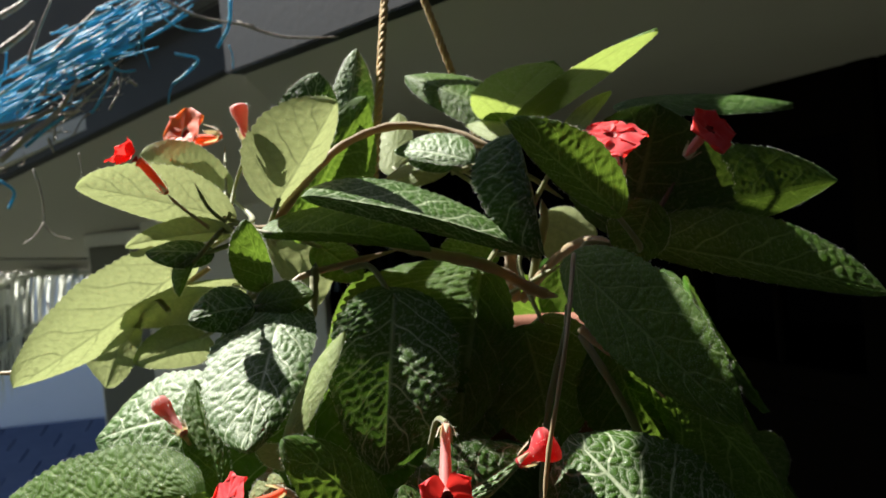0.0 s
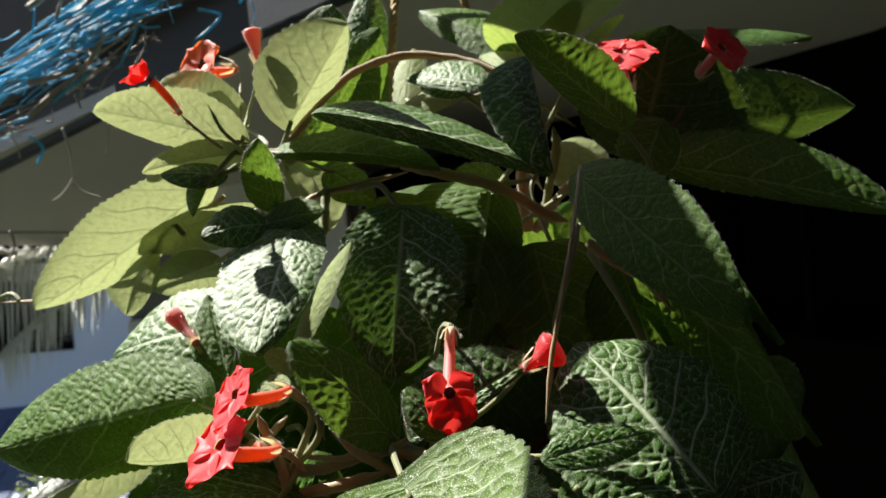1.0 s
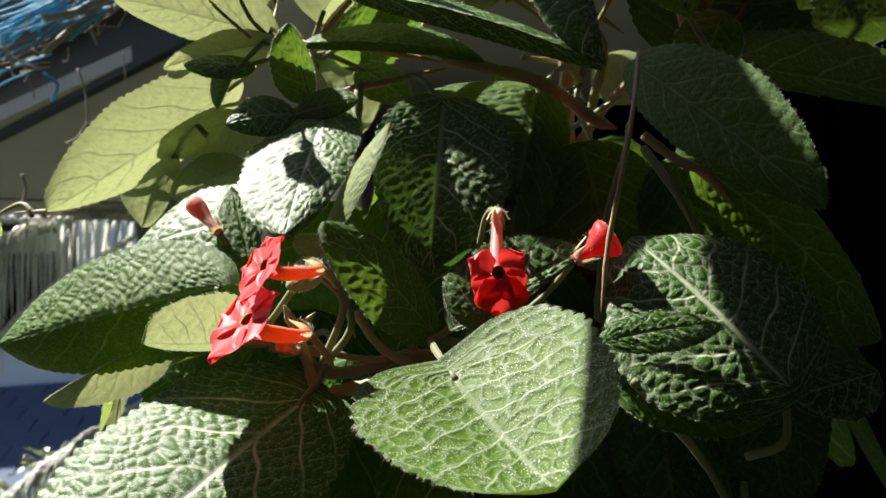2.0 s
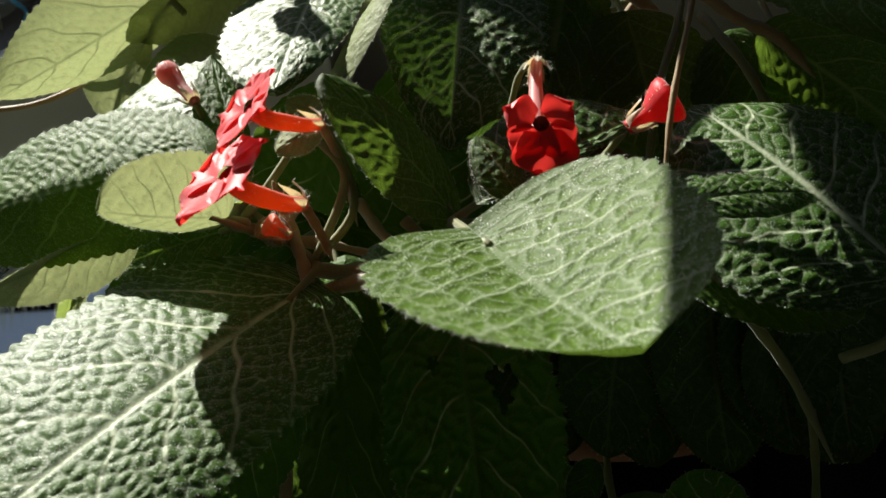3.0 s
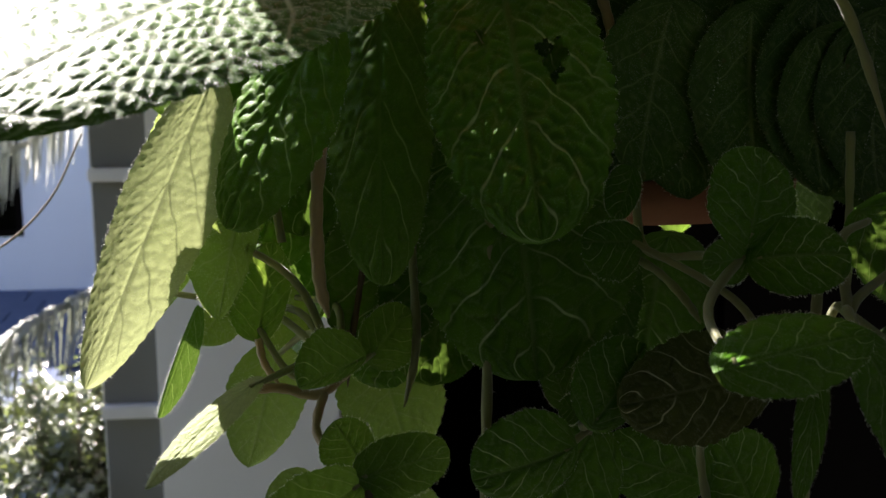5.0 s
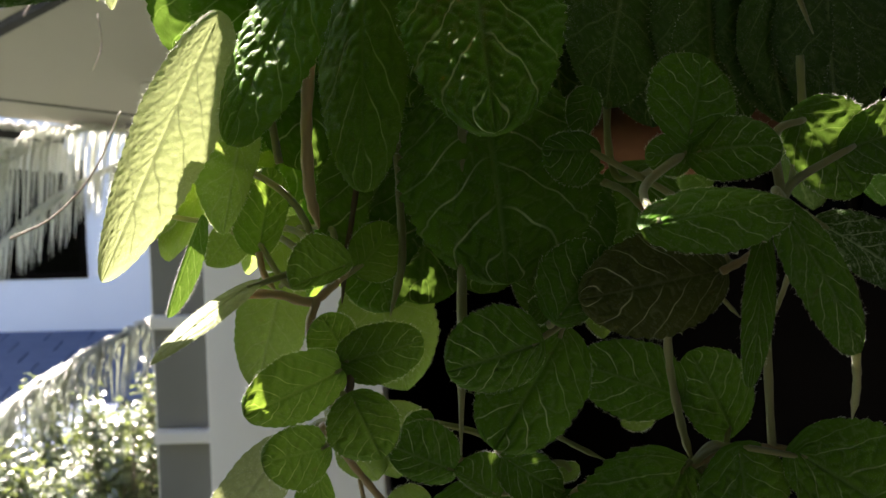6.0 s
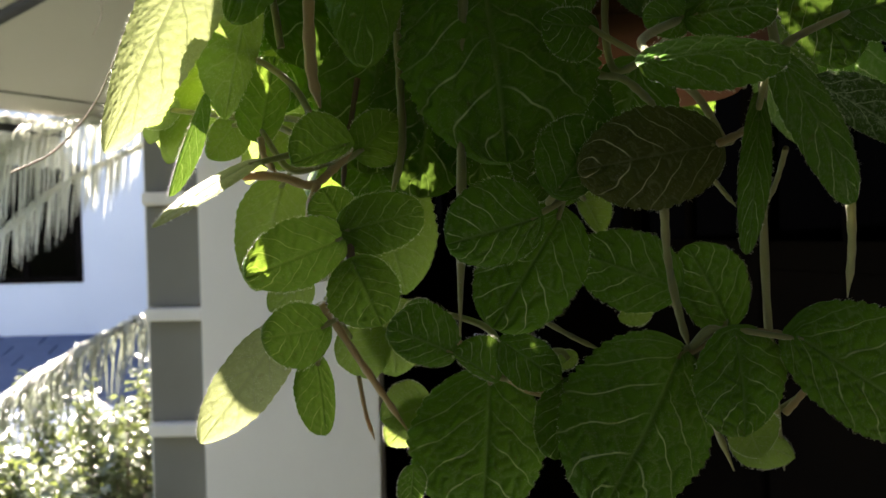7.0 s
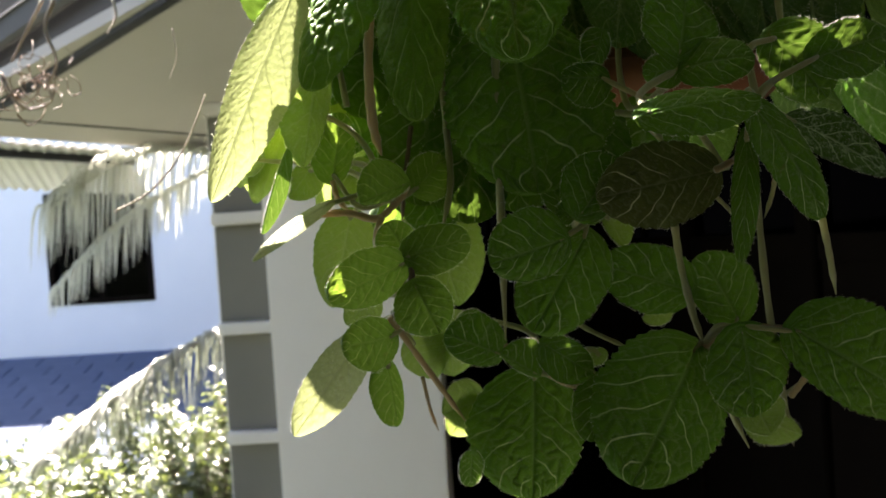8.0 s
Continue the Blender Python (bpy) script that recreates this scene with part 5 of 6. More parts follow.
leaf((0.1240, 0.3737, 1.4730), (0.1703, 0.3936, 1.4855), (0.1478, 0.3860, 1.4930), (0.1450, 0.3803, 1.4630), 0.04, LEAF_SHADE, node=(0.0946, 0.3625, 1.4544))
leaf((0.0344, 0.4027, 1.4768), (0.0100, 0.3970, 1.4774), (0.0239, 0.4001, 1.4620), (0.0217, 0.3998, 1.4848), 0.04, LEAF_SHADE, node=(0.0909, 0.4116, 1.4275))
leaf((0.0347, 0.4159, 1.5042), (0.0279, 0.4127, 1.4841), (0.0371, 0.4162, 1.4920), (0.0217, 0.4111, 1.4959), 0.04, LEAF_SHADE)
leaf((-0.0141, 0.4215, 1.5135), (-0.0044, 0.4116, 1.4207), (0.0403, 0.4253, 1.4615), (-0.0496, 0.4083, 1.4625), 0.03, LEAF_SHADE, node=(-0.0058, 0.4298, 1.5947))
leaf((0.0355, 0.4611, 1.4088), (0.0458, 0.4604, 1.3882), (0.0510, 0.4609, 1.4039), (0.0362, 0.4607, 1.3972), 0.03, LEAF_SOFT, node=(0.0187, 0.4211, 1.4087))
leaf((0.0691, 0.4592, 1.3523), (0.0531, 0.4590, 1.3455), (0.0620, 0.4588, 1.3413), (0.0593, 0.4592, 1.3538), 0.03, LEAF_SOFT, node=(0.0816, 0.4592, 1.3522))
leaf((0.0977, 0.4208, 1.3435), (0.1016, 0.4211, 1.2949), (0.1245, 0.4301, 1.3206), (0.0763, 0.4126, 1.3253), 0.04, LEAF_SHADE, node=(0.0798, 0.4335, 1.3322))
leaf((0.1241, 0.4187, 1.3413), (0.1966, 0.4272, 1.2932), (0.1572, 0.4188, 1.3590), (0.1378, 0.4228, 1.3055), 0.04, LEAF_SHADE, node=(0.0798, 0.4335, 1.3322))
leaf((0.0283, 0.4386, 1.3318), (0.0177, 0.4384, 1.3253), (0.0216, 0.4383, 1.3226), (0.0244, 0.4387, 1.3345), 0.03, LEAF_SOFT, node=(-0.0061, 0.4384, 1.3256))
leaf((0.0254, 0.4377, 1.3187), (0.0167, 0.4331, 1.2830), (0.0336, 0.4396, 1.3021), (0.0075, 0.4310, 1.3048), 0.03, LEAF_SHADE, node=(-0.0061, 0.4384, 1.3256))
leaf((0.1030, 0.4325, 1.3033), (0.1132, 0.4317, 1.2823), (0.1238, 0.4322, 1.2952), (0.0976, 0.4320, 1.2903), 0.03, LEAF_SOFT, node=(0.0798, 0.4335, 1.3322))
leaf((-0.0417, 0.4695, 1.3033), (-0.0672, 0.4661, 1.2959), (-0.0533, 0.4689, 1.2892), (-0.0556, 0.4663, 1.3158), 0.03, LEAF_SOFT)
leaf((-0.0117, 0.4541, 1.3194), (-0.0174, 0.4559, 1.2451), (0.0151, 0.4578, 1.2810), (-0.0519, 0.4513, 1.2893), 0.04, LEAF_SHADE, node=(-0.0061, 0.4384, 1.3256))
leaf((0.0756, 0.4292, 1.3336), (0.0345, 0.4143, 1.2638), (0.0931, 0.4310, 1.2975), (0.0170, 0.4136, 1.3158), 0.04, LEAF_SHADE, node=(0.0798, 0.4335, 1.3322))
leaf((-0.0440, 0.4699, 1.3049), (-0.0642, 0.4687, 1.2824), (-0.0474, 0.4714, 1.2808), (-0.0610, 0.4674, 1.3029), 0.03, LEAF_SOFT)
leaf((0.1027, 0.4401, 1.2935), (0.1330, 0.4419, 1.2789), (0.1185, 0.4412, 1.2955), (0.1139, 0.4405, 1.2740), 0.03, LEAF_SOFT, node=(0.0798, 0.4335, 1.3322))
leaf((-0.0503, 0.4483, 1.2769), (-0.0527, 0.4496, 1.2563), (-0.0447, 0.4515, 1.2642), (-0.0584, 0.4466, 1.2663), 0.03, LEAF_SHADE)
stem([(-0.0743, 0.4872, 1.7540), (-0.0514, 0.4925, 1.7808), (-0.0281, 0.5126, 1.8027), (0.0033, 0.5372, 1.8143), (0.0389, 0.5310, 1.8071), (0.0655, 0.5197, 1.7904), (0.0847, 0.5285, 1.7704)], 0.0026, skin=STEM, hairs=160)
stem([(-0.0038, 0.4698, 1.7415), (0.0178, 0.4640, 1.7334), (0.0490, 0.4678, 1.7230), (0.0760, 0.4865, 1.7058), (0.0921, 0.4959, 1.6991)], 0.0034, skin=STEM, hairs=200)
stem([(0.0900, 0.4558, 1.6979), (0.0839, 0.4405, 1.6841), (0.0694, 0.4248, 1.6514), (0.0610, 0.4185, 1.6096), (0.0588, 0.4001, 1.6047)], 0.0017, skin=STEM_GREEN, hairs=60)
stem([(0.0914, 0.4353, 1.6839), (0.1025, 0.4140, 1.6562), (0.1145, 0.4127, 1.6267), (0.1208, 0.4115, 1.5977)], 0.0020, skin=STEM_GREEN)
stem([(-0.0724, 0.4603, 1.7013), (-0.0595, 0.4708, 1.7251), (-0.0339, 0.4753, 1.7311), (-0.0013, 0.4796, 1.7367)], 0.0020, skin=STEM, hairs=60)
stem([(-0.0517, 0.4599, 1.7059), (-0.0493, 0.4705, 1.7243), (-0.0479, 0.4757, 1.7338)], 0.0030, skin=STEM_GREEN)
stem([(0.0720, 0.5463, 1.6947), (0.0717, 0.5374, 1.7283), (0.0717, 0.5184, 1.7564), (0.0659, 0.4992, 1.7759)], 0.0048, skin=STEM)
stem([(0.0831, 0.5460, 1.6938), (0.0875, 0.5367, 1.7197), (0.0935, 0.5274, 1.7445), (0.0913, 0.5179, 1.7584)], 0.0030, skin=STEM_GREEN)
stem([(0.0776, 0.5461, 1.6942), (0.0968, 0.5265, 1.7190), (0.1133, 0.4964, 1.7314), (0.1259, 0.4658, 1.7250)], 0.0030, skin=STEM)
stem([(0.1302, 0.4655, 1.7182), (0.1242, 0.4614, 1.7393), (0.1196, 0.4570, 1.7550), (0.1177, 0.4479, 1.7789)], 0.0019, skin=STEM)
stem([(0.1290, 0.4657, 1.7231), (0.1530, 0.4759, 1.7475), (0.1729, 0.4863, 1.7732), (0.1823, 0.4864, 1.7858)], 0.0016, skin=STEM_DARK)
stem([(0.0364, 0.5202, 1.7803), (0.0614, 0.5196, 1.7837), (0.0868, 0.5286, 1.7738), (0.1071, 0.5275, 1.7578)], 0.0017, skin=STEM_GREEN)
stem([(0.0451, 0.5288, 1.7483), (0.0710, 0.5380, 1.7430), (0.0852, 0.5468, 1.7198)], 0.0018, skin=STEM_GREEN)
stem([(0.0516, 0.5268, 1.6937), (0.0765, 0.5166, 1.7065), (0.0988, 0.4964, 1.7190)], 0.0018, skin=STEM_GREEN)
stem([(-0.0973, 0.4830, 1.7612), (-0.1051, 0.4785, 1.7706), (-0.1106, 0.4742, 1.7850)], 0.0012, skin=STEM_GREEN, hairs=50)
stem([(-0.1047, 0.4731, 1.7590), (-0.1167, 0.4688, 1.7708), (-0.1246, 0.4664, 1.7800)], 0.0010, skin=STEM, hairs=40)
stem([(-0.0966, 0.4881, 1.7634), (-0.0932, 0.5037, 1.7850), (-0.0829, 0.4941, 1.8032)], 0.0011, skin=STEM_GREEN, hairs=40)
stem([(-0.1016, 0.5033, 1.7646), (-0.1046, 0.5343, 1.7924), (-0.1073, 0.5552, 1.8153)], 0.0011, skin=STEM_GREEN, hairs=40)
stem([(-0.0938, 0.4878, 1.7572), (-0.0758, 0.4873, 1.7558), (-0.0469, 0.4914, 1.7537), (-0.0043, 0.4798, 1.7402)], 0.0026, skin=STEM, hairs=80)
stem([(-0.0762, 0.3960, 1.5784), (-0.0634, 0.3960, 1.5821), (-0.0447, 0.3909, 1.5862), (-0.0220, 0.3907, 1.5903)], 0.0030, skin=STEM, hairs=120)
stem([(-0.0724, 0.3962, 1.5838), (-0.0758, 0.4018, 1.5959), (-0.0797, 0.3977, 1.6116), (-0.0827, 0.3933, 1.6233)], 0.0026, skin=STEM)
stem([(-0.0542, 0.4224, 1.6142), (-0.0426, 0.4115, 1.5986), (-0.0266, 0.4057, 1.5887), (-0.0110, 0.4000, 1.5791)], 0.0022, skin=STEM)
stem([(-0.0697, 0.4020, 1.6013), (-0.0543, 0.4065, 1.5952), (-0.0358, 0.4110, 1.5922)], 0.0016, skin=STEM)
stem([(-0.0692, 0.4087, 1.5990), (-0.0836, 0.4044, 1.6015), (-0.0925, 0.4001, 1.6057), (-0.0997, 0.3726, 1.6106)], 0.0024, skin=STEM)
stem([(-0.0885, 0.4096, 1.5998), (-0.0799, 0.4098, 1.6096), (-0.0715, 0.4099, 1.6174)], 0.0020, skin=STEM)
stem([(0.0871, 0.4157, 1.7281), (0.0737, 0.3803, 1.6954), (0.0651, 0.3701, 1.6690), (0.0571, 0.3649, 1.6423), (0.0514, 0.3606, 1.6140)], 0.0011, skin=STEM)
stem([(0.0888, 0.4238, 1.6894), (0.0999, 0.4181, 1.6782), (0.1142, 0.4124, 1.6682), (0.1252, 0.4064, 1.6516)], 0.0024, skin=STEM)
stem([(0.0600, 0.3492, 1.5883), (0.0725, 0.3533, 1.5728), (0.0891, 0.3569, 1.5505), (0.1076, 0.3649, 1.5152)], 0.0017, skin=STEM_GREEN)
stem([(-0.0780, 0.4145, 1.5894), (-0.0578, 0.4178, 1.5868), (-0.0283, 0.4212, 1.5923), (-0.0029, 0.4089, 1.5890), (0.0220, 0.3871, 1.5917)], 0.0031, skin=STEM, hairs=100)
stem([(-0.0364, 0.4231, 1.6060), (-0.0283, 0.4215, 1.5954), (-0.0307, 0.4204, 1.5829)], 0.0024, skin=STEM)
stem([(0.0159, 0.4382, 1.5938), (0.0269, 0.4462, 1.5816), (0.0335, 0.4492, 1.5658), (0.0356, 0.4525, 1.5497)], 0.0022, skin=STEM)
stem([(-0.0858, 0.4052, 1.5239), (-0.0892, 0.4091, 1.4918), (-0.0894, 0.4132, 1.4637), (-0.0865, 0.4176, 1.4471)], 0.0026, skin=STEM)
stem([(-0.0731, 0.4533, 1.4665), (-0.0760, 0.4527, 1.4503), (-0.0798, 0.4520, 1.4286), (-0.0819, 0.4514, 1.4097)], 0.0014, skin=STEM_DARK)
stem([(-0.0533, 0.4443, 1.4993), (-0.0522, 0.4431, 1.4623), (-0.0517, 0.4370, 1.4303), (-0.0574, 0.4312, 1.4057)], 0.0019, skin=STEM_GREEN)
stem([(-0.0203, 0.4150, 1.5215), (-0.0234, 0.4133, 1.4703), (-0.0248, 0.4112, 1.4093), (-0.0267, 0.4191, 1.3440)], 0.0021, skin=STEM_GREEN, hairs=80)
stem([(0.1045, 0.4025, 1.4553), (0.1070, 0.4109, 1.4077), (0.1158, 0.4287, 1.3406), (0.1295, 0.4464, 1.2717)], 0.0019, skin=STEM_GREEN)
stem([(0.1279, 0.4246, 1.5178), (0.1280, 0.4234, 1.4827), (0.1001, 0.3725, 1.4558)], 0.0018, skin=STEM_GREEN)
stem([(0.1158, 0.3506, 1.3998), (0.1257, 0.3700, 1.3817), (0.1428, 0.4092, 1.3585)], 0.0016, skin=STEM_GREEN)
stem([(0.0663, 0.4208, 1.4006), (0.0714, 0.4350, 1.3767), (0.0761, 0.4341, 1.3505), (0.0811, 0.4335, 1.3322)], 0.0020, skin=STEM_GREEN)
stem([(0.0785, 0.4335, 1.3317), (0.0939, 0.4287, 1.3395), (0.1112, 0.4267, 1.3415), (0.1317, 0.4326, 1.3381)], 0.0021, skin=STEM)
stem([(0.0811, 0.4334, 1.3296), (0.0914, 0.4374, 1.3020), (0.1051, 0.4464, 1.2720)], 0.0017, skin=STEM_GREEN)
stem([(-0.0877, 0.4147, 1.3605), (-0.0762, 0.4289, 1.3376), (-0.0654, 0.4482, 1.3146), (-0.0532, 0.4673, 1.2897)], 0.0018, skin=STEM)
stem([(-0.0779, 0.4683, 1.3184), (-0.0744, 0.4676, 1.2985), (-0.0703, 0.4672, 1.2856)], 0.0012, skin=STEM)
stem([(0.1264, 0.4374, 1.3016), (0.1318, 0.4327, 1.3108), (0.1360, 0.4280, 1.3202)], 0.0017, skin=STEM)
stem([(-0.0272, 0.4239, 1.3406), (-0.0065, 0.4333, 1.3228), (0.0149, 0.4380, 1.3135), (0.0389, 0.4384, 1.3290)], 0.0016, skin=STEM)
stem([(0.0110, 0.4492, 1.3490), (0.0272, 0.4488, 1.3393), (0.0434, 0.4485, 1.3310)], 0.0013, skin=STEM_GREEN)
stem([(-0.1230, 0.4217, 1.4184), (-0.1071, 0.4237, 1.4177), (-0.0925, 0.4265, 1.4138), (-0.0810, 0.4268, 1.4225), (-0.0732, 0.4270, 1.4301)], 0.0021, skin=STEM)
stem([(-0.0900, 0.4265, 1.4150), (-0.0931, 0.4210, 1.4000), (-0.0822, 0.4057, 1.3907), (-0.0736, 0.3957, 1.3900)], 0.0019, skin=STEM)
stem([(-0.1168, 0.4323, 1.4365), (-0.1144, 0.4300, 1.4268), (-0.1073, 0.4247, 1.4182)], 0.0016, skin=STEM)
stem([(-0.0732, 0.3957, 1.3912), (-0.0717, 0.3904, 1.3823), (-0.0807, 0.4099, 1.3660), (-0.0871, 0.4157, 1.3591)], 0.0018, skin=STEM_DARK)
stem([(0.0449, 0.4530, 1.4652), (0.0515, 0.4328, 1.4598), (0.0593, 0.4224, 1.4496), (0.0618, 0.4122, 1.4419)], 0.0018, skin=STEM_GREEN)
stem([(0.0821, 0.3936, 1.4253), (0.0930, 0.3967, 1.4302), (0.1031, 0.4019, 1.4363)], 0.0017, skin=STEM)
stem([(0.0896, 0.4312, 1.4156), (0.0976, 0.4360, 1.4077), (0.1058, 0.4407, 1.3997)], 0.0011, skin=STEM_GREEN)
stem([(0.1177, 0.4115, 1.4247), (0.1179, 0.4211, 1.4126), (0.1146, 0.4257, 1.3999)], 0.0012, skin=STEM_GREEN)
stem([(0.0565, 0.4552, 1.5328), (0.0480, 0.4542, 1.5004), (0.0517, 0.4531, 1.4678), (0.0621, 0.4131, 1.4693), (0.0644, 0.3782, 1.4745)], 0.0018, skin=STEM_GREEN)
stem([(0.1490, 0.4478, 1.3148), (0.1107, 0.4470, 1.2909), (0.1153, 0.4374, 1.3017)], 0.0012, skin=STEM_GREEN)
flower((0.0101, 0.3473, 1.6347), (0.0135, 0.3755, 1.6586), (0.05, -0.95, 0.25), (-0.05, 0.3, 1), 0.0134, lobes=LOW_LOBES)
flower((-0.0865, 0.3383, 1.6243), (-0.0673, 0.3625, 1.6138), (-0.5, -0.52, 0.68), (0.6, 0.3, 0.74), 0.0158, tube_skin=PETAL_ORANGE, spread=0.9)
flower((-0.0787, 0.3412, 1.6440), (-0.0601, 0.3637, 1.6398), (-0.66, -0.52, 0.54), (0.4, 0.3, 0.86), 0.0132, tube_skin=PETAL_ORANGE, spread=0.85)
flower((-0.1317, 0.5561, 1.8236), (-0.1109, 0.5615, 1.8213), (-0.45, -0.75, 0.4), (0.1, 0, 1), 0.0185, tube_skin=PETAL_ORANGE, skin=PETAL_ORANGE, spread=0.75, lobes=BROAD_LOBES, label="orange-red flower lit from behind")
flower((-0.1402, 0.4675, 1.8007), (-0.1243, 0.4664, 1.7800), (-0.75, -0.1, 0.65), (0.5, 0.2, 0.8), 0.0115, tube_skin=PETAL_ORANGE, spread=0.35, wilt=0.3, label="withered red flower with shrivelled lobes")
flower((0.1190, 0.4442, 1.7886), (0.1251, 0.4572, 1.7656), (-0.05, -0.55, 0.83), (0, 0.8, 0.55), 0.0175)
flower((0.1786, 0.4586, 1.7877), (0.1682, 0.4714, 1.7744), (0.35, -0.8, 0.45), (0, 0.3, 1), 0.0140, spread=0.8)
bud((0.0624, 0.3780, 1.6450), (0.0459, 0.3838, 1.6347), 0.0053, head=1.55, label="swollen red flower bud about to open", skin=PETAL)
bud((-0.1310, 0.4325, 1.6731), (-0.1155, 0.4195, 1.6569), 0.0045)
bud((-0.0849, 0.4890, 1.8295), (-0.0818, 0.4902, 1.8072), 0.0048)
bud((-0.0850, 0.3876, 1.6082), (-0.0773, 0.3922, 1.6028), 0.0042, skin=PETAL_ORANGE, label="spent orange flower stub")
bud((-0.0877, 0.3949, 1.6072), (-0.0826, 0.4043, 1.6004), 0.0045, skin=STEM, label="empty brown calyx")
stem([(-0.1155, 0.4194, 1.6562), (-0.1128, 0.4249, 1.6460), (-0.1106, 0.4292, 1.6311), (-0.0939, 0.4130, 1.6137)], 0.0011, skin=STEM)
stem([(-0.0672, 0.3645, 1.6128), (-0.0648, 0.3820, 1.6030), (-0.0628, 0.3964, 1.5923)], 0.0017, skin=STEM)
stem([(-0.0599, 0.3657, 1.6394), (-0.0557, 0.3929, 1.6239), (-0.0537, 0.4069, 1.6045)], 0.0015, skin=STEM)
stem([(0.0457, 0.3858, 1.6341), (0.0322, 0.3962, 1.6181), (0.0066, 0.4008, 1.6011)], 0.0014, skin=STEM_GREEN)
stem([(0.0138, 0.3775, 1.6592), (0.0091, 0.3934, 1.6556), (0.0015, 0.4022, 1.6291), (-0.0143, 0.3962, 1.6029)], 0.0013, skin=STEM_GREEN)
twisted_rope((0.0175, 0.6480, 1.9931), (-0.0144, 0.5473, 1.7668), 0.0030, "yellow twisted rope going up from the pot")
twisted_rope((0.0175, 0.6480, 1.9931), (0.0692, 0.6393, 1.8052), 0.0030, "yellow twisted rope going up from the pot")
twisted_rope((0.0175, 0.6480, 2.6531), (0.0175, 0.6480, 1.9931), 0.0030, "yellow twisted rope going up to its hook")
# the inner foliage round the pot: mostly unseen leaves added to shade those in front
DETAIL = 0.55
leaf((-0.140, 0.500, 1.540), (-0.178, 0.492, 1.430), (-0.146, 0.524, 1.487), (-0.166, 0.469, 1.498), 0.04, LEAF_SOFT)
leaf((-0.105, 0.530, 1.530), (-0.143, 0.522, 1.420), (-0.111, 0.554, 1.477), (-0.131, 0.499, 1.488), 0.04, LEAF_SOFT)
leaf((-0.150, 0.492, 1.545), (-0.185, 0.484, 1.440), (-0.156, 0.514, 1.492), (-0.174, 0.463, 1.503), 0.04, LEAF_SOFT)
leaf((-0.100, 0.415, 1.618), (-0.140, 0.408, 1.632), (-0.122, 0.4244, 1.6153), (-0.112, 0.3996, 1.6327), 0.03, LEAF, node=(-0.0993, 0.4028, 1.6078))
leaf((0.1904, 0.5579, 1.6921), (0.2332, 0.5439, 1.6021), (0.2044, 0.5154, 1.6471), (0.2268, 0.5839, 1.6471), 0.05, LEAF_SHADE)
leaf((0.1956, 0.6167, 1.6931), (0.2402, 0.6222, 1.6031), (0.2263, 0.5842, 1.6481), (0.2174, 0.6556, 1.6481), 0.05, LEAF)
leaf((0.1838, 0.6602, 1.6980), (0.2241, 0.6802, 1.6080), (0.2235, 0.6397, 1.6530), (0.1914, 0.7042, 1.6530), 0.05, LEAF)
leaf((0.1357, 0.7169, 1.7060), (0.1582, 0.7559, 1.6160), (0.1801, 0.7219, 1.6610), (0.1178, 0.7579, 1.6610), 0.05, LEAF_SHADE)
leaf((0.0929, 0.7335, 1.6944), (0.0996, 0.7780, 1.6044), (0.1324, 0.7544, 1.6494), (0.0612, 0.7650, 1.6494), 0.05, LEAF)
leaf((0.0495, 0.7320, 1.6955), (0.0401, 0.7760, 1.6055), (0.0792, 0.7655, 1.6505), (0.0088, 0.7504, 1.6505), 0.05, LEAF)
leaf((0.0123, 0.7156, 1.6921), (-0.0109, 0.7542, 1.6021), (0.0294, 0.7569, 1.6471), (-0.0322, 0.7197, 1.6471), 0.05, LEAF_SHADE)
leaf((-0.0244, 0.6776, 1.7085), (-0.0612, 0.7035, 1.6185), (-0.0254, 0.7223, 1.6635), (-0.0668, 0.6634, 1.6635), 0.05, LEAF)
leaf((-0.0461, 0.6103, 1.6561), (-0.0910, 0.6138, 1.5661), (-0.0698, 0.6482, 1.6111), (-0.0753, 0.5765, 1.6111), 0.05, LEAF)
leaf((-0.0402, 0.5569, 1.6439), (-0.0828, 0.5426, 1.5539), (-0.0768, 0.5826, 1.5989), (-0.0538, 0.5144, 1.5989), 0.05, LEAF_SHADE)
leaf((0.2082, 0.5540, 1.6325), (0.2512, 0.5406, 1.5325), (0.2228, 0.5117, 1.5825), (0.2442, 0.5805, 1.5825), 0.05, LEAF)
leaf((0.2119, 0.6299, 1.6371), (0.2560, 0.6386, 1.5371), (0.2448, 0.5997, 1.5871), (0.2309, 0.6703, 1.5871), 0.05, LEAF)
leaf((0.1875, 0.6916, 1.6217), (0.2238, 0.7182, 1.5217), (0.2302, 0.6782, 1.5717), (0.1876, 0.7363, 1.5717), 0.05, LEAF_SHADE)
leaf((0.1525, 0.7289, 1.6334), (0.1774, 0.7663, 1.5334), (0.1971, 0.7310, 1.5834), (0.1372, 0.7709, 1.5834), 0.05, LEAF)
leaf((0.1030, 0.7518, 1.6236), (0.1121, 0.7959, 1.5236), (0.1436, 0.7706, 1.5736), (0.0731, 0.7850, 1.5736), 0.05, LEAF)
leaf((0.0475, 0.7520, 1.6218), (0.0387, 0.7961, 1.5218), (0.0776, 0.7850, 1.5718), (0.0070, 0.7709, 1.5718), 0.05, LEAF_SHADE)
leaf((-0.0151, 0.7184, 1.6373), (-0.0441, 0.7527, 1.5373), (-0.0047, 0.7618, 1.5873), (-0.0597, 0.7154, 1.5873), 0.05, LEAF)
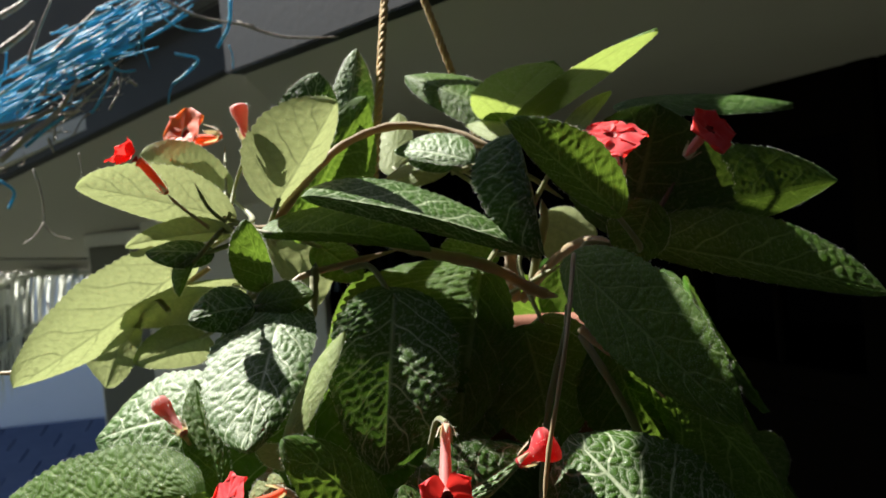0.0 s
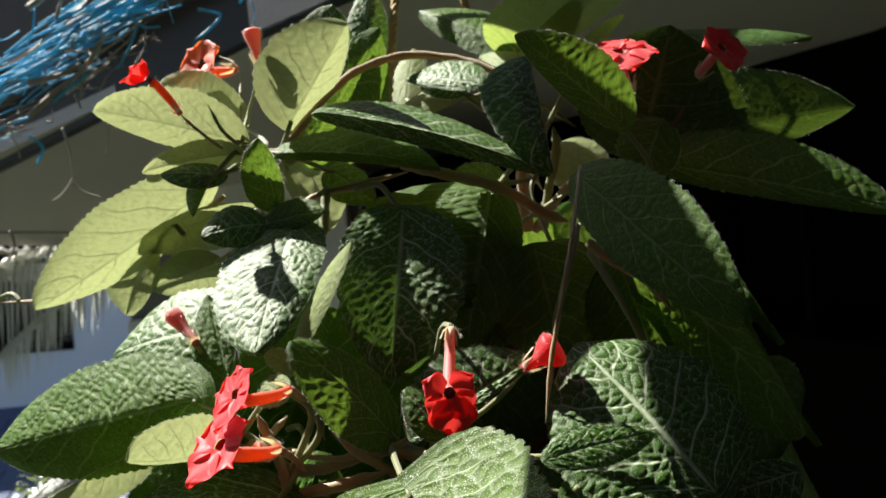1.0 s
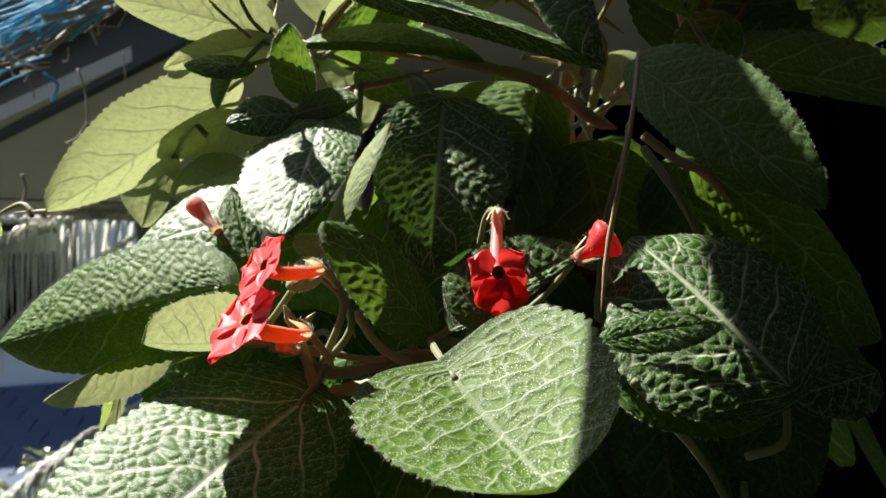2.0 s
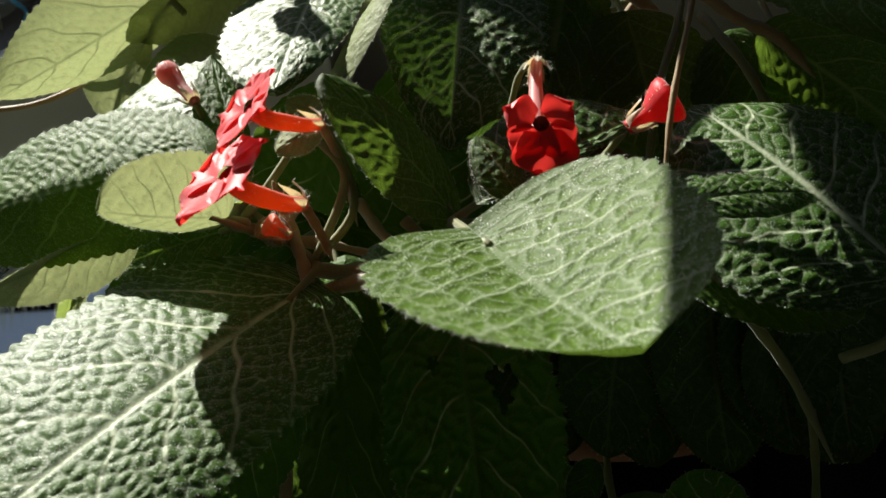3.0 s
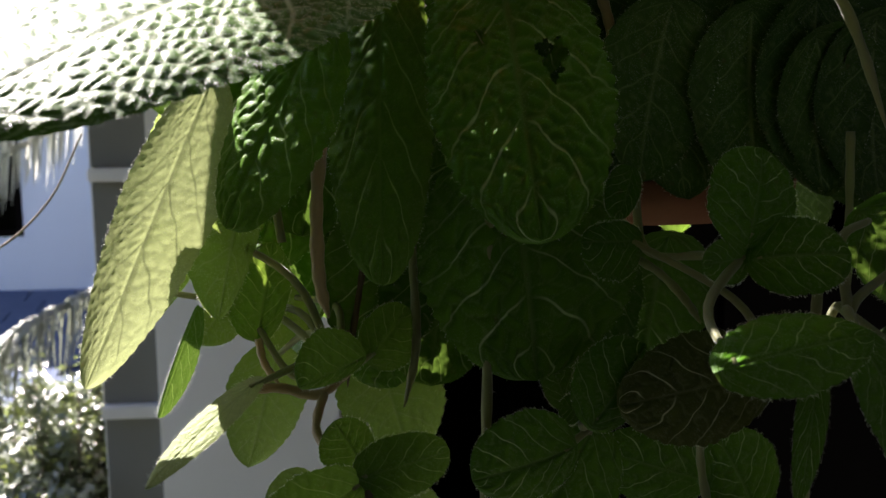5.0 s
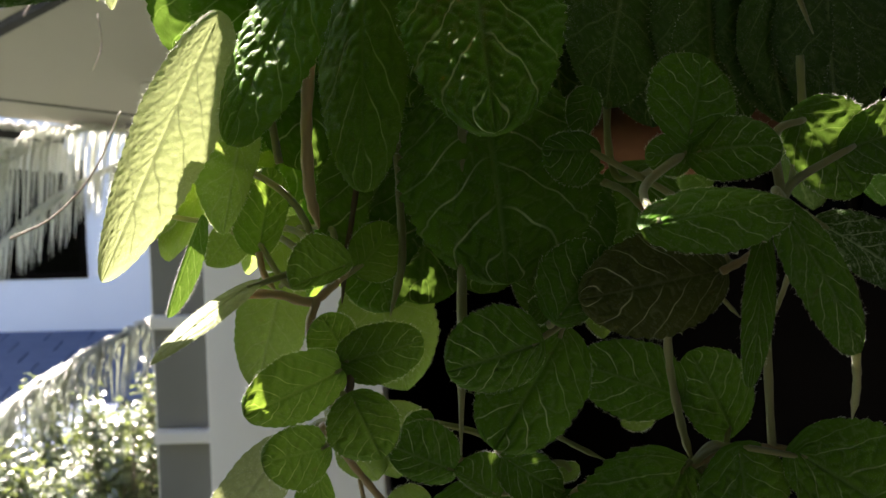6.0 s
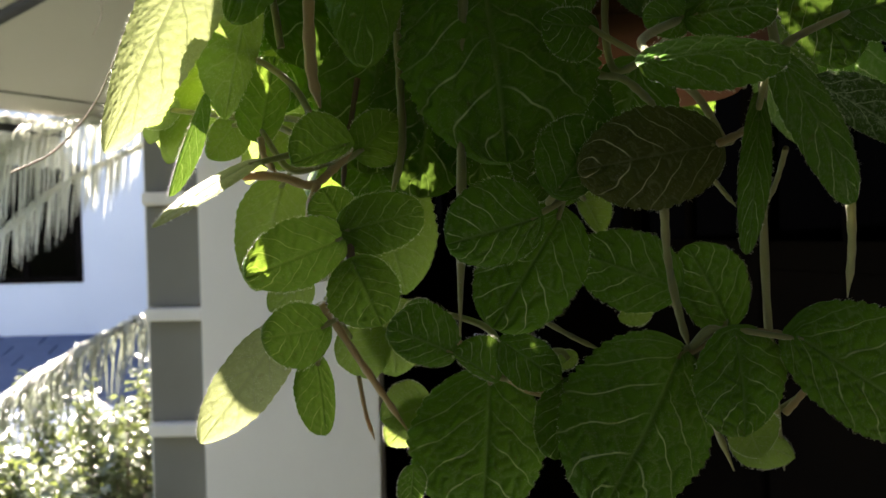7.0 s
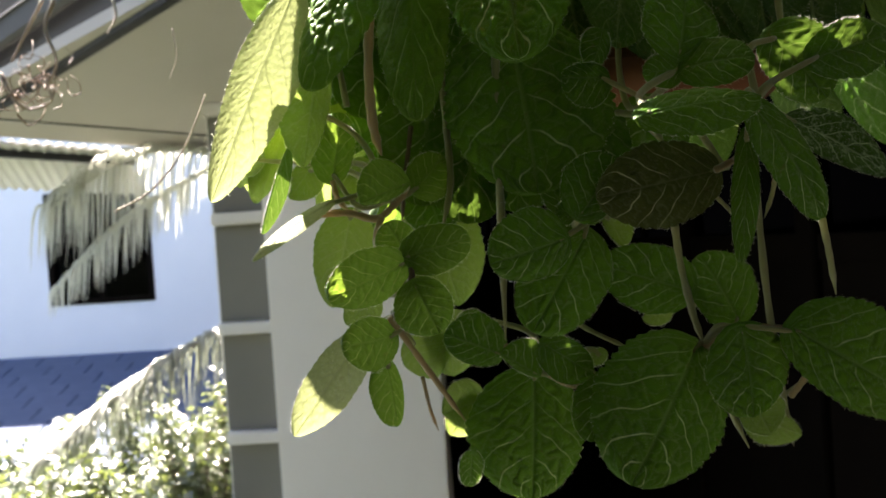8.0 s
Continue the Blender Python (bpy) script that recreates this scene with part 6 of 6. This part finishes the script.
leaf((-0.0445, 0.6801, 1.5760), (-0.0830, 0.7033, 1.4760), (-0.0486, 0.7246, 1.5260), (-0.0857, 0.6629, 1.5260), 0.05, LEAF)
leaf((-0.0643, 0.6093, 1.5814), (-0.1092, 0.6120, 1.4814), (-0.0886, 0.6468, 1.5314), (-0.0929, 0.5749, 1.5314), 0.05, LEAF_SHADE)
leaf((-0.0564, 0.5480, 1.5870), (-0.0988, 0.5329, 1.4870), (-0.0935, 0.5731, 1.5370), (-0.0693, 0.5052, 1.5370), 0.05, LEAF)
leaf((0.2272, 0.5550, 1.5583), (0.2707, 0.5434, 1.4483), (0.2436, 0.5134, 1.5033), (0.2621, 0.5830, 1.5033), 0.05, LEAF)
leaf((0.2303, 0.6289, 1.5586), (0.2747, 0.6364, 1.4486), (0.2624, 0.5978, 1.5036), (0.2505, 0.6688, 1.5036), 0.05, LEAF_SHADE)
leaf((0.2146, 0.6811, 1.5561), (0.2545, 0.7019, 1.4461), (0.2547, 0.6615, 1.5011), (0.2214, 0.7253, 1.5011), 0.05, LEAF)
leaf((0.1567, 0.7496, 1.5509), (0.1800, 0.7881, 1.4409), (0.2012, 0.7536, 1.4959), (0.1397, 0.7909, 1.4959), 0.05, LEAF)
leaf((0.1213, 0.7673, 1.5625), (0.1346, 0.8103, 1.4525), (0.1635, 0.7820, 1.5075), (0.0947, 0.8032, 1.5075), 0.05, LEAF_SHADE)
leaf((0.0503, 0.7728, 1.5607), (0.0432, 0.8173, 1.4507), (0.0817, 0.8047, 1.5057), (0.0106, 0.7934, 1.5057), 0.05, LEAF)
leaf((-0.0146, 0.7440, 1.5569), (-0.0401, 0.7810, 1.4469), (-0.0000, 0.7862, 1.5019), (-0.0592, 0.7453, 1.5019), 0.05, LEAF)
leaf((-0.0669, 0.6759, 1.5039), (-0.1075, 0.6954, 1.3939), (-0.0752, 0.7198, 1.4489), (-0.1064, 0.6549, 1.4489), 0.05, LEAF_SHADE)
leaf((-0.0804, 0.6285, 1.5041), (-0.1248, 0.6359, 1.3941), (-0.1007, 0.6684, 1.4491), (-0.1124, 0.5973, 1.4491), 0.05, LEAF)
leaf((-0.0759, 0.5500, 1.5055), (-0.1191, 0.5372, 1.3955), (-0.1116, 0.5770, 1.4505), (-0.0911, 0.5080, 1.4505), 0.05, LEAF)
leaf((-0.1267, 0.4790, 1.6114), (-0.1344, 0.4951, 1.5264), (-0.1646, 0.4966, 1.5759), (-0.0966, 0.4775, 1.5619), 0.05, LEAF_SHADE)
leaf((-0.0711, 0.5012, 1.5823), (-0.0917, 0.4945, 1.4973), (-0.1154, 0.5056, 1.5405), (-0.0474, 0.4901, 1.5392), 0.05, LEAF_SHADE)
leaf((-0.0163, 0.4918, 1.6029), (-0.0081, 0.5012, 1.5179), (-0.0462, 0.4854, 1.5681), (0.0218, 0.5075, 1.5527), 0.05, LEAF_SHADE)
leaf((-0.1194, 0.5485, 1.5155), (-0.1330, 0.5662, 1.4305), (-0.1602, 0.5544, 1.4679), (-0.0922, 0.5602, 1.4781), 0.05, LEAF_SHADE)
leaf((-0.0622, 0.4701, 1.6639), (-0.0868, 0.4653, 1.5789), (-0.1085, 0.4566, 1.6241), (-0.0405, 0.4788, 1.6187), 0.05, LEAF_SHADE)
leaf((-0.0085, 0.4586, 1.6234), (-0.0072, 0.4531, 1.5384), (-0.0418, 0.4609, 1.5873), (0.0262, 0.4508, 1.5744), 0.05, LEAF_SHADE)
leaf((-0.1029, 0.5178, 1.5392), (-0.1305, 0.5000, 1.4542), (-0.1507, 0.5168, 1.4938), (-0.0827, 0.5009, 1.4995), 0.05, LEAF_SHADE)
leaf((-0.0558, 0.5037, 1.5598), (-0.0758, 0.5236, 1.4748), (-0.0998, 0.5227, 1.5168), (-0.0318, 0.5045, 1.5178), 0.05, LEAF_SHADE)
leaf((0.0088, 0.4407, 1.6748), (-0.0021, 0.4303, 1.5898), (-0.0306, 0.4377, 1.6397), (0.0374, 0.4334, 1.6248), 0.05, LEAF_SHADE)
leaf((-0.1015, 0.4930, 1.5878), (-0.0982, 0.4929, 1.5028), (-0.1339, 0.5042, 1.5492), (-0.0659, 0.4817, 1.5414), 0.05, LEAF_SHADE)
leaf((-0.0465, 0.4843, 1.5896), (-0.0417, 0.4700, 1.5046), (-0.0781, 0.4879, 1.5403), (-0.0101, 0.4664, 1.5540), 0.05, LEAF_SHADE)
leaf((0.0145, 0.5154, 1.5581), (0.0205, 0.5216, 1.4731), (-0.0165, 0.5115, 1.5116), (0.0515, 0.5255, 1.5195), 0.05, LEAF_SHADE)
leaf((-0.0924, 0.4685, 1.6092), (-0.0875, 0.4845, 1.5242), (-0.1240, 0.4663, 1.5693), (-0.0560, 0.4867, 1.5641), 0.05, LEAF_SHADE)
leaf((-0.0334, 0.4718, 1.6328), (-0.0308, 0.4729, 1.5478), (-0.0661, 0.4686, 1.5874), (0.0019, 0.4761, 1.5933), 0.05, LEAF_SHADE)
leaf((0.0191, 0.4919, 1.6041), (-0.0080, 0.5107, 1.5191), (-0.0285, 0.4902, 1.5589), (0.0395, 0.5124, 1.5643), 0.05, LEAF_SHADE)
leaf((-0.0897, 0.5474, 1.5026), (-0.0809, 0.5541, 1.4176), (-0.1193, 0.5613, 1.4654), (-0.0513, 0.5402, 1.4547), 0.05, LEAF_SHADE)
leaf((-0.0255, 0.4461, 1.6699), (-0.0184, 0.4348, 1.5849), (-0.0559, 0.4524, 1.6207), (0.0121, 0.4286, 1.6342), 0.05, LEAF_SHADE)
leaf((0.0242, 0.4686, 1.6223), (0.0266, 0.4799, 1.5373), (-0.0086, 0.4652, 1.5790), (0.0594, 0.4833, 1.5806), 0.05, LEAF_SHADE)
leaf((-0.0715, 0.5142, 1.5484), (-0.0883, 0.5299, 1.4634), (-0.1139, 0.5155, 1.5064), (-0.0459, 0.5286, 1.5055), 0.05, LEAF_SHADE)
leaf((-0.0186, 0.5033, 1.5507), (-0.0249, 0.5028, 1.4657), (-0.0557, 0.4943, 1.5065), (0.0123, 0.5118, 1.5099), 0.05, LEAF_SHADE)
leaf((-0.1350, 0.4520, 1.6000), (-0.1470, 0.4580, 1.5250), (-0.1720, 0.4490, 1.5565), (-0.1100, 0.4610, 1.5685), 0.05, LEAF_SHADE)
leaf((-0.1100, 0.4450, 1.5850), (-0.1220, 0.4510, 1.5100), (-0.1470, 0.4420, 1.5415), (-0.0850, 0.4540, 1.5535), 0.05, LEAF_SHADE)
leaf((-0.0850, 0.4500, 1.5950), (-0.0970, 0.4560, 1.5200), (-0.1220, 0.4470, 1.5515), (-0.0600, 0.4590, 1.5635), 0.05, LEAF_SHADE)
leaf((-0.0600, 0.4550, 1.6000), (-0.0720, 0.4610, 1.5250), (-0.0970, 0.4520, 1.5565), (-0.0350, 0.4640, 1.5685), 0.05, LEAF_SHADE)
leaf((-0.1200, 0.4700, 1.5600), (-0.1320, 0.4760, 1.4850), (-0.1570, 0.4670, 1.5165), (-0.0950, 0.4790, 1.5285), 0.05, LEAF_SHADE)
leaf((-0.0900, 0.4680, 1.5500), (-0.1020, 0.4740, 1.4750), (-0.1270, 0.4650, 1.5065), (-0.0650, 0.4770, 1.5185), 0.05, LEAF_SHADE)
leaf((-0.0300, 0.4500, 1.5900), (-0.0420, 0.4560, 1.5150), (-0.0670, 0.4470, 1.5465), (-0.0050, 0.4590, 1.5585), 0.05, LEAF_SHADE)
leaf((-0.0350, 0.4550, 1.4780), (-0.0450, 0.4590, 1.4080), (-0.0690, 0.4520, 1.4370), (-0.0110, 0.4620, 1.4490), 0.05, LEAF_SHADE)
leaf((-0.0050, 0.4600, 1.4820), (-0.0150, 0.4640, 1.4120), (-0.0390, 0.4570, 1.4410), (0.0190, 0.4670, 1.4530), 0.05, LEAF_SHADE)
leaf((0.0300, 0.4550, 1.4720), (0.0200, 0.4590, 1.4020), (-0.0040, 0.4520, 1.4310), (0.0540, 0.4620, 1.4430), 0.05, LEAF_SHADE)
leaf((0.0650, 0.4620, 1.4720), (0.0550, 0.4660, 1.4020), (0.0310, 0.4590, 1.4310), (0.0890, 0.4690, 1.4430), 0.05, LEAF_SHADE)
leaf((-0.0600, 0.4520, 1.4900), (-0.0700, 0.4560, 1.4200), (-0.0940, 0.4490, 1.4490), (-0.0360, 0.4590, 1.4610), 0.05, LEAF_SHADE)
# leaves added before the pot, in the shade-dark copy of the skin
leaf((0.0475, 0.4534, 1.6259), (0.0262, 0.4787, 1.5583), (0.0092, 0.4625, 1.5968), (0.0646, 0.4695, 1.5874), 0.05, LEAF_SHADED)
leaf((0.0848, 0.4558, 1.6101), (0.0979, 0.4557, 1.5503), (0.0698, 0.4512, 1.5734), (0.1129, 0.4603, 1.5869), 0.05, LEAF_SHADED)
leaf((0.0946, 0.4517, 1.6157), (0.1095, 0.4869, 1.5379), (0.0714, 0.4659, 1.5662), (0.1327, 0.4728, 1.5873), 0.05, LEAF_SHADED)
leaf((0.1383, 0.4578, 1.6133), (0.1276, 0.4582, 1.5376), (0.1048, 0.4524, 1.5769), (0.1611, 0.4636, 1.5740), 0.05, LEAF_SHADED)
leaf((0.1635, 0.4621, 1.6236), (0.1550, 0.4862, 1.5621), (0.1343, 0.4712, 1.5928), (0.1841, 0.4771, 1.5929), 0.05, LEAF_SHADED)
leaf((0.0582, 0.4419, 1.5718), (0.0447, 0.4402, 1.4982), (0.0240, 0.4354, 1.5377), (0.0789, 0.4466, 1.5323), 0.05, LEAF_SHADED)
leaf((0.0883, 0.4505, 1.5757), (0.0688, 0.4582, 1.5150), (0.0552, 0.4502, 1.5501), (0.1019, 0.4585, 1.5406), 0.05, LEAF_SHADED)
leaf((0.1252, 0.4501, 1.5591), (0.1610, 0.4603, 1.4841), (0.1167, 0.4498, 1.5052), (0.1695, 0.4606, 1.5379), 0.05, LEAF_SHADED)
leaf((0.1479, 0.4572, 1.5592), (0.1869, 0.4814, 1.5170), (0.1527, 0.4667, 1.5200), (0.1821, 0.4719, 1.5562), 0.05, LEAF_SHADED)
leaf((0.1934, 0.4823, 1.6051), (0.2098, 0.5121, 1.5367), (0.1750, 0.4940, 1.5604), (0.2282, 0.5004, 1.5814), 0.05, LEAF_SHADED)
leaf((0.0196, 0.4561, 1.5768), (0.0099, 0.4684, 1.5122), (-0.0099, 0.4583, 1.5452), (0.0394, 0.4662, 1.5438), 0.05, LEAF_SHADED)
leaf((0.0600, 0.4450, 1.5750), (0.0680, 0.4490, 1.4900), (0.0330, 0.4410, 1.5265), (0.0950, 0.4530, 1.5385), 0.05, LEAF_SHADED)
leaf((0.0950, 0.4470, 1.5700), (0.1030, 0.4510, 1.4850), (0.0680, 0.4430, 1.5215), (0.1300, 0.4550, 1.5335), 0.05, LEAF_SHADED)
leaf((0.1250, 0.4500, 1.5750), (0.1330, 0.4540, 1.4900), (0.0980, 0.4460, 1.5265), (0.1600, 0.4580, 1.5385), 0.05, LEAF_SHADED)
leaf((0.1550, 0.4550, 1.5680), (0.1630, 0.4590, 1.4830), (0.1280, 0.4510, 1.5195), (0.1900, 0.4630, 1.5315), 0.05, LEAF_SHADED)
leaf((0.0200, 0.4520, 1.5800), (0.0280, 0.4560, 1.4950), (-0.0070, 0.4480, 1.5315), (0.0550, 0.4600, 1.5435), 0.05, LEAF_SHADED)
DETAIL = 1.0
leaf((0.0638, 0.4475, 1.6876), (0.0724, 0.4330, 1.6239), (0.1006, 0.4385, 1.6530), (0.0356, 0.4381, 1.6599), 0.03, LEAF)
leaf((0.1083, 0.4428, 1.6760), (0.1234, 0.4299, 1.6101), (0.1406, 0.4361, 1.6432), (0.0881, 0.4348, 1.6429), 0.03, LEAF)
leaf((0.0402, 0.4520, 1.6941), (0.0267, 0.4357, 1.6311), (0.0600, 0.4407, 1.6568), (0.0120, 0.4395, 1.6651), 0.03, LEAF)
leaf((-0.0871, 0.5306, 1.5225), (-0.0928, 0.5358, 1.4500), (-0.0623, 0.5378, 1.4842), (-0.1140, 0.5296, 1.4839), 0.03, LEAF_SOFT)
leaf((-0.0705, 0.4687, 1.4376), (-0.0603, 0.4744, 1.4026), (-0.0448, 0.4773, 1.4233), (-0.0828, 0.4666, 1.4178), 0.03, LEAF_SHADE)
leaf((-0.0612, 0.4701, 1.3556), (-0.0594, 0.4736, 1.3164), (-0.0393, 0.4754, 1.3326), (-0.0782, 0.4689, 1.3373), 0.03, LEAF_SOFT)


# ---- the tangle at the eave: blue net cord and dry twigs ----
def blue_net():
    rng = np.random.default_rng(21)
    ob = empty("blue_net", (-0.36, 0.99, 1.95), "torn tangle of blue plastic net cord in the sun", "net")
    for i in range(120):
        t = rng.uniform(0, 1)
        p = np.array((-0.50, 0.99, 1.895)) * (1 - t) + np.array((-0.26, 0.97, 2.02)) * t + rng.normal(0, 1, 3) * (0.012, 0.02, 0.012 + 0.012 * (1 - t))
        d = np.array((0.88, 0, 0.36)) + rng.normal(0, 0.07 if i % 7 else 0.45, 3)
        ln = rng.uniform(0.05, 0.15) if i % 7 else rng.uniform(0.015, 0.05)
        line = spline([p - d * ln / 2, p + rng.normal(0, 0.0035, 3), p + d * ln / 2], 5)
        add("cord", mesh_of("cord", *tube_data(line - p, [rng.uniform(0.0008, 0.0016)], 6), [NET]), ob, tuple(p))
    return ob


NET_TANGLE = blue_net()
TWIGS = empty("twig_tangle", (-0.30, 0.97, 1.97), "dry grey-brown twigs caught in the torn net at the gutter", "twigs")


def net_thread(points, thick=0.0014):
    line = spline(points, 8)
    return add("thread", mesh_of("thread", *tube_data(line - line[0], [thick, thick * 0.8], 6), [NET]), NET_TANGLE, tuple(line[0]))


def twig_litter():
    """Short pale bits of twig caught under the net."""
    rng = np.random.default_rng(33)
    for i in range(60):
        t = rng.uniform(0, 1)
        p = np.array((-0.49, 0.975, 1.845)) * (1 - t) + np.array((-0.30, 0.965, 1.955)) * t + rng.normal(0, 1, 3) * (0.02, 0.012, 0.018)
        d = np.array((0.75, 0, 0.40)) + rng.normal(0, 0.5, 3)
        ln = rng.uniform(0.008, 0.05)
        line = spline([p - d * ln / 2, p + rng.normal(0, 0.004, 3), p + d * ln / 2], 4)
        add("twig", mesh_of("twig", *tube_data(line - p, [rng.uniform(0.0007, 0.0018), 0.0005], 5), [TWIG]), TWIGS, tuple(p))


twig_litter()


def twig_nest():
    """A brown knot of fine dry stalks hanging at the gutter."""
    rng = np.random.default_rng(34)
    for i in range(46):
        p = np.array((-0.625, 1.04, 1.640)) + rng.normal(0, 1, 3) * (0.022, 0.012, 0.016)
        turn = rng.uniform(0, 2 * math.pi)
        r = rng.uniform(0.006, 0.020)
        ring = [p + r * np.array((math.cos(turn + k), 0.4 * math.sin(2.3 * k), math.sin(turn + k))) for k in np.linspace(0, rng.uniform(1.2, 3.6), 5)]
        line = spline(ring, 4)
        add("twig", mesh_of("twig", *tube_data(line - line[0], [rng.uniform(0.0007, 0.0014), 0.0005], 5), [TWIG_BROWN if i % 4 else TWIG]), TWIGS, tuple(line[0]))


twig_nest()


def dry_twig(points, thick=0.0025):
    line = spline(points, 8)
    return add("twig", mesh_of("twig", *tube_data(line - line[0], [thick, thick * 0.5], 6), [TWIG]), TWIGS, tuple(line[0]))


net_thread([(-0.2475, 0.9535, 2.0275), (-0.2311, 0.9517, 2.0007), (-0.2007, 0.9498, 1.9883), (-0.1719, 0.9484, 1.9919)], 0.0014)
net_thread([(-0.1610, 0.9487, 2.0194), (-0.1656, 0.9480, 1.9914), (-0.1805, 0.9480, 1.9674)], 0.0022)
net_thread([(-0.2281, 0.9505, 1.9656), (-0.2037, 0.9489, 1.9569), (-0.2177, 0.9492, 1.9424), (-0.2346, 0.9497, 1.9313)], 0.0018)
net_thread([(-0.2346, 0.9497, 1.9313), (-0.2386, 0.9496, 1.9222), (-0.2410, 0.9494, 1.9098)], 0.0010)
net_thread([(-0.3285, 0.9539, 1.9085), (-0.3216, 0.9537, 1.9142), (-0.3067, 0.9537, 1.9381), (-0.2986, 0.9539, 1.9563)], 0.0016)
net_thread([(-0.3099, 0.9549, 1.9701), (-0.2926, 0.9534, 1.9526), (-0.2738, 0.9524, 1.9508)], 0.0018)
net_thread([(-0.4042, 0.9569, 1.8776), (-0.3804, 0.9561, 1.8943), (-0.3590, 0.9554, 1.9063)], 0.0022)
net_thread([(-0.4360, 0.9574, 1.8425), (-0.4215, 0.9562, 1.8285), (-0.4295, 0.9560, 1.8103)], 0.0020)
net_thread([(-0.2601, 0.9541, 2.0287), (-0.2599, 0.9531, 1.9970), (-0.2723, 0.9528, 1.9665)], 0.0010)
net_thread([(-0.1677, 0.9474, 1.9694), (-0.1645, 0.9469, 1.9564), (-0.1658, 0.9465, 1.9426)], 0.0008)
net_thread([(-0.2507, 0.9536, 2.0278), (-0.2637, 0.9531, 1.9910), (-0.2578, 0.9516, 1.9525)], 0.0007)
dry_twig([(-0.2350, 0.9528, 2.0264), (-0.2051, 0.9506, 2.0077), (-0.1684, 0.9483, 1.9948), (-0.1374, 0.9465, 1.9887)], 0.0022)
dry_twig([(-0.1559, 0.9476, 1.9936), (-0.1072, 0.9444, 1.9732), (-0.0446, 0.9409, 1.9667)], 0.0022)
dry_twig([(-0.4303, 0.9590, 1.9022), (-0.3918, 0.9572, 1.9081), (-0.3686, 0.9563, 1.9186)], 0.0045)
dry_twig([(-0.4339, 0.9580, 1.8645), (-0.3998, 0.9570, 1.8898), (-0.3661, 0.9560, 1.9120), (-0.3374, 0.9556, 1.9473)], 0.0040)
dry_twig([(-0.4222, 0.9613, 1.9869), (-0.3953, 0.9604, 2.0034), (-0.3816, 0.9600, 2.0148)], 0.0045)
dry_twig([(-0.4186, 0.9623, 2.0246), (-0.3921, 0.9613, 2.0379), (-0.3780, 0.9610, 2.0524)], 0.0040)
dry_twig([(-0.3921, 0.9592, 1.9714), (-0.3759, 0.9595, 2.0079), (-0.3604, 0.9597, 2.0381)], 0.0025)
dry_twig([(-0.3664, 0.9580, 1.9753), (-0.3389, 0.9573, 1.9981), (-0.3114, 0.9566, 2.0209)], 0.0040)
dry_twig([(-0.4454, 1.0012, 1.9447), (-0.3965, 0.9996, 1.9732), (-0.3208, 0.9967, 2.0057), (-0.2660, 0.9945, 2.0270)], 0.0028)
dry_twig([(-0.3782, 0.9557, 1.8846), (-0.3734, 0.9550, 1.8683)], 0.0022)
dry_twig([(-0.4270, 1.0276, 1.8592), (-0.4201, 1.0261, 1.8245), (-0.4213, 1.0251, 1.7906)], 0.0016)
dry_twig([(-0.4210, 1.0252, 1.7940), (-0.4348, 1.0254, 1.7782), (-0.4490, 1.0260, 1.7714)], 0.0012)
dry_twig([(-0.4210, 1.0252, 1.7940), (-0.4108, 1.0242, 1.7794), (-0.3879, 1.0227, 1.7704)], 0.0012)
dry_twig([(-0.3712, 1.0252, 1.8744), (-0.3710, 1.0241, 1.8404), (-0.3777, 1.0238, 1.8205)], 0.0010)
dry_twig([(-0.4222, 1.0312, 1.9813), (-0.3911, 1.0286, 1.9512), (-0.3660, 1.0266, 1.9284)], 0.0022)
dry_twig([(-0.5919, 1.0419, 1.7460), (-0.6055, 1.0403, 1.7095), (-0.5936, 1.0403, 1.6639), (-0.6109, 1.0385, 1.6276)], 0.0035)
dry_twig([(-0.6067, 1.0409, 1.7470), (-0.6277, 1.0388, 1.7110), (-0.6530, 1.0363, 1.6679)], 0.0030)
dry_twig([(-0.6688, 1.0349, 1.6540), (-0.6421, 1.0360, 1.6073), (-0.6044, 1.0386, 1.6123), (-0.6099, 1.0388, 1.6425)], 0.0030)
dry_twig([(-0.5139, 1.0472, 1.7407), (-0.5117, 1.0470, 1.7181), (-0.5243, 1.0457, 1.6965)], 0.0022)
dry_twig([(-0.4384, 1.0517, 1.6982), (-0.4356, 1.0512, 1.6606), (-0.4465, 1.0499, 1.6315)], 0.0010)
dry_twig([(-0.3567, 0.6730, 1.4410), (-0.3229, 0.6735, 1.4575), (-0.2846, 0.6545, 1.4882), (-0.2559, 0.6358, 1.5286)], 0.0012)
